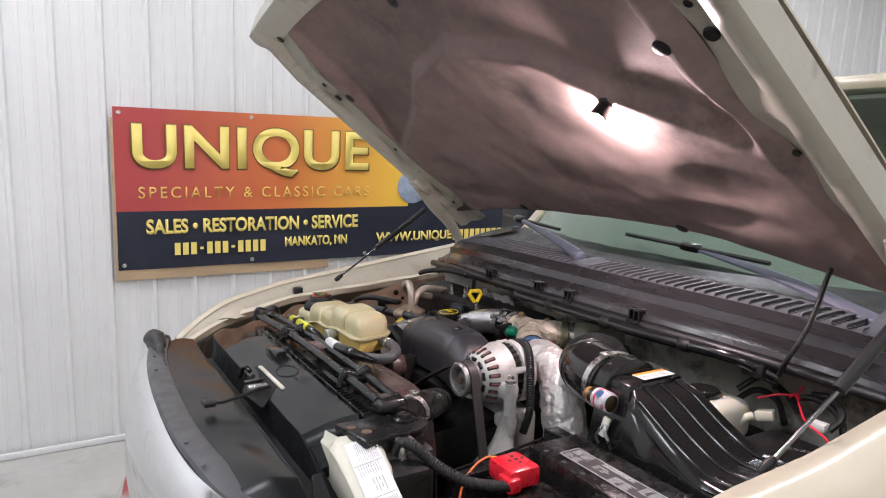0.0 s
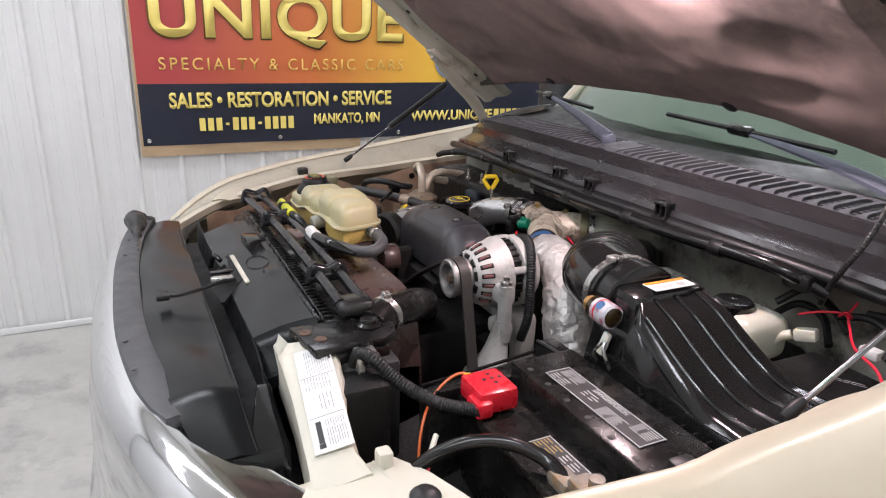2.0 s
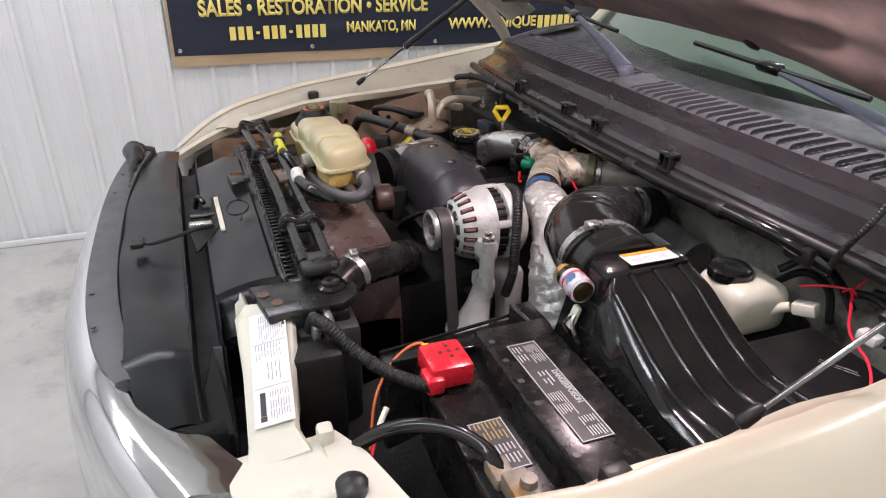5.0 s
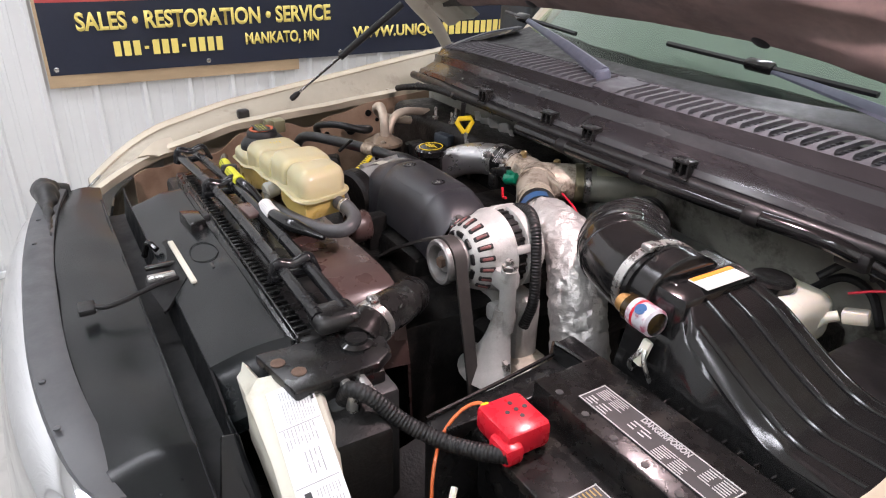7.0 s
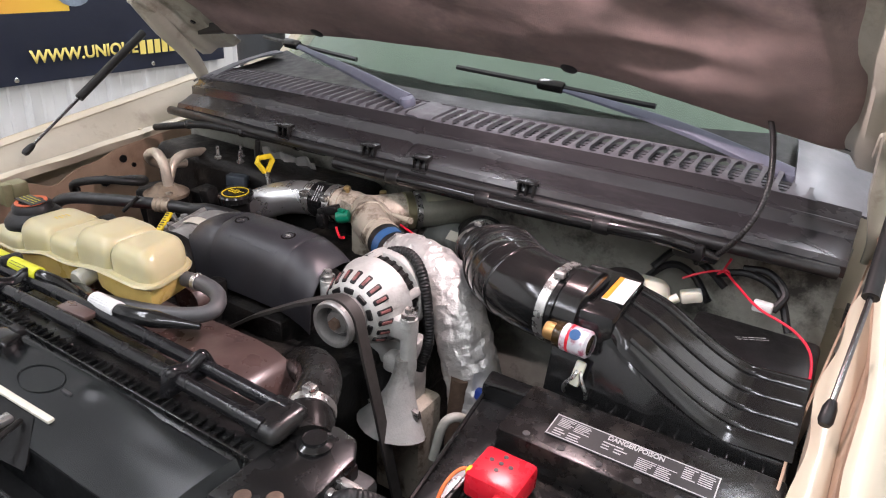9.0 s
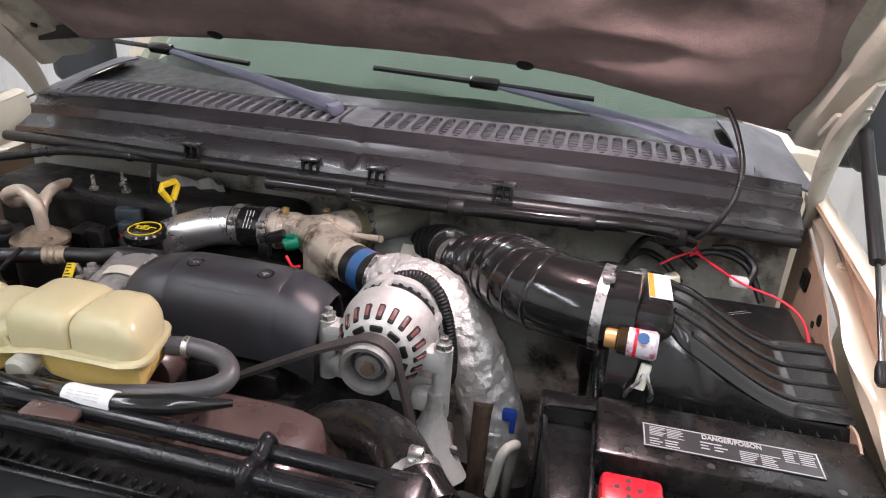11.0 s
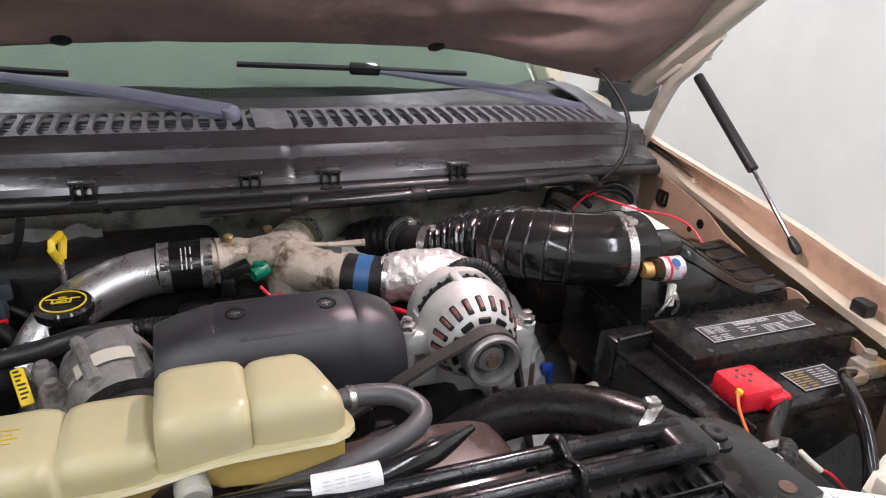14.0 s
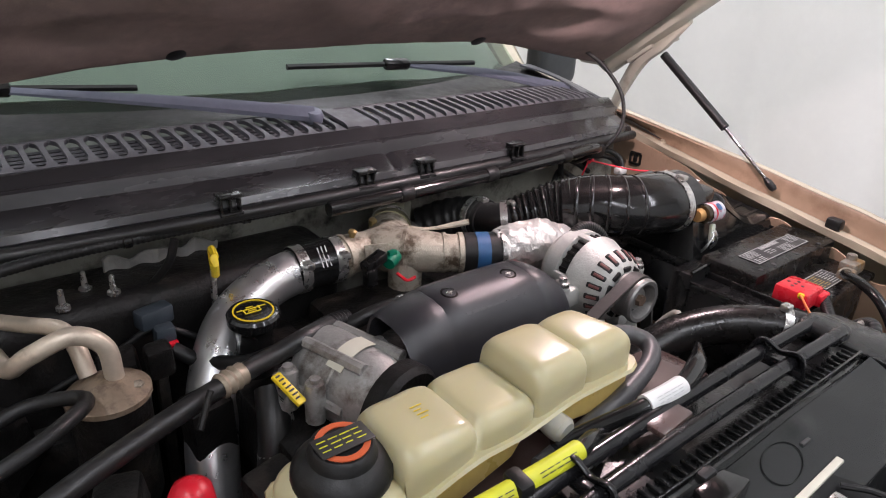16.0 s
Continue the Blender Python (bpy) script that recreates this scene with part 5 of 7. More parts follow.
# cast charge-air tee with its aluminium and foil-wrapped pipes
tee = thing("intake_tee", (0.0, 0.88, 1.2), "stained cast-aluminium charge-air tee", "pipe")
bm = B()
tube(bm, [(-0.140, 0.933, 1.250), (-0.100, 0.936, 1.250), (-0.078, 0.936, 1.251), (-0.055, 0.925, 1.252), (-0.030, 0.903, 1.252), (-0.004, 0.878, 1.251), (0.022, 0.858, 1.250), (0.058, 0.836, 1.250)], [0.0345, 0.034, 0.031, 0.038, 0.0405, 0.037, 0.0335, 0.033], 26, 8)
for v in bm.verts:
    v.co += Vector((1, 1, 1)) * 0.0014 * noise.noise(v.co * 70)
tube(bm, [(-0.03, 0.89, 1.24), (-0.03, 0.89, 1.18), (-0.03, 0.89, 1.08)], 0.03, 12, 2)
part("casting", bm, CASTDIRT, tee)
bm = B()
tube(bm, [(-0.050, 0.905, 1.248), (-0.034, 0.932, 1.251), (-0.018, 0.958, 1.252), (0.000, 0.984, 1.252), (0.006, 0.992, 1.252)], [0.039, 0.0405, 0.039, 0.0375, 0.037], 26, 8)
for v in bm.verts:
    v.co += Vector((1, 1, 1)) * 0.0014 * noise.noise(v.co * 70)
part("rear_branch", bm, CASTDIRT, tee)
for p, d, r in (((-0.128, 0.934, 1.250), (-1, -0.1, 0), 0.0345), ((0.050, 0.841, 1.250), (1, -0.6, 0), 0.033)):
    bm = B()
    lathe(bm, [(r, -0.005), (r + 0.003, -0.004), (r + 0.003, 0.004), (r, 0.005)], p, d, 24, caps=False)
    part("bead", bm, CASTDIRT, tee)
bm = B()
sheet(bm, 8, 4, lambda u, v: (-0.104 + 0.038 * u, 0.905 - 0.006 * v - 0.012 * u, 1.276 - 0.034 * v), 0.005)
part("mounting_flange", bm, CASTDIRT, tee, "flat cast flange carrying the plug")
for p, sg in (((-0.048, 0.968, 1.276), 8), ((-0.112, 0.930, 1.282), 6)):
    bm = B()
    lathe(bm, [(0.005, 0), (0.005, 0.007), (0.0075, 0.008), (0.0075, 0.013), (0.003, 0.016)], p, (0, -0.2, 1), sg)
    part("fitting", bm, mat("brass_fitting", (0.45, 0.33, 0.15), 0.4, 0.8, var=0.2, scale=40), tee, "small brass fitting")
for p, d, r in (((-0.024, 0.898, 1.252), (0.7, -0.7, 0), 0.0395), ((0.026, 0.856, 1.250), (1, -0.6, 0), 0.0335)):
    bm = B()
    lathe(bm, [(r - 0.002, -0.004), (r + 0.002, -0.003), (r + 0.002, 0.003), (r - 0.002, 0.004)], p, d, 26, caps=False)
    part("casting_rib", bm, CASTDIRT, tee)
bm = B()
lathe(bm, [(0.0375, -0.009), (0.0405, -0.008), (0.0405, 0.008), (0.0375, 0.009)], (0.001, 0.985, 1.252), (0.6, 0.8, 0), 30, caps=False)
part("branch_clamp", bm, mat("olive_plated_band", (0.22, 0.20, 0.12), 0.4, 0.6, var=0.2, scale=40), tee, "olive plated clamp round the rear branch")
bm = B()
tube(bm, [(-0.020, 0.912, 1.290), (0.008, 0.898, 1.283), (0.035, 0.888, 1.283), (0.066, 0.880, 1.285), (0.090, 0.868, 1.290)], [0.002, 0.0035, 0.0035, 0.0055, 0.006], 8)
part("bracket_rod", bm, CASTDIRT, tee, "thin pale rod across the casting")
bm = B()
tube(bm, [(-0.084, 0.862, 1.254), (-0.074, 0.868, 1.257), (-0.062, 0.874, 1.260)], [0.011, 0.0135, 0.012], 12, 4)
box(bm, (-0.074, 0.866, 1.270), (0.016, 0.010, 0.008), 0.002)
part("sensor_plug", bm, GREEN, tee, "green connector plug")
bm = B()
box(bm, (-0.108, 0.868, 1.262), (0.045, 0.022, 0.018), 0.004, m=pose(0, 0, 0, 0, -18, 10).to_3x3())
box(bm, (-0.120, 0.860, 1.24), (0.02, 0.02, 0.03), 0.004)
part("sensor_body", bm, BLACK, tee)
bm = B()
tube(bm, [(-0.075, 0.85, 1.240), (-0.06, 0.842, 1.226), (-0.045, 0.838, 1.230)], 0.0028, 8)
part("red_clip", bm, RED, tee, "red plastic clip")

pip = thing("aluminium_pipe", (-0.36, 0.9, 1.1), "polished aluminium charge pipe bending down", "pipe")
bm = B()
tube(bm, [(-0.16, 0.938, 1.246), (-0.22, 0.938, 1.242), (-0.285, 0.922, 1.232), (-0.345, 0.892, 1.206), (-0.385, 0.852, 1.160), (-0.412, 0.808, 1.10), (-0.428, 0.770, 1.03), (-0.442, 0.74, 0.94)], 0.0365, 24)
part("tube", bm, ALU, pip)
bm = B()
tube(bm, [(-0.136, 0.934, 1.249), (-0.165, 0.937, 1.247), (-0.217, 0.940, 1.244)], 0.0388, 24, 4)
part("sleeve", bm, GLOSS, pip, "black rubber sleeve with pale print")
bars("print", frame_of((-0.176, 0.9090, 1.2715), (0.0, 0.65, 0.75), (-1, 0.1, 0)), 0.036, 0.02, 3, INKW, pip, 0.45, 5, 0.0006, 3)
for p, d in (((-0.207, 0.940, 1.244), (-1, 0.02, -0.05)), ((-0.145, 0.935, 1.2485), (-1, 0.05, 0))):
    bm = B()
    lathe(bm, [(0.0385, -0.0085), (0.0400, -0.0085), (0.0400, 0.0085), (0.0385, 0.0085)], p, d, 28, caps=False)
    box(bm, Vector(p) + Vector((0, -0.038, 0.022)), (0.014, 0.02, 0.012), 0.003)
    part("clamp", bm, STEEL, pip, "steel band clamp")

foil = thing("foil_wrapped_pipe", (0.27, 0.75, 1.0), "charge pipe wrapped in crinkled silver foil", "pipe")
bm = B()
line = [(0.108, 0.809, 1.252), (0.14, 0.798, 1.258), (0.185, 0.788, 1.257), (0.230, 0.775, 1.238), (0.266, 0.758, 1.20), (0.298, 0.745, 1.14), (0.325, 0.735, 1.07), (0.345, 0.73, 0.98)]
tube(bm, line, [0.036, 0.039, 0.043, 0.045, 0.046, 0.047, 0.048, 0.048], 64, 22)
for v in bm.verts:
    q = v.co * 60
    v.co += Vector((noise.noise(q), noise.noise(q + Vector((9, 0, 0))), noise.noise(q + Vector((0, 9, 0))))) * 0.0034
    fold = Vector([abs(noise.noise(q * 1.5 + Vector((k, 2 * k, 5)))) for k in (3, 7, 11)])
    v.co += (fold - Vector((0.22, 0.22, 0.22))) * 0.0036
part("foil", bm, FOIL, foil, angle=20)
bm = B()
tube(bm, [(0.055, 0.838, 1.250), (0.078, 0.824, 1.250), (0.115, 0.804, 1.252)], 0.0352, 28, 4)
part("sleeve", bm, MATTE, foil, "black rubber sleeve")
bm = B()
dn = Vector((1, -0.55, 0)).normalized()
sheet(bm, 2, 20, lambda u, v: Vector((0.082, 0.822, 1.250)) + dn * 0.023 * (u - 0.5) + Matrix.Rotation(-0.35 + 2.9 * v, 3, dn) @ Vector((0, 0, 0.0354)), 0.0009)
part("blue_band", bm, BLUE, foil, "blue band")
bm = B()
lathe(bm, [(0.0360, -0.004), (0.0385, -0.004), (0.0385, 0.004), (0.0360, 0.004)], (0.112, 0.806, 1.252), (1, -0.5, 0), 28, caps=False)
part("clamp", bm, STEEL, foil)

# intake hose: wide elbow, corrugated reach and clamps
def oval(bm):
    """The hose is wider than high at its big end and turns round towards the neck."""
    for v in bm.verts:
        k = smooth((v.co.x - 0.215) / 0.10)
        c0 = 1.262 + 0.037 * max(0, min(1, (v.co.x - 0.218) / 0.13))
        v.co.z = c0 + 0.008 * k + (v.co.z - c0) * (1 - 0.15 * k)


hose = thing("intake_hose", (0.3, 0.82, 1.2), "glossy black corrugated rubber intake hose", "hose")
bm = B()
tube(bm, [(0.470, 0.716, 1.300), (0.430, 0.722, 1.300), (0.380, 0.739, 1.299), (0.350, 0.762, 1.298), (0.322, 0.795, 1.294), (0.300, 0.826, 1.288)], [0.064, 0.066, 0.066, 0.066, 0.064, 0.060], 32, 10)
oval(bm)
part("elbow", bm, GLOSS, hose, "smooth glossy elbow")
for p, d, r in (((0.380, 0.739, 1.299), (-0.88, 0.47, 0), 0.066), ((0.359, 0.754, 1.2985), (-0.8, 0.6, 0), 0.066), ((0.342, 0.770, 1.297), (-0.72, 0.7, -0.05), 0.0655), ((0.326, 0.789, 1.295), (-0.65, 0.75, -0.1), 0.0645), ((0.312, 0.808, 1.292), (-0.6, 0.8, -0.12), 0.0625)):
    bm = B()
    lathe(bm, [(r - 0.002, -0.005), (r + 0.0005, -0.0035), (r + 0.0018, 0), (r + 0.0005, 0.0035), (r - 0.002, 0.005)], p, d, 32, caps=False)
    oval(bm)
    part("raised_ring", bm, GLOSS, hose)
bm = B()
tube(bm, [(0.307, 0.818, 1.290), (0.280, 0.846, 1.282), (0.250, 0.870, 1.272), (0.218, 0.893, 1.262)], [0.060, 0.053, 0.044, 0.036], 30, 14, wave=0.055, pitch=0.0125)
oval(bm)
part("corrugated_reach", bm, GLOSS, hose)
bm = B()
tube(bm, [(0.222, 0.890, 1.263), (0.208, 0.902, 1.258), (0.198, 0.925, 1.252), (0.195, 0.945, 1.249)], [0.034, 0.033, 0.033, 0.036], 26, 6)
part("neck", bm, MATTE, hose)
bm = B()
tube(bm, [(0.195, 0.935, 1.249), (0.193, 0.965, 1.246), (0.180, 0.995, 1.238), (0.155, 1.025, 1.224), (0.130, 1.05, 1.205)], [0.038, 0.039, 0.040, 0.041, 0.042], 26, 10, wave=0.035, pitch=0.020)
part("cuff", bm, RUBBER, hose, "ribbed dull cuff at the turbo end")
for p, d, r in (((0.456, 0.718, 1.30), (1, -0.15, 0), 0.066), ((0.212, 0.899, 1.259), (-0.7, 0.7, -0.2), 0.0345), ((0.193, 0.962, 1.246), (-0.1, 1, -0.1), 0.0400)):
    bm = B()
    lathe(bm, [(r - 0.001, -0.007), (r + 0.0015, -0.007), (r + 0.0015, 0.007), (r - 0.001, 0.007)], p, d, 32, caps=False)
    box(bm, Vector(p) + Vector((0, -0.35, 0.94)).normalized() * (r + 0.004), (0.016, 0.02, 0.011), 0.003)
    if p[0] > 0.3:
        oval(bm)
    part("clamp", bm, STEEL, hose, "steel worm-drive clamp")

# air filter box
air = thing("air_filter_box", (0.62, 0.76, 1.1), "glossy black air filter box with a ribbed sloping lid", "air filter box")


def lid_z(x):
    """The lid's long wave from the high inlet end down to the wing."""
    t = max(0, min(1, (x - 0.510) / 0.195))
    return 1.339 - 0.098 * (0.55 * (3 * t * t - 2 * t ** 3) + 0.45 * t)


def lid_front(x):
    """The lid's front edge, set back beside the inlet neck."""
    return 0.674 - 0.020 * smooth((x - 0.53) / 0.035)


def lid_back(x):
    return 0.808 + 0.10 * max(0, x - 0.55)


def lid(u, v):
    x = 0.462 + 0.312 * u
    y = lid_front(x) + (lid_back(x) - lid_front(x)) * v
    z = lid_z(x)
    edge = min(1, min(v, 1 - v) / 0.07)
    return (x, y, z + 0.014 * (v - 0.2) * smooth((x - 0.53) / 0.06) - 0.020 * (1 - edge) ** 2 * (1.2 - u))


bm = B()
sheet(bm, 40, 30, lid, 0.004)
lidp = part("lid", bm, GLOSS, air, angle=60)
for y, x0 in ((0.667, 0.566), (0.703, 0.545), (0.741, 0.545), (0.780, 0.545)):
    bm = B()
    tube(bm, [(x, y + 0.08 * max(0, x - 0.55), lid_z(x) + 0.0005 + 0.014 * ((y - 0.66) / 0.16 - 0.2) * smooth((x - 0.53) / 0.06)) for x in (x0, 0.575, 0.59, 0.62, 0.65, 0.68, 0.71, 0.74, 0.770)], 0.0044, 10, 4)
    part("lid_rib", bm, GLOSS, lidp)
bm = B()
rings = []
for x in (0.47, 0.5, 0.53, 0.56, 0.59, 0.62, 0.65, 0.68, 0.71, 0.74, 0.772):
    f, b_, zt = lid_front(x), lid_back(x), lid_z(x)
    rings.append([Vector((x, y, z)) for y, z in ((min(f, 0.650) + 0.002, 1.10), (b_ - 0.006, 1.10), (b_ - 0.006, zt - 0.02), (f + 0.010, zt - 0.012), (f + 0.003, zt - 0.020), (f * 0.75 + 0.25 * 0.641, zt * 0.75 + 0.25 * 1.2), (0.641, 1.204))])
loft(bm, rings)
part("lid_wall", bm, GLOSS, air)
bm = B()
box(bm, (0.62, 0.742, 1.12), (0.32, 0.218, 0.14), 0.012)
box(bm, (0.626, 0.744, 1.197), (0.320, 0.228, 0.018), 0.005)
part("tray", bm, BLACK, air)
for k in range(11):
    bm = B()
    box(bm, (0.548 + 0.020 * k, 0.635, 1.212), (0.0026, 0.010, 0.026), 0.001)
    part("tray_rib", bm, GLOSS, air)
bm = B()
box(bm, (0.62, 0.633, 1.2075), (0.30, 0.012, 0.003), 0.002)
part("tray_ledge", bm, GLOSS, air)
bm = B()
lathe(bm, [(0.064, 0), (0.064, 0.05), (0.060, 0.052)], (0.448, 0.722, 1.30), (1, -0.06, 0), 30)
oval(bm)
box(bm, (0.508, 0.735, 1.300), (0.075, 0.14, 0.076), 0.014)
part("inlet_neck", bm, GLOSS, air)
bm = B()
box(bm, (0.5265, 0.742, 1.3400), (0.030, 0.076, 0.0015), 0.0005)
st = part("warning_label", bm, LABEL, air, "white caution label with an orange strip")
bm = B()
box(bm, (0.5155, 0.742, 1.3410), (0.007, 0.074, 0.0008), 0)
part("orange_strip", bm, ORANGE, st)
bars("print", frame_of((0.531, 0.742, 1.3409), (0, 1, 0), (-1, 0, 0)), 0.066, 0.013, 4, INKW, st, 0.5, 8, 0.0004, 3)
bm = B()
tube(bm, [(0.498, 0.650, 1.215), (0.50, 0.638, 1.235), (0.512, 0.636, 1.255), (0.516, 0.648, 1.268)], 0.0028, 6)
tube(bm, [(0.528, 0.650, 1.215), (0.53, 0.638, 1.235), (0.522, 0.636, 1.255), (0.518, 0.648, 1.268)], 0.0028, 6)
cl = part("wire_clip", bm, STEEL, air, "bright wire spring clip")
bm = B()
box(bm, (0.515, 0.642, 1.257), (0.014, 0.008, 0.036), 0.003, m=pose(0, 0, 0, -12, 8, 0).to_3x3())
part("clip_tongue", bm, MILKY, cl, "pale plastic tongue")

# small bottle resting beside the inlet
bot = thing("small_bottle", (0.487, 0.653, 1.27), "small amber bottle with a printed paper wrapper", "bottle")
bm = B()
lathe(bm, [(0.010, 0), (0.0175, 0.003), (0.0180, 0.046), (0.013, 0.050)], (0.475, 0.650, 1.300), (1, -0.1, 0.03), 22)
part("glass", bm, mat("amber_glass", (0.035, 0.022, 0.008), 0.1, var=0.2), bot)
bm = B()
lathe(bm, [(0.0182, 0.014), (0.0184, 0.015), (0.0184, 0.0475), (0.0150, 0.0510)], (0.475, 0.650, 1.300), (1, -0.1, 0.03), 22, caps=False)
wr = part("wrapper", bm, mat("patterned_wrapper", (0.56, 0.57, 0.60), 0.35, var=0.1, scale=60, bump=0.0, dirt=(0.32, 0.08, 0.13), dirt_amt=0.45, dscale=55), bot, "white wrapper with blue and red shapes")
bm = B()
lathe(bm, [(0.0001, 0.0), (0.0075, 0.0005), (0.0075, 0.001)], (0.506, 0.6355, 1.3152), (0.05, -0.6, 0.8), 16)
part("blue_disc", bm, BLUE, wr)
bm = B()
lathe(bm, [(0.0186, 0.022), (0.0187, 0.0222), (0.0187, 0.026), (0.0186, 0.0262)], (0.475, 0.650, 1.300), (1, -0.1, 0.03), 22, caps=False)
part("red_stripe", bm, RED, wr)
bm = B()
lathe(bm, [(0.002, -0.014), (0.0115, -0.014), (0.0125, -0.011), (0.0125, 0.0), (0.010, 0.001)], (0.475, 0.650, 1.300), (1, -0.1, 0.03), 20)
part("cap", bm, mat("brass_cap", (0.55, 0.32, 0.12), 0.35, 0.6, var=0.1), bot, "brassy screw cap")

# brake fluid reservoir
res = thing("brake_reservoir", (0.475, 0.965, 1.15), "milky brake fluid reservoir with a black cap", "reservoir")
bm = B()
box(bm, (0.487, 0.968, 1.210), (0.112, 0.105, 0.082), 0.024, seg=4)
part("tank", bm, MILKY, res)
bm = B()
lathe(bm, [(0.034, 0), (0.034, 0.014), (0.030, 0.018), (0.012, 0.019), (0.002, 0.018)], (0.472, 0.95, 1.246), (0, 0, 1), 24)
part("cap", bm, GLOSS, res, "glossy black cap")
bm = B()
box(bm, (0.49, 0.99, 1.12), (0.10, 0.2, 0.11), 0.02)
part("master_cylinder", bm, DARKBAY, res)

# battery
bat = thing("battery", (0.615, 0.53, 1.05), "black car battery with warning labels and dusty lid", "battery")
bm = B()
box(bm, (0.62, 0.53, 1.115), (0.31, 0.185, 0.15), 0.008)
part("case", bm, BLACK, bat)
bm = B()
box(bm, (0.62, 0.475, 1.185), (0.312, 0.095, 0.016), 0.004)
box(bm, (0.62, 0.570, 1.205), (0.312, 0.110, 0.050), 0.005)
bl = part("lid", bm, BATT, bat)
for x in (0.50, 0.545, 0.59, 0.635, 0.68, 0.725):
    part("vent_hole", lathe(B(), [(0.005, -0.001), (0.0045, 0.0008)], (x, 0.527, 1.2302), (0, 0, 1), 10), INK, bl, "small dark vent hole")


def black_label(name, m, w, h, parent, seed):
    bm = B()
    box(bm, (0, 0, 0), (w, h, 0.0012), 0)
    for v in bm.verts:
        v.co = m @ v.co
    lb = part(name, bm, INK, parent, "black label with pale print")
    bm = B()
    t = 0.0012
    for c, s in (((0, h / 2 - t, 0.0009), (w, t, 0.0006)), ((0, -h / 2 + t, 0.0009), (w, t, 0.0006)), ((-w / 2 + t, 0, 0.0009), (t, h, 0.0006)), ((w / 2 - t, 0, 0.0009), (t, h, 0.0006))):
        box(bm, c, s, 0)
    for v in bm.verts:
        v.co = m @ v.co
    part("border", bm, INKW, lb, smooth=False)
    return lb


lb = black_label("long_label", frame_of((0.615, 0.562, 1.2312), (1, 0.01, 0), (0, 1, 0)), 0.195, 0.042, bl, 1)
lt = frame_of((0.615, 0.562, 1.2318), (1, 0.01, 0), (0, 1, 0))
text("heading", "DANGER/POISON", lt @ pose(0.003, 0.014, 0), 0.0085, 0.066, INKW, lb, 0.0006, 0.02)
for k, (cx, cy, w_, h_, r) in enumerate(((-0.07, 0.008, 0.04, 0.018, 6), (-0.073, -0.011, 0.035, 0.014, 3), (-0.018, -0.002, 0.03, 0.016, 3), (0.032, -0.008, 0.045, 0.02, 6), (0.076, 0.006, 0.035, 0.022, 6))):
    bars("print", lt @ pose(cx, cy, 0.0002), w_, h_, r, INKW, lb, 0.55, 20 + k, 0.0004, 2)
lb2 = black_label("short_label", frame_of((0.648, 0.472, 1.1942), (1, 0.02, 0), (0, 1, 0)), 0.085, 0.045, bl, 2)
lt = frame_of((0.648, 0.472, 1.1948), (1, 0.02, 0), (0, 1, 0))
for k, (cx, w_, r) in enumerate(((-0.022, 0.034, 7), (0.018, 0.034, 7))):
    bars("print", lt @ pose(cx, 0, 0.0002), w_, 0.036, r, INKW if k else mat("gold_print", (0.4, 0.28, 0.08), 0.5, var=0.2, bump=0), lb2, 0.55, 40 + k, 0.0004, 2)
bm = B()
box(bm, (0.504, 0.458, 1.213), (0.066, 0.060, 0.034), 0.007)
box(bm, (0.528, 0.432, 1.209), (0.036, 0.026, 0.024), 0.006)
rc = part("terminal_cover", bm, RED, bat, "red plastic terminal cover")
bm = B()
for dx, dy in ((-0.012, 0), (0.012, 0), (0, 0), (0, 0.012), (0, -0.012)):
    lathe(bm, [(0.003, 0), (0.0028, 0.0008)], (0.500 + dx, 0.464 + dy, 1.2298), (0, 0, 1), 10)
part("cover_holes", bm, INK, rc)
bm = B()
box(bm, (0.732, 0.46, 1.205), (0.05, 0.032, 0.026), 0.006)
box(bm, (0.695, 0.452, 1.20), (0.04, 0.028, 0.022), 0.008)
lathe(bm, [(0.010, 0), (0.009, 0.012), (0.002, 0.013)], (0.735, 0.465, 1.216), (0, 0, 1), 14)
part("terminal_clamp", bm, mat("lead_clamp", (0.27, 0.24, 0.20), 0.5, 0.4, var=0.3, scale=60, bump=0.3, dirt=(0.26, 0.15, 0.05), dirt_amt=0.55, dscale=40), bat, "corroded lead terminal clamp")
# tray cover beside the battery
sc_ = thing("battery_side_cover", (0.42, 0.52, 1.02), "black plastic cover beside the battery", "cover")
bm = B()
prism(bm, [(0.428, 0.385), (0.464, 0.385), (0.464, 0.605), (0.400, 0.605)], 1.02, 1.194, bev=0.006)
part("shell", bm, BLACK, sc_)
bm = B()
tube(bm, [(0.429, 0.388, 1.196), (0.415, 0.50, 1.197), (0.402, 0.604, 1.200)], 0.003, 6, 2)
part("rim", bm, GLOSS, sc_, "thin raised rim")
bm = B()
prism(bm, [(0.398, 0.600), (0.470, 0.604), (0.470, 0.640), (0.392, 0.640)], 1.02, 1.216, bev=0.006)
part("end_wall", bm, BLACK, sc_)
bm = B()
tube(bm, [(0.402, 0.603, 1.217), (0.435, 0.606, 1.218), (0.468, 0.607, 1.220)], 0.0035, 6, 2)
part("rim", bm, GLOSS, sc_, "thin raised rim")
part("battery_edge", box(B(), (0.4645, 0.52, 1.197), (0.006, 0.25, 0.016), 0.002), BLACK, sc_)

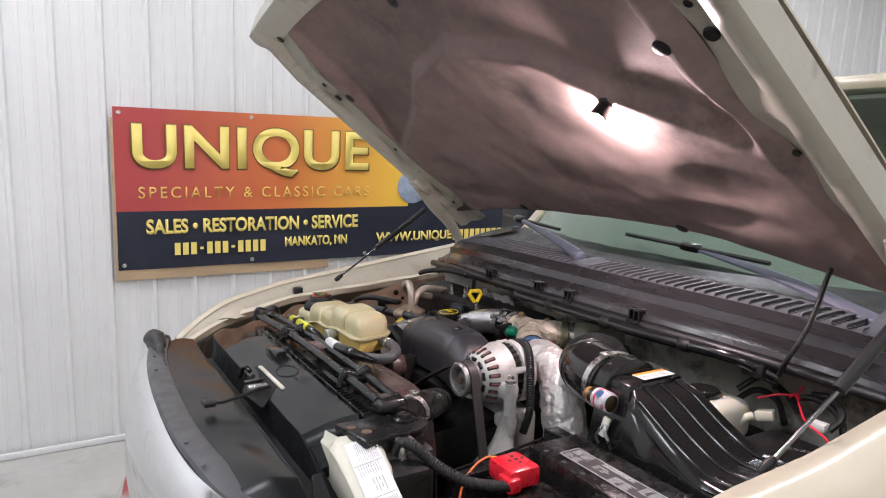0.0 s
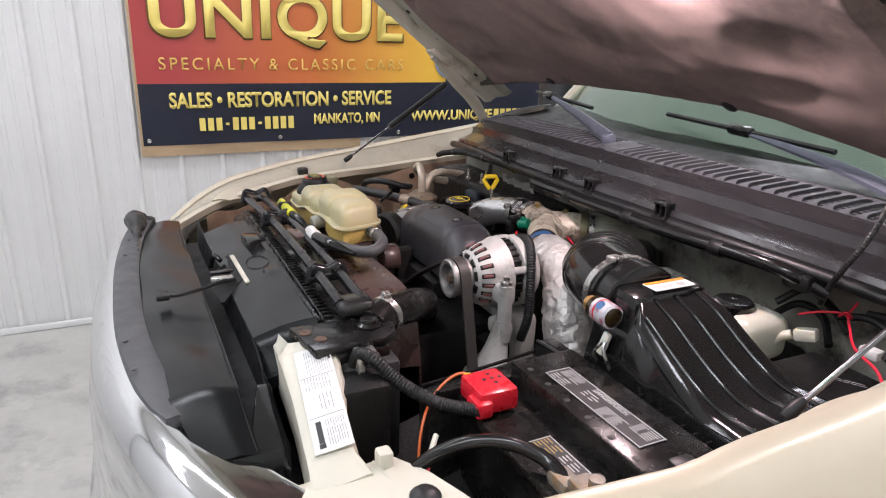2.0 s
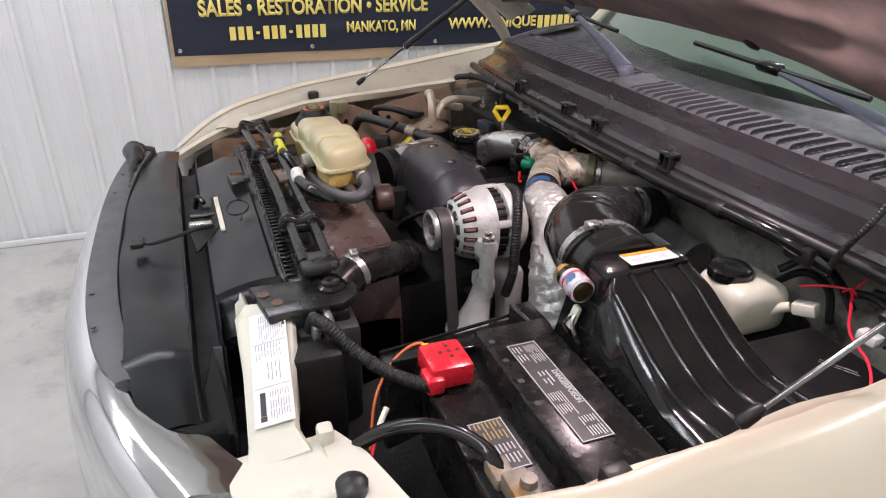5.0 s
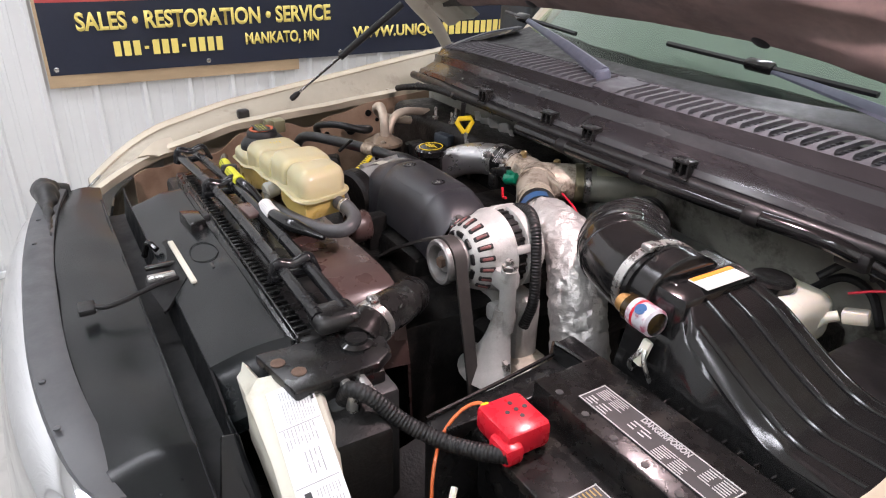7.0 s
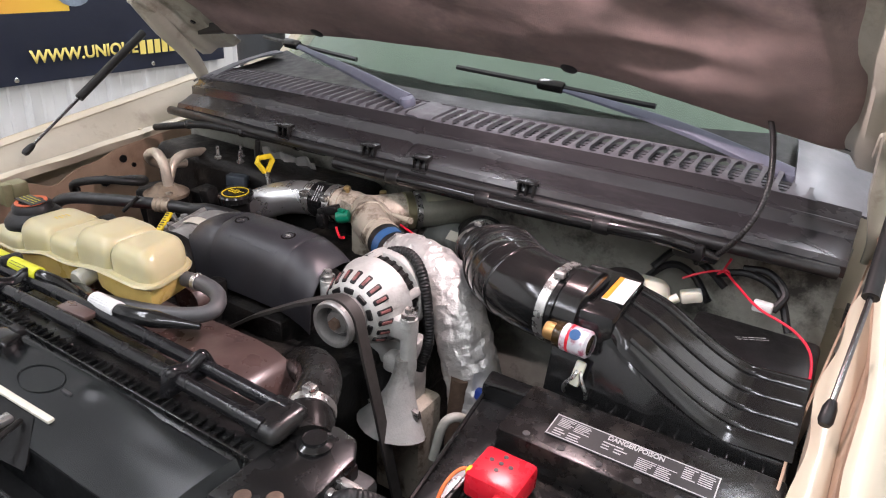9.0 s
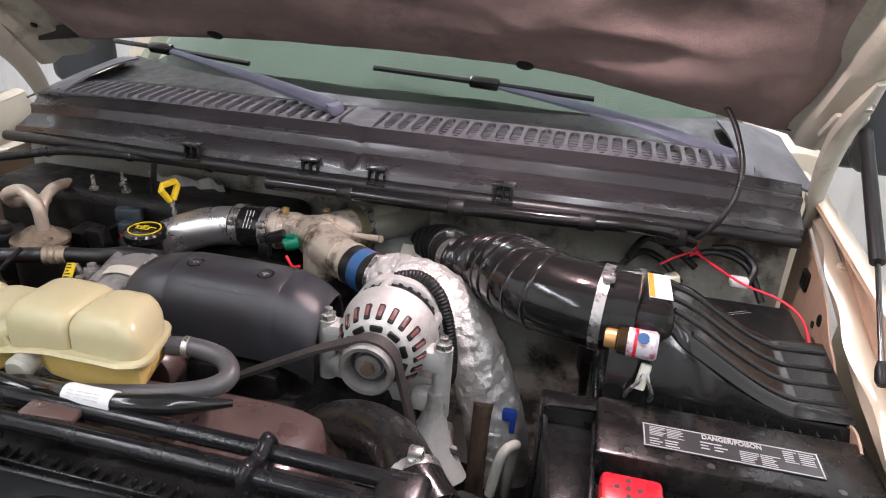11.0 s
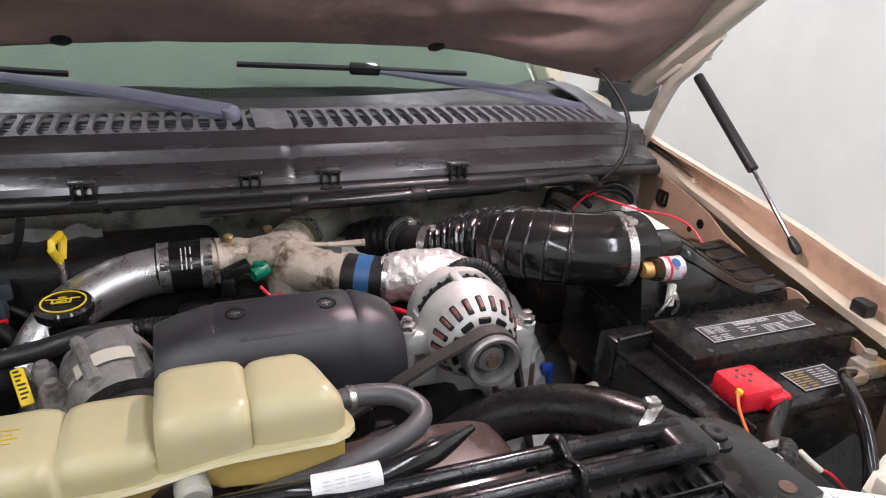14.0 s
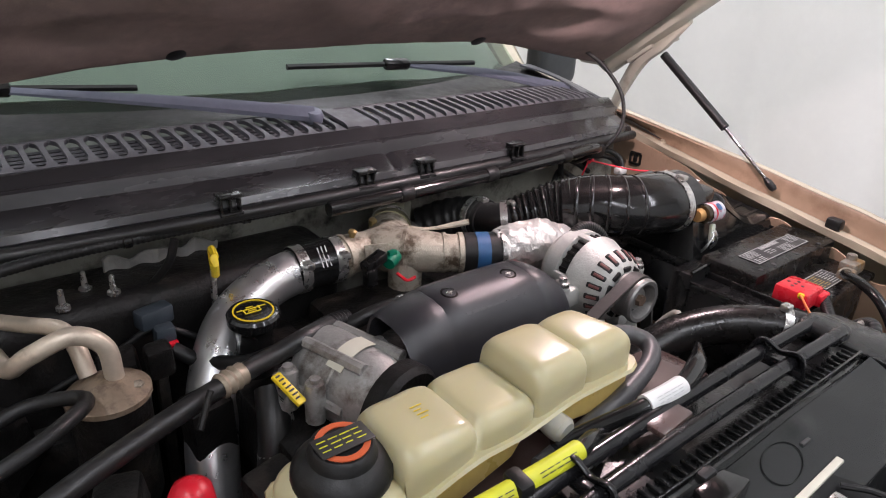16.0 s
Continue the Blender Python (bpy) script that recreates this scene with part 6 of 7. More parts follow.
# coolant expansion bottle with its four lobes
deg = thing("coolant_bottle", (-0.2, 0.42, 1.15), "yellowed translucent coolant bottle with four rounded lobes", "coolant bottle")
LOBES = ((-0.126, -0.036, 0.412, 0.504, 1.346), (-0.205, -0.126, 0.408, 0.507, 1.347), (-0.282, -0.205, 0.408, 0.505, 1.322), (-0.367, -0.282, 0.408, 0.507, 1.322), (-0.462, -0.367, 0.404, 0.506, 1.292))


def seam_z(x):
    """The moulded seam drops in a soft S towards the filler end."""
    return 1.299 - 0.014 * smooth((-0.14 - x) / 0.10) - 0.022 * smooth((-0.27 - x) / 0.12)


def slant_end(bm):
    """The bottle's hose end is cut back towards the engine."""
    for v in bm.verts:
        v.co.x -= 0.26 * max(0, v.co.y - 0.42) * smooth((v.co.x + 0.11) / 0.06)


def bottle_ring(x, y0, y1, z0, z1, r, k=7):
    out = []
    r = min(r, 0.48 * (y1 - y0), 0.48 * (z1 - z0))
    for cy, cz, a0 in ((y1 - r, z1 - r, 0), (y0 + r, z1 - r, 90), (y0 + 0.004, z0 + 0.004, 180), (y1 - 0.004, z0 + 0.004, 270)):
        rr = r if a0 < 180 else 0.004
        for i in range(k):
            a = math.radians(a0 + 90 * i / (k - 1))
            out.append(Vector((x, cy + rr * math.cos(a), cz + rr * math.sin(a))))
    return out


bm = B()
rings = []
for i, (x0, x1, y0, y1, z1) in enumerate(reversed(LOBES)):
    n_ = 16
    for k in range(n_ + 1):
        t = k / n_
        x = x0 + (x1 - x0) * t
        e = 1 - min(1, min(t, 1 - t) / 0.30)
        last = (i == 0 and t < 0.5) or (i == 4 and t > 0.5)
        soft = 1 - math.sqrt(max(0, 1 - e * e))
        dz, dy = (0.034 * soft, 0.022 * soft) if last else (0.008 * soft, 0.006 * soft)
        zs = seam_z(x)
        rings.append(bottle_ring(x, y0 + dy, y1 - dy, zs - 0.001, max(zs + 0.012, z1 - dz), 0.023))
loft(bm, rings)
slant_end(bm)
part("upper_half", bm, DEGAS, deg, "four soft rounded lobes", angle=80)
bm = B()
loft(bm, [[Vector((x, y, seam_z(x) + dz)) for y, dz in ((0.404 + e, -0.003), (0.401 + e, 0), (0.404 + e, 0.003), (0.509 - e, 0.003), (0.512 - e, 0), (0.509 - e, -0.003))] for x, e in [(-0.466, 0.02), (-0.462, 0.008)] + [(-0.452 + 0.012 * k, 0.0) for k in range(34)] + [(-0.040, 0.006), (-0.033, 0.014), (-0.029, 0.026)]])
slant_end(bm)
part("seam_flange", bm, DEGAS, deg)
bm = B()
loft(bm, [bottle_ring(x, 0.410 + d, 0.505 - d, seam_z(x) - h, seam_z(x), 0.003) for x, d, h in [(-0.036, 0.024, 0.02), (-0.042, 0.008, 0.036), (-0.08, 0.002, 0.040), (-0.12, 0.0, 0.040), (-0.155, 0.002, 0.036), (-0.18, 0.010, 0.022), (-0.205, 0.010, 0.020), (-0.23, 0.004, 0.034), (-0.30, 0.0, 0.045), (-0.36, 0.0, 0.05), (-0.42, 0.002, 0.05), (-0.455, 0.004, 0.045), (-0.462, 0.014, 0.03)]])
slant_end(bm)
part("lower_half", bm, mat("amber_translucent_plastic", (0.60, 0.44, 0.14), 0.3, var=0.12, scale=9, sss=0.3), deg, "amber lower half", angle=60)
bm = B()
lathe(bm, [(0.013, -0.01), (0.015, 0.0), (0.0155, 0.016), (0.012, 0.020), (0.002, 0.020)], (-0.180, 0.408, 1.279), (0.10, -1, -0.1), 18)
part("nozzle", bm, mat("grey_translucent_plastic", (0.42, 0.41, 0.35), 0.35, var=0.08, scale=12, sss=0.3), deg, "pale moulded nozzle")
bm = B()
lathe(bm, [(0.030, -0.02), (0.034, -0.018), (0.045, -0.004), (0.047, 0.002), (0.046, 0.010), (0.038, 0.020), (0.032, 0.024), (0.0305, 0.033), (0.027, 0.0365), (0.001, 0.037)], (-0.406, 0.458, 1.292), (0, -0.05, 1), 28)
cp = part("cap", bm, MATTE, deg, "black ribbed pressure cap")
bm = B()
lathe(bm, [(0.0190, 0.0), (0.0190, 0.0012), (0.0250, 0.0012), (0.0250, 0.0)], (-0.406, 0.4561, 1.329), (0, -0.05, 1), 28, caps=False)
part("cap_print", bm, REDINK, cp, "orange warning print")
bm = B()
box(bm, (-0.406, 0.456, 1.3315), (0.053, 0.027, 0.0012), 0.0004)
part("cap_bar", bm, INK, cp)
bars("cap_print_bars", frame_of((-0.406, 0.456, 1.3323), (1, 0, 0), (0, 1, 0.05)), 0.046, 0.018, 3, LIME, cp, 0.32, 61, 0.0004, 4)
bars("chalk_mark", frame_of((-0.318, 0.458, 1.3228), (1, 0, 0), (0, 1, 0)), 0.014, 0.024, 4, YELLOW, deg, 0.35, 62, 0.0004, 1)

# air-conditioning compressor
GREYCAST = mat("dull_grey_compressor_casting", (0.36, 0.355, 0.34), 0.42, 0.5, var=0.2, scale=22, bump=0.25, bscale=250, dirt=(0.12, 0.10, 0.085), dirt_amt=0.35, dscale=14)
com = thing("compressor", (-0.27, 0.69, 1.1), "grey cast compressor with a cream label", "compressor")
bm = B()
lathe(bm, [(0.02, 0.0), (0.05, 0.004), (0.056, 0.02), (0.056, 0.06), (0.058, 0.062), (0.058, 0.11), (0.054, 0.13), (0.03, 0.14)], (-0.248, 0.612, 1.204), (-0.25, 1, 0.02), 28)
part("body", bm, GREYCAST, com)
for a in range(0, 360, 60):
    r_ = math.radians(a)
    bm = B()
    tube(bm, [(-0.248 + 0.057 * math.cos(r_), 0.627, 1.205 + 0.057 * math.sin(r_)), (-0.263 + 0.057 * math.cos(r_), 0.677, 1.205 + 0.057 * math.sin(r_)), (-0.281 + 0.057 * math.cos(r_), 0.737, 1.205 + 0.057 * math.sin(r_))], 0.009, 8, 2)
    part("through_bolt", bm, GREYCAST, com)
bm = B()
ca_ = Vector((-0.25, 1, 0.02)).normalized()
sheet(bm, 3, 10, lambda u, v: Vector((-0.248, 0.612, 1.204)) + ca_ * (0.046 + 0.026 * u) + Matrix.Rotation(-0.75 + 1.3 * v, 3, ca_) @ Vector((0, 0, 0.0592)), 0.001)
part("label", bm, IVORY, com, "cream label")
bm = B()
lathe(bm, [(0.02, -0.035), (0.055, -0.034), (0.062, -0.026), (0.062, -0.004), (0.03, 0.0)], (-0.248, 0.612, 1.204), (-0.25, 1, 0.02), 28)
part("clutch", bm, DARKBAY, com, "black clutch pulley")

for dx, dy in ((-0.069, 0.005), (-0.084, 0.048), (0.020, 0.065), (0.046, 0.038), (0.042, -0.017)):
    bm = B()
    lathe(bm, [(0.013, -0.05), (0.014, 0.0), (0.012, 0.006), (0.007, 0.007), (0.007, 0.013), (0.002, 0.014)], (-0.258 + dx, 0.655 + dy, 1.232), (0, 0, 1), 12)
    part("mount_lug", bm, GREYCAST, com, "cast mounting lug with a bolt")

# oil filler and dipstick
oil = thing("oil_filler", (-0.332, 0.827, 1.15), "black oil filler with a yellow printed cap", "oil filler")
bm = B()
lathe(bm, [(0.026, -0.12), (0.026, -0.02), (0.030, -0.008), (0.036, -0.004), (0.037, 0.008), (0.034, 0.012), (0.001, 0.0125)], (-0.332, 0.827, 1.248), (0, -0.05, 1), 26)
oc = part("cap", bm, GLOSS, oil)
bm = B()
lathe(bm, [(0.0262, 0.0125), (0.0262, 0.0136), (0.0284, 0.0136), (0.0284, 0.0125)], (-0.332, 0.827, 1.248), (0, -0.05, 1), 26, caps=False)
for cx, cy, w_, h_ in ((-0.334, 0.820, 0.022, 0.002), (-0.334, 0.830, 0.022, 0.002), (-0.345, 0.825, 0.002, 0.011), (-0.323, 0.827, 0.002, 0.012), (-0.334, 0.835, 0.010, 0.002), (-0.317, 0.831, 0.010, 0.002), (-0.350, 0.831, 0.008, 0.002), (-0.334, 0.825, 0.012, 0.0015)):
    box(bm, (cx, cy, 1.2626), (w_, h_, 0.001), 0)
part("print", bm, YELLOW, oc, "yellow oil symbol ring")
dip = thing("dipstick", (-0.344, 0.924, 1.15), "yellow dipstick handle on a thin tube", "dipstick")
bm = B()
tube(bm, [(-0.346, 0.924, 1.278), (-0.351, 0.908, 1.303), (-0.349, 0.912, 1.312), (-0.343, 0.940, 1.312), (-0.341, 0.945, 1.303), (-0.344, 0.931, 1.278)], 0.0062, 8, smooth_line=False)
part("handle", bm, YELLOW, dip)
bm = B()
tube(bm, [(-0.347, 0.93, 1.283), (-0.345, 0.94, 1.2), (-0.33, 0.95, 1.0)], 0.005, 8)
part("tube", bm, STEEL, dip)

# upper radiator hose
rh = thing("radiator_hose", (0.2, 0.43, 1.1), "fat glossy black radiator hose", "hose")
bm = B()
tube(bm, [(0.318, 0.352, 1.246), (0.285, 0.388, 1.252), (0.245, 0.448, 1.240), (0.19, 0.495, 1.214), (0.13, 0.520, 1.175), (0.07, 0.535, 1.11), (0.05, 0.545, 1.03)], 0.029, 20)
part("rubber", bm, mat("oily_black_hose_rubber", (0.012, 0.011, 0.0105), 0.26, var=0.3, scale=18, bump=0.05, spec=0.36), rh)
bm = B()
lathe(bm, [(0.029, -0.006), (0.031, -0.006), (0.031, 0.006), (0.029, 0.006)], (0.287, 0.386, 1.251), (-0.55, 0.8, 0.1), 24, caps=False)
box(bm, (0.287, 0.388, 1.284), (0.016, 0.014, 0.012), 0.003)
part("clamp", bm, STEEL, rh)
# fan shroud and twin rods across the radiator
bm = B()
def shroud_z(x):
    """Top of the shroud: nearly level, then an arch falling at its end."""
    line = ((-0.4, 1.222), (-0.1, 1.226), (0.0, 1.230), (0.08, 1.231), (0.12, 1.228), (0.145, 1.219), (0.162, 1.202), (0.176, 1.17), (0.188, 1.12), (0.2, 1.06))
    for (x0, z0), (x1, z1) in zip(line, line[1:]):
        if x <= x1:
            return z0 + (z1 - z0) * (x - x0) / (x1 - x0)
    return 1.06


fsh = thing("fan_shroud", (-0.05, 0.36, 0.9), "brownish dusty fan shroud", "fan shroud")
sheet(bm, 60, 10, lambda u, v: (-0.36 + 0.552 * u, 0.368 + 0.125 * v, shroud_z(-0.36 + 0.552 * u) - 0.012 * (1 - v) ** 2 - 0.010 * v * v), 0.004)
part("hood", bm, BRONZE, fsh, "brown curved shroud top", angle=60)
bm = B()
sheet(bm, 30, 6, lambda u, v: (-0.36 + 0.552 * u, 0.493 + 0.006 * v, shroud_z(-0.36 + 0.552 * u) - 0.010 - 0.14 * v), 0.004)
part("lip", bm, BRONZE, fsh)
bm = B()
box(bm, (-0.02, 0.345, 1.02), (0.78, 0.03, 0.34), 0.01)
part("panel", bm, DARKBAY, fsh)
RODS = mat("satin_black_rod", (0.010, 0.010, 0.011), 0.20, var=0.2, scale=16, bump=0.05, spec=0.34)
rods = thing("crossbar_lines", (-0.05, 0.33, 1.2), "pair of black lines clipped along the radiator top", "lines")
for y, z in ((0.313, 1.284), (0.349, 1.283)):
    bm = B()
    tube(bm, [(-0.46, y - 0.02, z - 0.005), (-0.2, y - 0.004, z), (0.1, y, z), (0.29, y, z - 0.003)], 0.0092, 10, 6)
    part("line", bm, RODS, rods)
for x in (-0.44, -0.22, 0.15):
    bm = B()
    yc = 0.331 - 0.03 * max(0, -x)
    tube(bm, [(x, yc - 0.034, 1.268), (x, yc - 0.026, 1.296), (x, yc - 0.002, 1.291), (x, yc + 0.022, 1.297), (x, yc + 0.036, 1.268)], 0.0075, 8, flat=0.5)
    box(bm, (x, yc, 1.274), (0.014, 0.07, 0.012), 0.003)
    part("line_clip", bm, RODS, rods, "black saddle clip")
bm = B()
box(bm, (0.287, 0.334, 1.276), (0.05, 0.060, 0.024), 0.010, seg=3)
part("end_block", bm, BLACK, rods)
bm = B()
box(bm, (-0.06, 0.318, 1.240), (0.72, 0.085, 0.034), 0.006)
part("top_tank", bm, BLACK, rods, "black radiator top tank")
for k in range(46):
    bm = B()
    box(bm, (-0.37 + 0.0145 * k, 0.2935, 1.2605), (0.0035, 0.020, 0.005), 0.001)
    part("grid_bar", bm, BLACK, rods)

part("grid_rail", box(B(), (-0.044, 0.2835, 1.2615), (0.68, 0.004, 0.008), 0.0015), BLACK, rods)

# accumulator, lines and hoses on the passenger side
acc = thing("refrigerant_lines", (-0.53, 0.8, 1.1), "pale aluminium refrigerant lines and canister", "pipes")
bm = B()
lathe(bm, [(0.046, 0.0), (0.049, 0.002), (0.049, 0.009), (0.043, 0.013), (0.034, 0.016), (0.022, 0.026), (0.002, 0.028)], (-0.53, 0.80, 1.215), (0, 0, 1), 28)
can = part("canister_lid", bm, mat("brown_stained_lid", (0.27, 0.205, 0.145), 0.45, 0.4, var=0.25, scale=20, bump=0.2, dirt=(0.10, 0.07, 0.05), dirt_amt=0.35, dscale=24), acc, "stained domed aluminium lid")
bm = B()
lathe(bm, [(0.042, -0.16), (0.046, -0.15), (0.046, 0.0)], (-0.53, 0.80, 1.215), (0, 0, 1), 24)
part("canister", bm, DARKBAY, acc, "black canister body")
bm = B()
lathe(bm, [(0.008, 0), (0.008, 0.010), (0.004, 0.012), (0.001, 0.012)], (-0.500, 0.785, 1.222), (0, 0, 1), 6)
part("lid_bolt", bm, CASTDIRT, can)
IVP = mat("oxidised_aluminium_line", (0.58, 0.50, 0.40), 0.45, 0.5, var=0.15, scale=20, dirt=(0.3, 0.24, 0.18), dirt_amt=0.3)
for pts, r in (([(-0.52, 0.80, 1.24), (-0.525, 0.80, 1.285), (-0.555, 0.805, 1.307), (-0.60, 0.815, 1.29), (-0.62, 0.85, 1.26), (-0.63, 0.93, 1.24)], 0.0112),
               ([(-0.545, 0.82, 1.24), (-0.55, 0.84, 1.275), (-0.56, 0.87, 1.285), (-0.59, 0.92, 1.275), (-0.62, 0.98, 1.26)], 0.0104)):
    bm = B()
    tube(bm, pts, r, 14)
    part("line", bm, IVP, acc)

# ------------------------------------------------- smaller things in the bay
# heater box at the passenger side
hv = thing("heater_box", (-0.5, 1.02, 1.0), "black moulded heater box on the bulkhead", "heater box")
bm = B()
box(bm, (-0.45, 1.015, 1.035), (0.66, 0.14, 0.46), 0.03, seg=4)
box(bm, (-0.40, 0.99, 0.98), (0.2, 0.08, 0.22), 0.02)
box(bm, (-0.56, 0.96, 1.0), (0.16, 0.12, 0.2), 0.03)
part("box", bm, DARKBAY, hv)
for x, y in ((-0.505, 1.0), (-0.475, 0.97), (-0.541, 0.96)):
    bm = B()
    lathe(bm, [(0.009, 0), (0.009, 0.006), (0.0045, 0.008), (0.0035, 0.03), (0.001, 0.032)], (x, y, 1.262), (0, 0, 1), 8)
    part("stud", bm, STEEL, hv, "pale steel stud")
bm = B()
sheet(bm, 20, 10, lambda u, v: (-0.47 + 0.17 * u, 1.055 - 0.02 * v + 0.006 * math.sin(u * 25), 1.215 + 0.07 * v + 0.005 * math.sin(u * 17 + v * 7)), 0.003)
solo("heat_blanket", bm, FOIL, "crumpled silver heat blanket by the bulkhead", "heat shield")


def wire(name, pts, r, material, label, cat="cable", wave=0.0, pitch=0.006, seg=10, group="", n=8):
    return solo(name, tube(B(), pts, r, seg, n, wave=wave, pitch=pitch), material, label, cat, group)


# hoses on the passenger side
def clamped(label, pts, r, material, bands, wave=0.0, pitch=0.006):
    """A hose with steel band clamps, each band given by its place and direction."""
    t = thing("rubber_hose", pts[0], label, "hose")
    part("tube", tube(B(), pts, r, 16, wave=wave, pitch=pitch), material, t)
    for p, d in bands:
        part("clamp", lathe(B(), [(r - 0.0005, -0.005), (r + 0.0016, -0.0045), (r + 0.0016, 0.0045), (r - 0.0005, 0.005)], p, d, 18, caps=False), STEEL, t, "steel band clamp")
    return t


rhose = clamped("thick grey-black rubber hose near the compressor", [(-0.70, 0.62, 1.18), (-0.63, 0.628, 1.232), (-0.52, 0.67, 1.243), (-0.413, 0.708, 1.247), (-0.35, 0.728, 1.247), (-0.30, 0.735, 1.255), (-0.25, 0.76, 1.245)], 0.0125, RUBBER, [])
bm = B()
lathe(bm, [(0.0135, -0.018), (0.0165, -0.014), (0.014, -0.009), (0.0165, -0.004), (0.014, 0.001), (0.0165, 0.006), (0.014, 0.011), (0.015, 0.018)], (-0.413, 0.708, 1.247), (1, 0.35, 0.02), 18)
part("ferrule", bm, mat("tan_crimp_ferrule", (0.34, 0.28, 0.21), 0.5, 0.5, var=0.2), rhose, "tan crimped ferrule")
clamped("black hose beside the aluminium pipe", [(-0.36, 0.60, 0.95), (-0.385, 0.66, 1.05), (-0.365, 0.70, 1.15), (-0.35, 0.74, 1.19)], 0.022, RUBBER, [((-0.370, 0.69, 1.125), (0.1, 0.4, 0.9))])
clamped("corrugated black hose behind the engine cover", [(-0.20, 0.80, 1.22), (-0.25, 0.785, 1.225), (-0.30, 0.77, 1.21), (-0.34, 0.72, 1.18)], 0.014, MATTE, [], 0.06)
clamped("black hose behind the engine cover", [(-0.10, 0.77, 1.235), (-0.17, 0.775, 1.23), (-0.22, 0.80, 1.20), (-0.24, 0.86, 1.15)], 0.012, RUBBER, [((-0.12, 0.771, 1.234), (1, -0.05, 0.05))])
lm1 = thing("firewall_loom", (-0.5, 0.95, 1.3), "corrugated black wiring loom under the cowl", "loom")
part("conduit", tube(B(), [(-0.80, 0.98, 1.29), (-0.70, 0.955, 1.315), (-0.595, 0.965, 1.334), (-0.45, 0.962, 1.342), (-0.2, 0.960, 1.344)], 0.0085, 10, 8, wave=0.06, pitch=0.007), MATTE, lm1)
for x, y, z in ((-0.64, 0.962, 1.328), (-0.45, 0.962, 1.342), (-0.28, 0.961, 1.343)):
    part("loom_tie", lathe(B(), [(0.0095, -0.006), (0.0108, -0.005), (0.0108, 0.005), (0.0095, 0.006)], (x, y, z), (1, 0, 0.05), 14, caps=False), BLACK, lm1, "black tie round the loom")
lm2 = thing("firewall_loom", (0.1, 0.94, 1.3), "taped black wiring loom under the cowl", "loom")
part("taped_run", tube(B(), [(-0.15, 0.938, 1.337), (0.1, 0.938, 1.338), (0.35, 0.945, 1.340), (0.52, 0.965, 1.340), (0.60, 1.0, 1.315)], 0.013, 10, 8), GLOSS, lm2)
for x, y, z in ((0.0, 0.938, 1.3375), (0.2, 0.940, 1.339), (0.42, 0.951, 1.340)):
    part("tape_wrap", lathe(B(), [(0.0135, -0.014), (0.0148, -0.012), (0.0148, 0.012), (0.0135, 0.014)], (x, y, z), (1, 0.04, 0), 14, caps=False), MATTE, lm2, "dull tape wrap")
bm = B()
box(bm, (0.56, 0.985, 1.325), (0.05, 0.03, 0.03), 0.008)
solo("loom_connector", bm, MATTE, "black loom connector under the cowl", "connector")
wire("vacuum_line", [(-0.45, 1.02, 1.21), (-0.42, 0.98, 1.26), (-0.40, 0.955, 1.30), (-0.39, 0.95, 1.335)], 0.006, MATTE, "thin black line rising to the loom", "line")
wire("vacuum_line", [(-0.60, 0.95, 1.14), (-0.50, 0.93, 1.19), (-0.44, 0.92, 1.22), (-0.38, 0.91, 1.19)], 0.005, MATTE, "thin black line on the passenger side", "line")
cn = thing("sensor_connector", (-0.438, 0.925, 1.22), "dark connector with a red lock tab", "connector")
bm = B()
box(bm, (-0.438, 0.925, 1.238), (0.05, 0.026, 0.028), 0.005, m=pose(0, 0, 0, 0, 0, 15).to_3x3())
box(bm, (-0.432, 0.905, 1.215), (0.028, 0.024, 0.03), 0.005)
part("body", bm, mat("dark_blue_grey_plastic", (0.03, 0.04, 0.05), 0.45, var=0.1), cn)
bm = B()
box(bm, (-0.428, 0.893, 1.203), (0.02, 0.014, 0.012), 0.003)
part("lock_tab", bm, RED, cn, "red lock tab")
wire("loom_branch", [(-0.428, 0.885, 1.20), (-0.40, 0.86, 1.185), (-0.36, 0.80, 1.20), (-0.33, 0.765, 1.225), (-0.31, 0.74, 1.24)], 0.011, MATTE, "black taped loom branch", "loom")
bm = B()
lathe(bm, [(0.02, -0.10), (0.030, -0.09), (0.029, -0.03), (0.021, 0.0), (0.010, 0.008), (0.001, 0.009)], (-0.499, 0.607, 1.205), (0.1, -0.1, 1), 18)
solo("battery_boot", bm, RED, "red rubber battery boot on the passenger side", "cap")
# second battery under it
bt = thing("second_battery", (-0.60, 0.45, 1.05), "black battery half hidden at the passenger side", "battery")
bm = B()
box(bm, (-0.60, 0.50, 1.06), (0.20, 0.30, 0.16), 0.008)
part("case", bm, BLACK, bt)
bm = B()
box(bm, (-0.60, 0.50, 1.145), (0.202, 0.302, 0.014), 0.004)
part("lid", bm, BATT, bt)
bm = B()
lathe(bm, [(0.014, -0.12), (0.017, -0.1), (0.017, 0.0), (0.013, 0.003)], (-0.50, 0.61, 1.11), (0, 0, 1), 12)
part("terminal_post", bm, STEEL, bt)
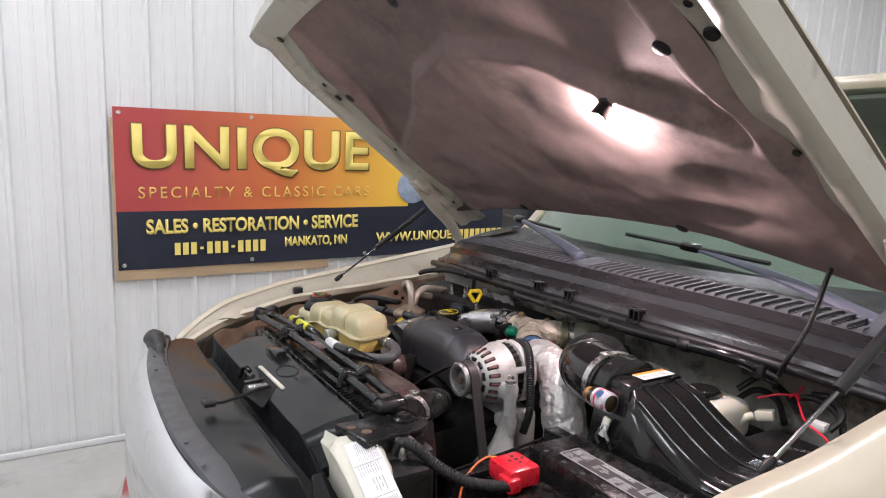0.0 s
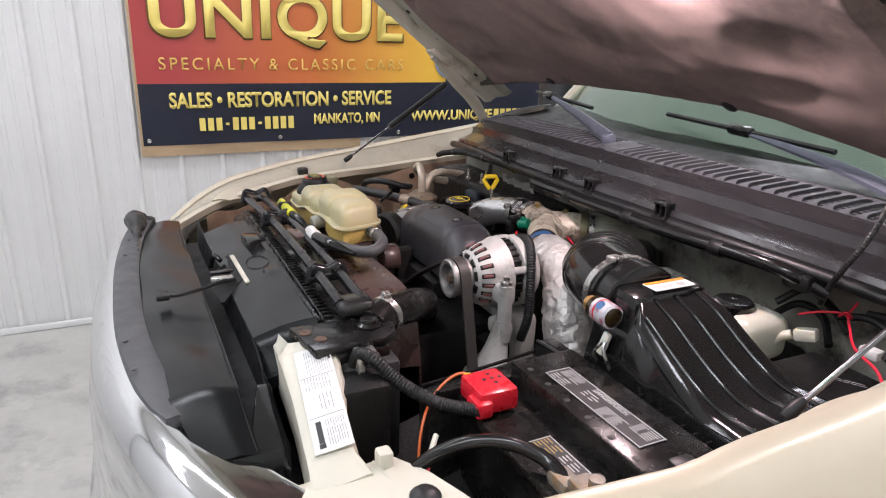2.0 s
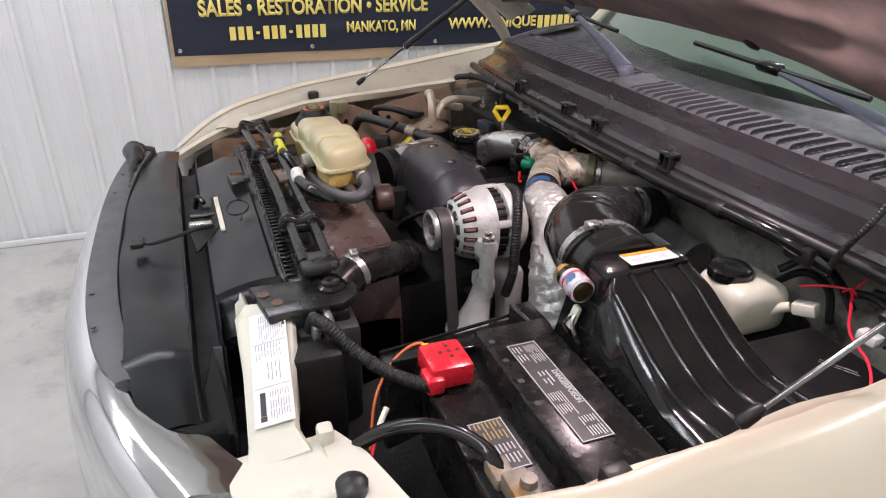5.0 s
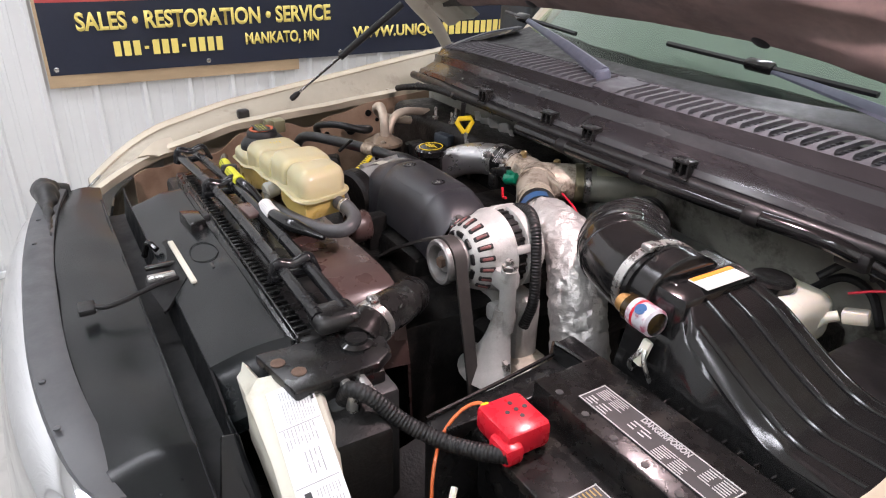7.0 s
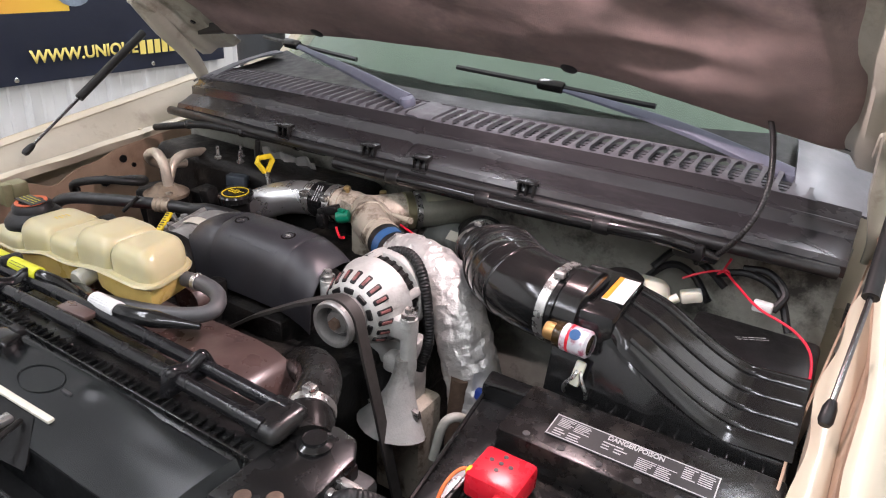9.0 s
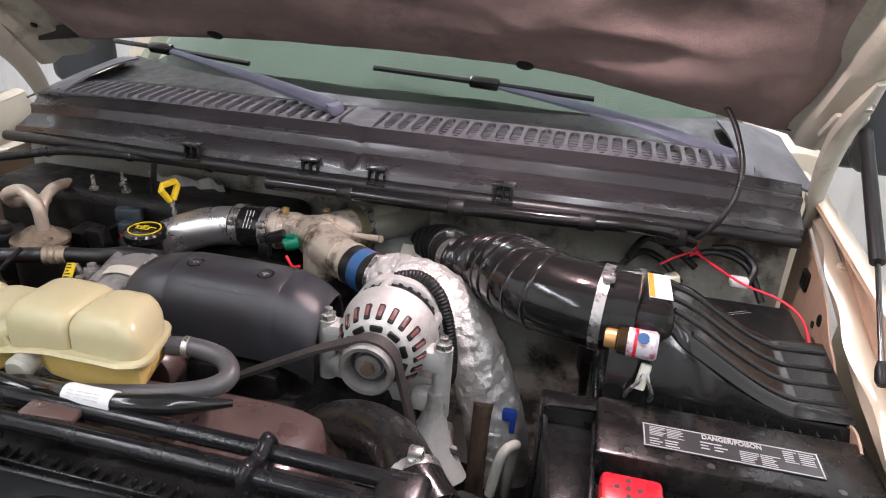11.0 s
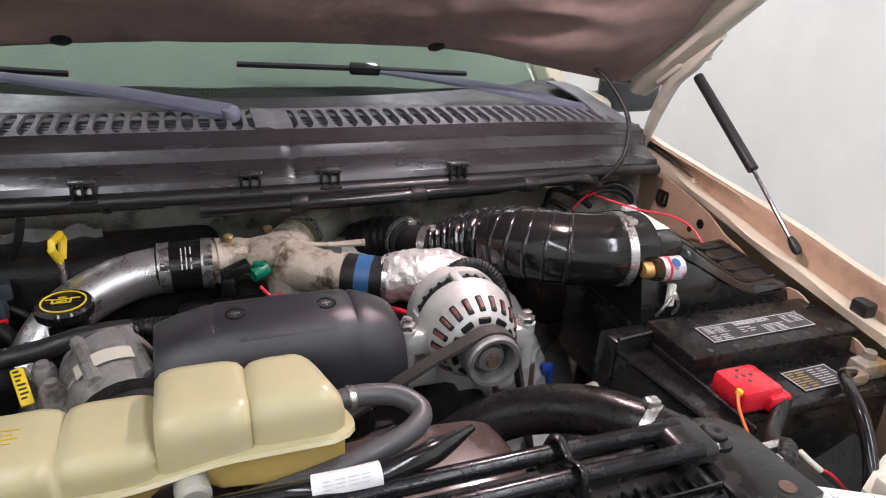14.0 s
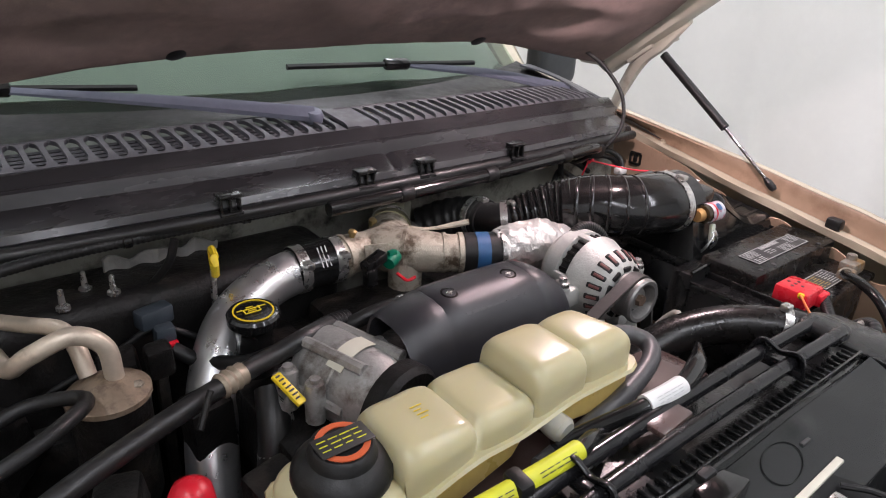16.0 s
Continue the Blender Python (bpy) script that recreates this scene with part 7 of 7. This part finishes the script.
# fluid dip handle and yellow dated tag by the compressor
yt = thing("yellow_tag", (-0.36, 0.672, 1.2), "small yellow printed tag on a bracket", "tag")
bm = B()
box(bm, (-0.358, 0.668, 1.236), (0.014, 0.05, 0.006), 0.002, m=pose(0, 0, 0, 28, 0, 20).to_3x3())
part("plate", bm, YELLOW, yt)
bars("print", Matrix.Translation((-0.358, 0.668, 1.240)) @ pose(0, 0, 0, 28, 0, 20), 0.009, 0.042, 7, INK, yt, 0.6, 71, 0.0008, 1)
bm = B()
tube(bm, [(-0.362, 0.69, 1.245), (-0.35, 0.70, 1.20), (-0.33, 0.71, 1.1)], 0.006, 8)
part("bracket", bm, STEEL, yt)
# hose stub and connector cube by the passenger wing
bm = B()
box(bm, (-0.765, 0.60, 1.232), (0.04, 0.034, 0.035), 0.006)
box(bm, (-0.765, 0.575, 1.225), (0.03, 0.02, 0.05), 0.004)
solo("relay", bm, mat("olive_relay_plastic", (0.20, 0.185, 0.10), 0.45, var=0.2), "olive relay on the passenger wing", "relay")
bm = B()
tube(bm, [(-0.47, 0.655, 1.235), (-0.455, 0.670, 1.255), (-0.447, 0.678, 1.265)], 0.0042, 8)
solo("valve_stem", bm, DARKBAY, "dark metal valve stem on the hose", "valve")
wire("wire_coil", [(-0.72, 0.70, 1.20), (-0.68, 0.68, 1.24), (-0.60, 0.70, 1.262), (-0.56, 0.76, 1.25), (-0.62, 0.80, 1.235), (-0.70, 0.77, 1.22)], 0.009, MATTE, "black looped hose near the passenger wing", "hose")
for x, y, z, sx_, sy_, sz_ in ((-0.50, 0.88, 1.19, 0.05, 0.05, 0.06), (-0.455, 0.855, 1.21, 0.03, 0.035, 0.05), (-0.56, 0.66, 1.17, 0.06, 0.05, 0.05), (-0.42, 0.79, 1.13, 0.05, 0.06, 0.1), (-0.66, 0.86, 1.15, 0.07, 0.08, 0.09), (-0.40, 0.62, 1.12, 0.07, 0.06, 0.08)):
    bm = B()
    box(bm, (x, y, z), (sx_, sy_, sz_), 0.008, m=pose(0, 0, 0, 5, 8, 20 * x * 10).to_3x3())
    box(bm, (x, y, z - 0.12), (sx_ * 0.5, sy_ * 0.5, 0.22), 0.004)
    solo("engine_fitting", bm, DARKBAY, "grimy dark engine fitting", "fitting", "fittings")

# hoses at the front: U hose of the bottle, tagged lines
oh = thing("overflow_hose", (-0.05, 0.5, 1.2), "grey rubber hose curling from the coolant bottle", "hose")
part("tube", tube(B(), [(-0.045, 0.478, 1.286), (-0.01, 0.482, 1.287), (0.028, 0.476, 1.283), (0.046, 0.452, 1.276), (0.022, 0.428, 1.270), (-0.05, 0.408, 1.262), (-0.14, 0.398, 1.252), (-0.21, 0.392, 1.244)], 0.0118, 14), mat("grey_rubber_hose", (0.075, 0.074, 0.076), 0.42, var=0.15), oh)
for p, d in (((-0.022, 0.481, 1.287), (1, 0.1, 0)), ((-0.17, 0.395, 1.249), (1, 0.1, 0.1))):
    part("hose_clip", lathe(B(), [(0.0122, -0.004), (0.0134, -0.003), (0.0134, 0.003), (0.0122, 0.004)], p, d, 16, caps=False), STEEL, oh, "steel spring clip")
tg = thing("tagged_line", (-0.06, 0.36, 1.25), "black line with a white paper tag", "line")
bm = B()
tube(bm, [(-0.19, 0.392, 1.262), (-0.13, 0.376, 1.276), (-0.085, 0.362, 1.288), (-0.03, 0.357, 1.293), (0.03, 0.372, 1.293), (0.082, 0.402, 1.286)], [0.010, 0.010, 0.0095, 0.0102, 0.012, 0.004], 12)
part("tube", bm, GLOSS, tg)
bm = B()
tube(bm, [(-0.083, 0.362, 1.2882), (-0.055, 0.3585, 1.2912), (-0.024, 0.3578, 1.2930)], 0.0122, 14, 4)
wt = part("paper_tag", bm, LABEL, tg, "white paper tag with small print")
bars("print", frame_of((-0.054, 0.3500, 1.3002), (1, -0.06, 0.08), (0, 0.7, 0.7)), 0.045, 0.010, 3, INKW, wt, 0.4, 73, 0.0006, 4)
tg = thing("tagged_line", (-0.3, 0.36, 1.25), "black line with a lime-yellow printed tag", "line")
bm = B()
tube(bm, [(-0.46, 0.385, 1.262), (-0.38, 0.366, 1.278), (-0.29, 0.354, 1.290), (-0.21, 0.352, 1.294), (-0.17, 0.362, 1.286), (-0.13, 0.374, 1.262)], 0.0085, 12)
part("tube", bm, GLOSS, tg)
bm = B()
tube(bm, [(-0.360, 0.3625, 1.2806), (-0.322, 0.3570, 1.2862), (-0.289, 0.3538, 1.2901)], 0.0106, 14, 4)
wt = part("yellow_sleeve", bm, LIME, tg, "lime-yellow printed sleeve")
bars("print", frame_of((-0.325, 0.3497, 1.2937), (1, -0.13, 0.13), (0, 0.7, 0.7)), 0.06, 0.008, 2, INK, wt, 0.35, 74, 0.0006, 6)
bm = B()
tube(bm, [(-0.276, 0.3530, 1.2910), (-0.240, 0.3518, 1.2930), (-0.204, 0.3525, 1.2938)], 0.0106, 14, 4)
wt = part("yellow_sleeve", bm, LIME, tg, "lime-yellow printed sleeve")
bars("print", frame_of((-0.240, 0.3442, 1.3007), (1, 0, 0.02), (0, 0.7, 0.7)), 0.05, 0.008, 2, INK, wt, 0.35, 75, 0.0006, 5)
bm = B()
box(bm, (-0.283, 0.3535, 1.2905), (0.018, 0.030, 0.024), 0.005, m=pose(0, 0, 0, 0, -5, -4).to_3x3())
part("joint", bm, MATTE, tg)
bm = B()
box(bm, (-0.080, 0.336, 1.286), (0.060, 0.030, 0.008), 0.003, m=pose(0, 0, 0, 0, 0, 5).to_3x3())
solo("line_bracket", bm, BRONZE, "brown metal bracket over the lines", "bracket")

# upper mount plate with its bushing and bolts
mp = thing("radiator_mount", (0.34, 0.30, 1.2), "black steel radiator mount plate with rusty bolts", "mount")
bm = B()
prism(bm, [(0.298, 0.228), (0.300, 0.345), (0.335, 0.380), (0.366, 0.375), (0.384, 0.350), (0.390, 0.246)], 1.246, 1.261, bev=0.004)
part("plate", bm, BLACK, mp)
bm = B()
box(bm, (0.345, 0.30, 1.232), (0.076, 0.12, 0.03), 0.006)
part("plate_base", bm, BLACK, mp)
for x, y in ((0.330, 0.246), (0.357, 0.262)):
    bm = B()
    lathe(bm, [(0.0088, 0), (0.0088, 0.0012), (0.006, 0.0022), (0.0025, 0.0016), (0.001, 0.0016)], (x, y, 1.261), (0, 0, 1), 12)
    part("bolt", bm, RUST, mp, "rusty bolt head")
bm = B()
lathe(bm, [(0.020, 0), (0.0205, 0.003), (0.014, 0.006), (0.0135, 0.010), (0.008, 0.011), (0.001, 0.009)], (0.336, 0.342, 1.261), (0, 0, 1), 18)
part("bushing", bm, GLOSS, mp, "black rubber bushing")
bm = B()
box(bm, (0.360, 0.325, 1.13), (0.085, 0.09, 0.20), 0.01)
solo("side_box", bm, mat("dark_grey_plastic", (0.022, 0.024, 0.024), 0.5, var=0.2), "dark grey plastic box below the mount", "box")
bm = B()
box(bm, (0.398, 0.305, 1.235), (0.03, 0.012, 0.04), 0.004)
box(bm, (0.395, 0.325, 1.247), (0.05, 0.012, 0.012), 0.004)
solo("side_clip", bm, STEEL, "small zinc bracket by the radiator", "bracket")

# cables at the battery
wire("battery_cable", [(0.385, 0.30, 1.215), (0.402, 0.304, 1.250), (0.420, 0.320, 1.248), (0.445, 0.350, 1.218), (0.480, 0.385, 1.200), (0.515, 0.410, 1.203), (0.540, 0.428, 1.210)], 0.0098, MATTE, "corrugated black battery cable", "cable", wave=0.05, pitch=0.0048)
wire("battery_cable", [(0.70, 0.452, 1.202), (0.665, 0.445, 1.212), (0.63, 0.41, 1.222), (0.60, 0.36, 1.212), (0.575, 0.315, 1.17), (0.56, 0.29, 1.10)], 0.009, GLOSS, "glossy black battery cable arching forward", "cable")
wire("orange_wire", [(0.482, 0.445, 1.218), (0.466, 0.436, 1.226), (0.456, 0.415, 1.212), (0.460, 0.39, 1.188), (0.485, 0.365, 1.16), (0.51, 0.35, 1.10)], 0.0022, ORWIRE, "thin orange wire beside the battery", "wire", seg=6)
wire("red_wire", [(0.53, 0.36, 1.16), (0.555, 0.345, 1.15), (0.585, 0.325, 1.11), (0.60, 0.31, 1.05)], 0.0022, REDWIRE, "thin red wire in front of the battery", "wire", seg=6)
bm = B()
tube(bm, [(0.52, 0.372, 1.175), (0.53, 0.362, 1.165), (0.542, 0.353, 1.155)], 0.004, 8)
solo("butt_connector", bm, MILKY, "pale crimp connector on a red wire", "connector")
# black well in front of the battery
bm = B()
sheet(bm, 12, 10, lambda u, v: (0.36 + 0.36 * u, 0.27 + 0.17 * v, 1.06 + 0.05 * v - 0.06 * math.sin(u * 3.1)), 0.006)
solo("battery_tray_front", bm, DARKBAY, "black tray in front of the battery", "tray")

# driver's side: loom, red wire, connectors and relay box
wire("lamp_conduit", [(0.612, 1.118, 1.535), (0.633, 1.062, 1.505), (0.648, 1.01, 1.455), (0.645, 0.985, 1.41), (0.630, 0.975, 1.37), (0.610, 0.985, 1.335), (0.588, 1.01, 1.305), (0.565, 1.04, 1.28)], 0.0046, RUBBER, "black corrugated conduit from the bonnet lamp", "conduit", wave=0.08, pitch=0.005)
wire("red_wire", [(0.555, 1.005, 1.262), (0.585, 1.02, 1.276), (0.613, 1.033, 1.280), (0.64, 1.005, 1.275), (0.682, 0.958, 1.268), (0.735, 0.93, 1.262), (0.765, 0.90, 1.248), (0.775, 0.86, 1.22)], 0.0021, REDWIRE, "loose red wire knotted across the loom", "wire", seg=8)
wire("red_wire", [(0.605, 1.03, 1.275), (0.616, 1.028, 1.286), (0.622, 1.036, 1.277), (0.612, 1.042, 1.279), (0.618, 1.05, 1.30)], 0.0021, REDWIRE, "loose red wire end at the knot", "wire", seg=8)
bm = B()
box(bm, (0.575, 1.005, 1.234), (0.035, 0.022, 0.02), 0.004, m=pose(0, 0, 0, 0, -15, 20).to_3x3())
tube(bm, [(0.556, 0.997, 1.228), (0.54, 0.985, 1.216), (0.53, 0.965, 1.19)], 0.008, 10)
solo("pale_connector", bm, MILKY, "pale grey connector behind the brake reservoir", "connector")
bm = B()
box(bm, (0.685, 0.995, 1.255), (0.03, 0.02, 0.016), 0.004)
solo("white_connector", bm, LABEL, "white connector on the loom", "connector")
rb = thing("relay_box", (0.69, 0.95, 1.1), "black relay box with pale moulded marks", "relay box")
bm = B()
box(bm, (0.685, 0.925, 1.195), (0.19, 0.17, 0.04), 0.010)
part("lid", bm, MATTE, rb)
bm = B()
box(bm, (0.685, 0.930, 1.11), (0.17, 0.15, 0.14), 0.008)
part("body", bm, MATTE, rb)
bars("lid_marks", frame_of((0.685, 0.955, 1.2158), (1, 0.6, 0), (-0.6, 1, 0)), 0.05, 0.012, 2, INKW, rb, 0.25, 80, 0.0004, 5)
for pts in ([(0.50, 1.02, 1.26), (0.53, 1.05, 1.29), (0.58, 1.05, 1.275), (0.62, 1.04, 1.25)], [(0.48, 1.03, 1.22), (0.52, 1.05, 1.26), (0.56, 1.06, 1.25), (0.60, 1.03, 1.22)], [(0.60, 1.04, 1.27), (0.65, 1.04, 1.285), (0.70, 1.03, 1.27), (0.73, 1.0, 1.22)], [(0.64, 1.045, 1.29), (0.68, 1.04, 1.295), (0.71, 1.02, 1.275), (0.70, 1.0, 1.25)]):
    wire("loom_branch", pts, 0.0065, MATTE, "thin black loom branch at the bulkhead", "loom", seg=8)
wire("red_line", [(0.03, 0.92, 1.25), (0.10, 0.90, 1.235), (0.16, 0.85, 1.20), (0.20, 0.80, 1.16)], 0.0022, REDWIRE, "red line beside the intake hose", "line", seg=8)
# yellow tip on the orange wire
bm = B()
box(bm, (0.476, 0.440, 1.224), (0.012, 0.012, 0.010), 0.003)
solo("wire_tip", bm, YELLOW, "small yellow connector on the orange wire", "connector")
# alternator cable
wire("alternator_cable", [(0.15, 0.685, 1.275), (0.16, 0.695, 1.305), (0.20, 0.70, 1.318), (0.235, 0.69, 1.30), (0.255, 0.68, 1.25), (0.262, 0.675, 1.19), (0.25, 0.67, 1.14)], 0.0085, MATTE, "corrugated cable looping over the alternator", "cable", wave=0.07, pitch=0.005)
wire("wire_bundle", [(0.09, 0.80, 1.21), (0.11, 0.77, 1.22), (0.13, 0.73, 1.23), (0.15, 0.70, 1.25)], 0.004, REDWIRE, "red wires behind the alternator", "wire", seg=8)
bm = B()
box(bm, (0.350, 0.70, 1.115), (0.022, 0.014, 0.018), 0.004)
box(bm, (0.356, 0.70, 1.10), (0.008, 0.010, 0.03), 0.002)
solo("blue_connector", bm, mat("blue_plastic", (0.015, 0.05, 0.28), 0.4, var=0.1), "blue connector deep beside the foil pipe", "connector")
wire("pale_hose", [(0.36, 0.66, 1.0), (0.365, 0.63, 1.10), (0.37, 0.60, 1.145), (0.355, 0.58, 1.14), (0.345, 0.57, 1.08)], 0.007, mat("pale_grey_line", (0.35, 0.34, 0.3), 0.5, var=0.1), "pale looped line beside the battery cover", "line")
bm = B()
tube(bm, [(0.31, 0.70, 1.13), (0.31, 0.69, 1.02), (0.31, 0.69, 0.9)], 0.015, 14)
solo("brown_pipe", bm, RUST, "rusty brown pipe stub", "pipe")
# idler by the shroud and its belt run
idl = thing("belt_idler", (-0.12, 0.54, 1.15), "glossy brown-black idler pulley", "pulley")
bm = B()
lathe(bm, [(0.012, -0.03), (0.028, -0.029), (0.031, -0.024), (0.031, 0.004), (0.028, 0.008), (0.01, 0.009)], (-0.115, 0.555, 1.20), (0, 1, 0), 26)
part("wheel", bm, BRONZE, idl)
bm = B()
box(bm, (-0.115, 0.58, 1.15), (0.03, 0.04, 0.14), 0.006)
part("arm", bm, DARKBAY, idl)
bm = B()
loft(bm, [[Vector((x + o, y, z)) for o, y in ((0, 0.527), (0.005, 0.527), (0.005, 0.552), (0, 0.552))] for x, z in ((-0.215, 1.27), (-0.205, 1.262), (-0.175, 1.235), (-0.150, 1.205), (-0.146, 1.19))])
solo("drive_belt", bm, BELT, "short run of ribbed belt beside the idler", "belt")
# turbo inlet pipe and grey heater pipe behind the tee
bm = B()
tube(bm, [(0.012, 1.05, 1.19), (0.10, 1.04, 1.185), (0.20, 1.03, 1.18), (0.30, 1.04, 1.17)], 0.041, 22)
tp = thing("grey_pipe", (0.1, 1.03, 1.2), "grey rubber pipe with a pale label behind the tee", "pipe")
part("tube", bm, mat("grey_green_rubber", (0.17, 0.18, 0.165), 0.5, var=0.15, dirt=(0.08, 0.08, 0.07), dirt_amt=0.4), tp)
bm = B()
lathe(bm, [(0.0412, -0.01), (0.043, -0.01), (0.043, 0.004), (0.0412, 0.004)], (0.03, 1.046, 1.189), (1, -0.1, 0), 24, caps=False)
part("clamp", bm, STEEL, tp)
bm = B()
box(bm, (0.13, 1.008, 1.213), (0.09, 0.002, 0.022), 0.0005, m=pose(0, 0, 0, -50, 0, -5).to_3x3())
part("label", bm, IVORY, tp, "pale label")

# olive cylinder lying across under the cowl
oc = thing("heat_canister", (0.13, 1.02, 1.24), "olive-grey metal cylinder with a pale sticker under the cowl", "canister")
ca, cb = Vector((0.005, 0.991, 1.252)), Vector((0.104, 1.123, 1.250))
cd = (cb - ca).normalized()
part("body", lathe(B(), [(0.004, 0), (0.034, 0.001), (0.0365, 0.006), (0.037, 0.130), (0.034, 0.150), (0.012, 0.160), (0.002, 0.160)], ca, cd, 30), mat("olive_grey_metal", (0.30, 0.305, 0.25), 0.42, 0.2, var=0.15, scale=20, bump=0.08, dirt=(0.14, 0.135, 0.11), dirt_amt=0.25), oc)
part("end_ring", lathe(B(), [(0.0365, 0.004), (0.0395, 0.005), (0.0395, 0.015), (0.0365, 0.016)], ca, cd, 28, caps=False), STEEL, oc, "bright clamp ring")
bm = B()
sheet(bm, 8, 6, lambda u, v: ca + cd * (0.026 + 0.055 * u) + Matrix.Rotation(0.35 - 0.7 * v, 3, cd) @ Vector((0.3, -0.23, 0.92)).normalized() * 0.0373, 0.0008)
part("sticker", bm, mat("pale_olive_sticker", (0.45, 0.46, 0.33), 0.5, var=0.1, scale=60, bump=0.0), oc, "pale sticker")
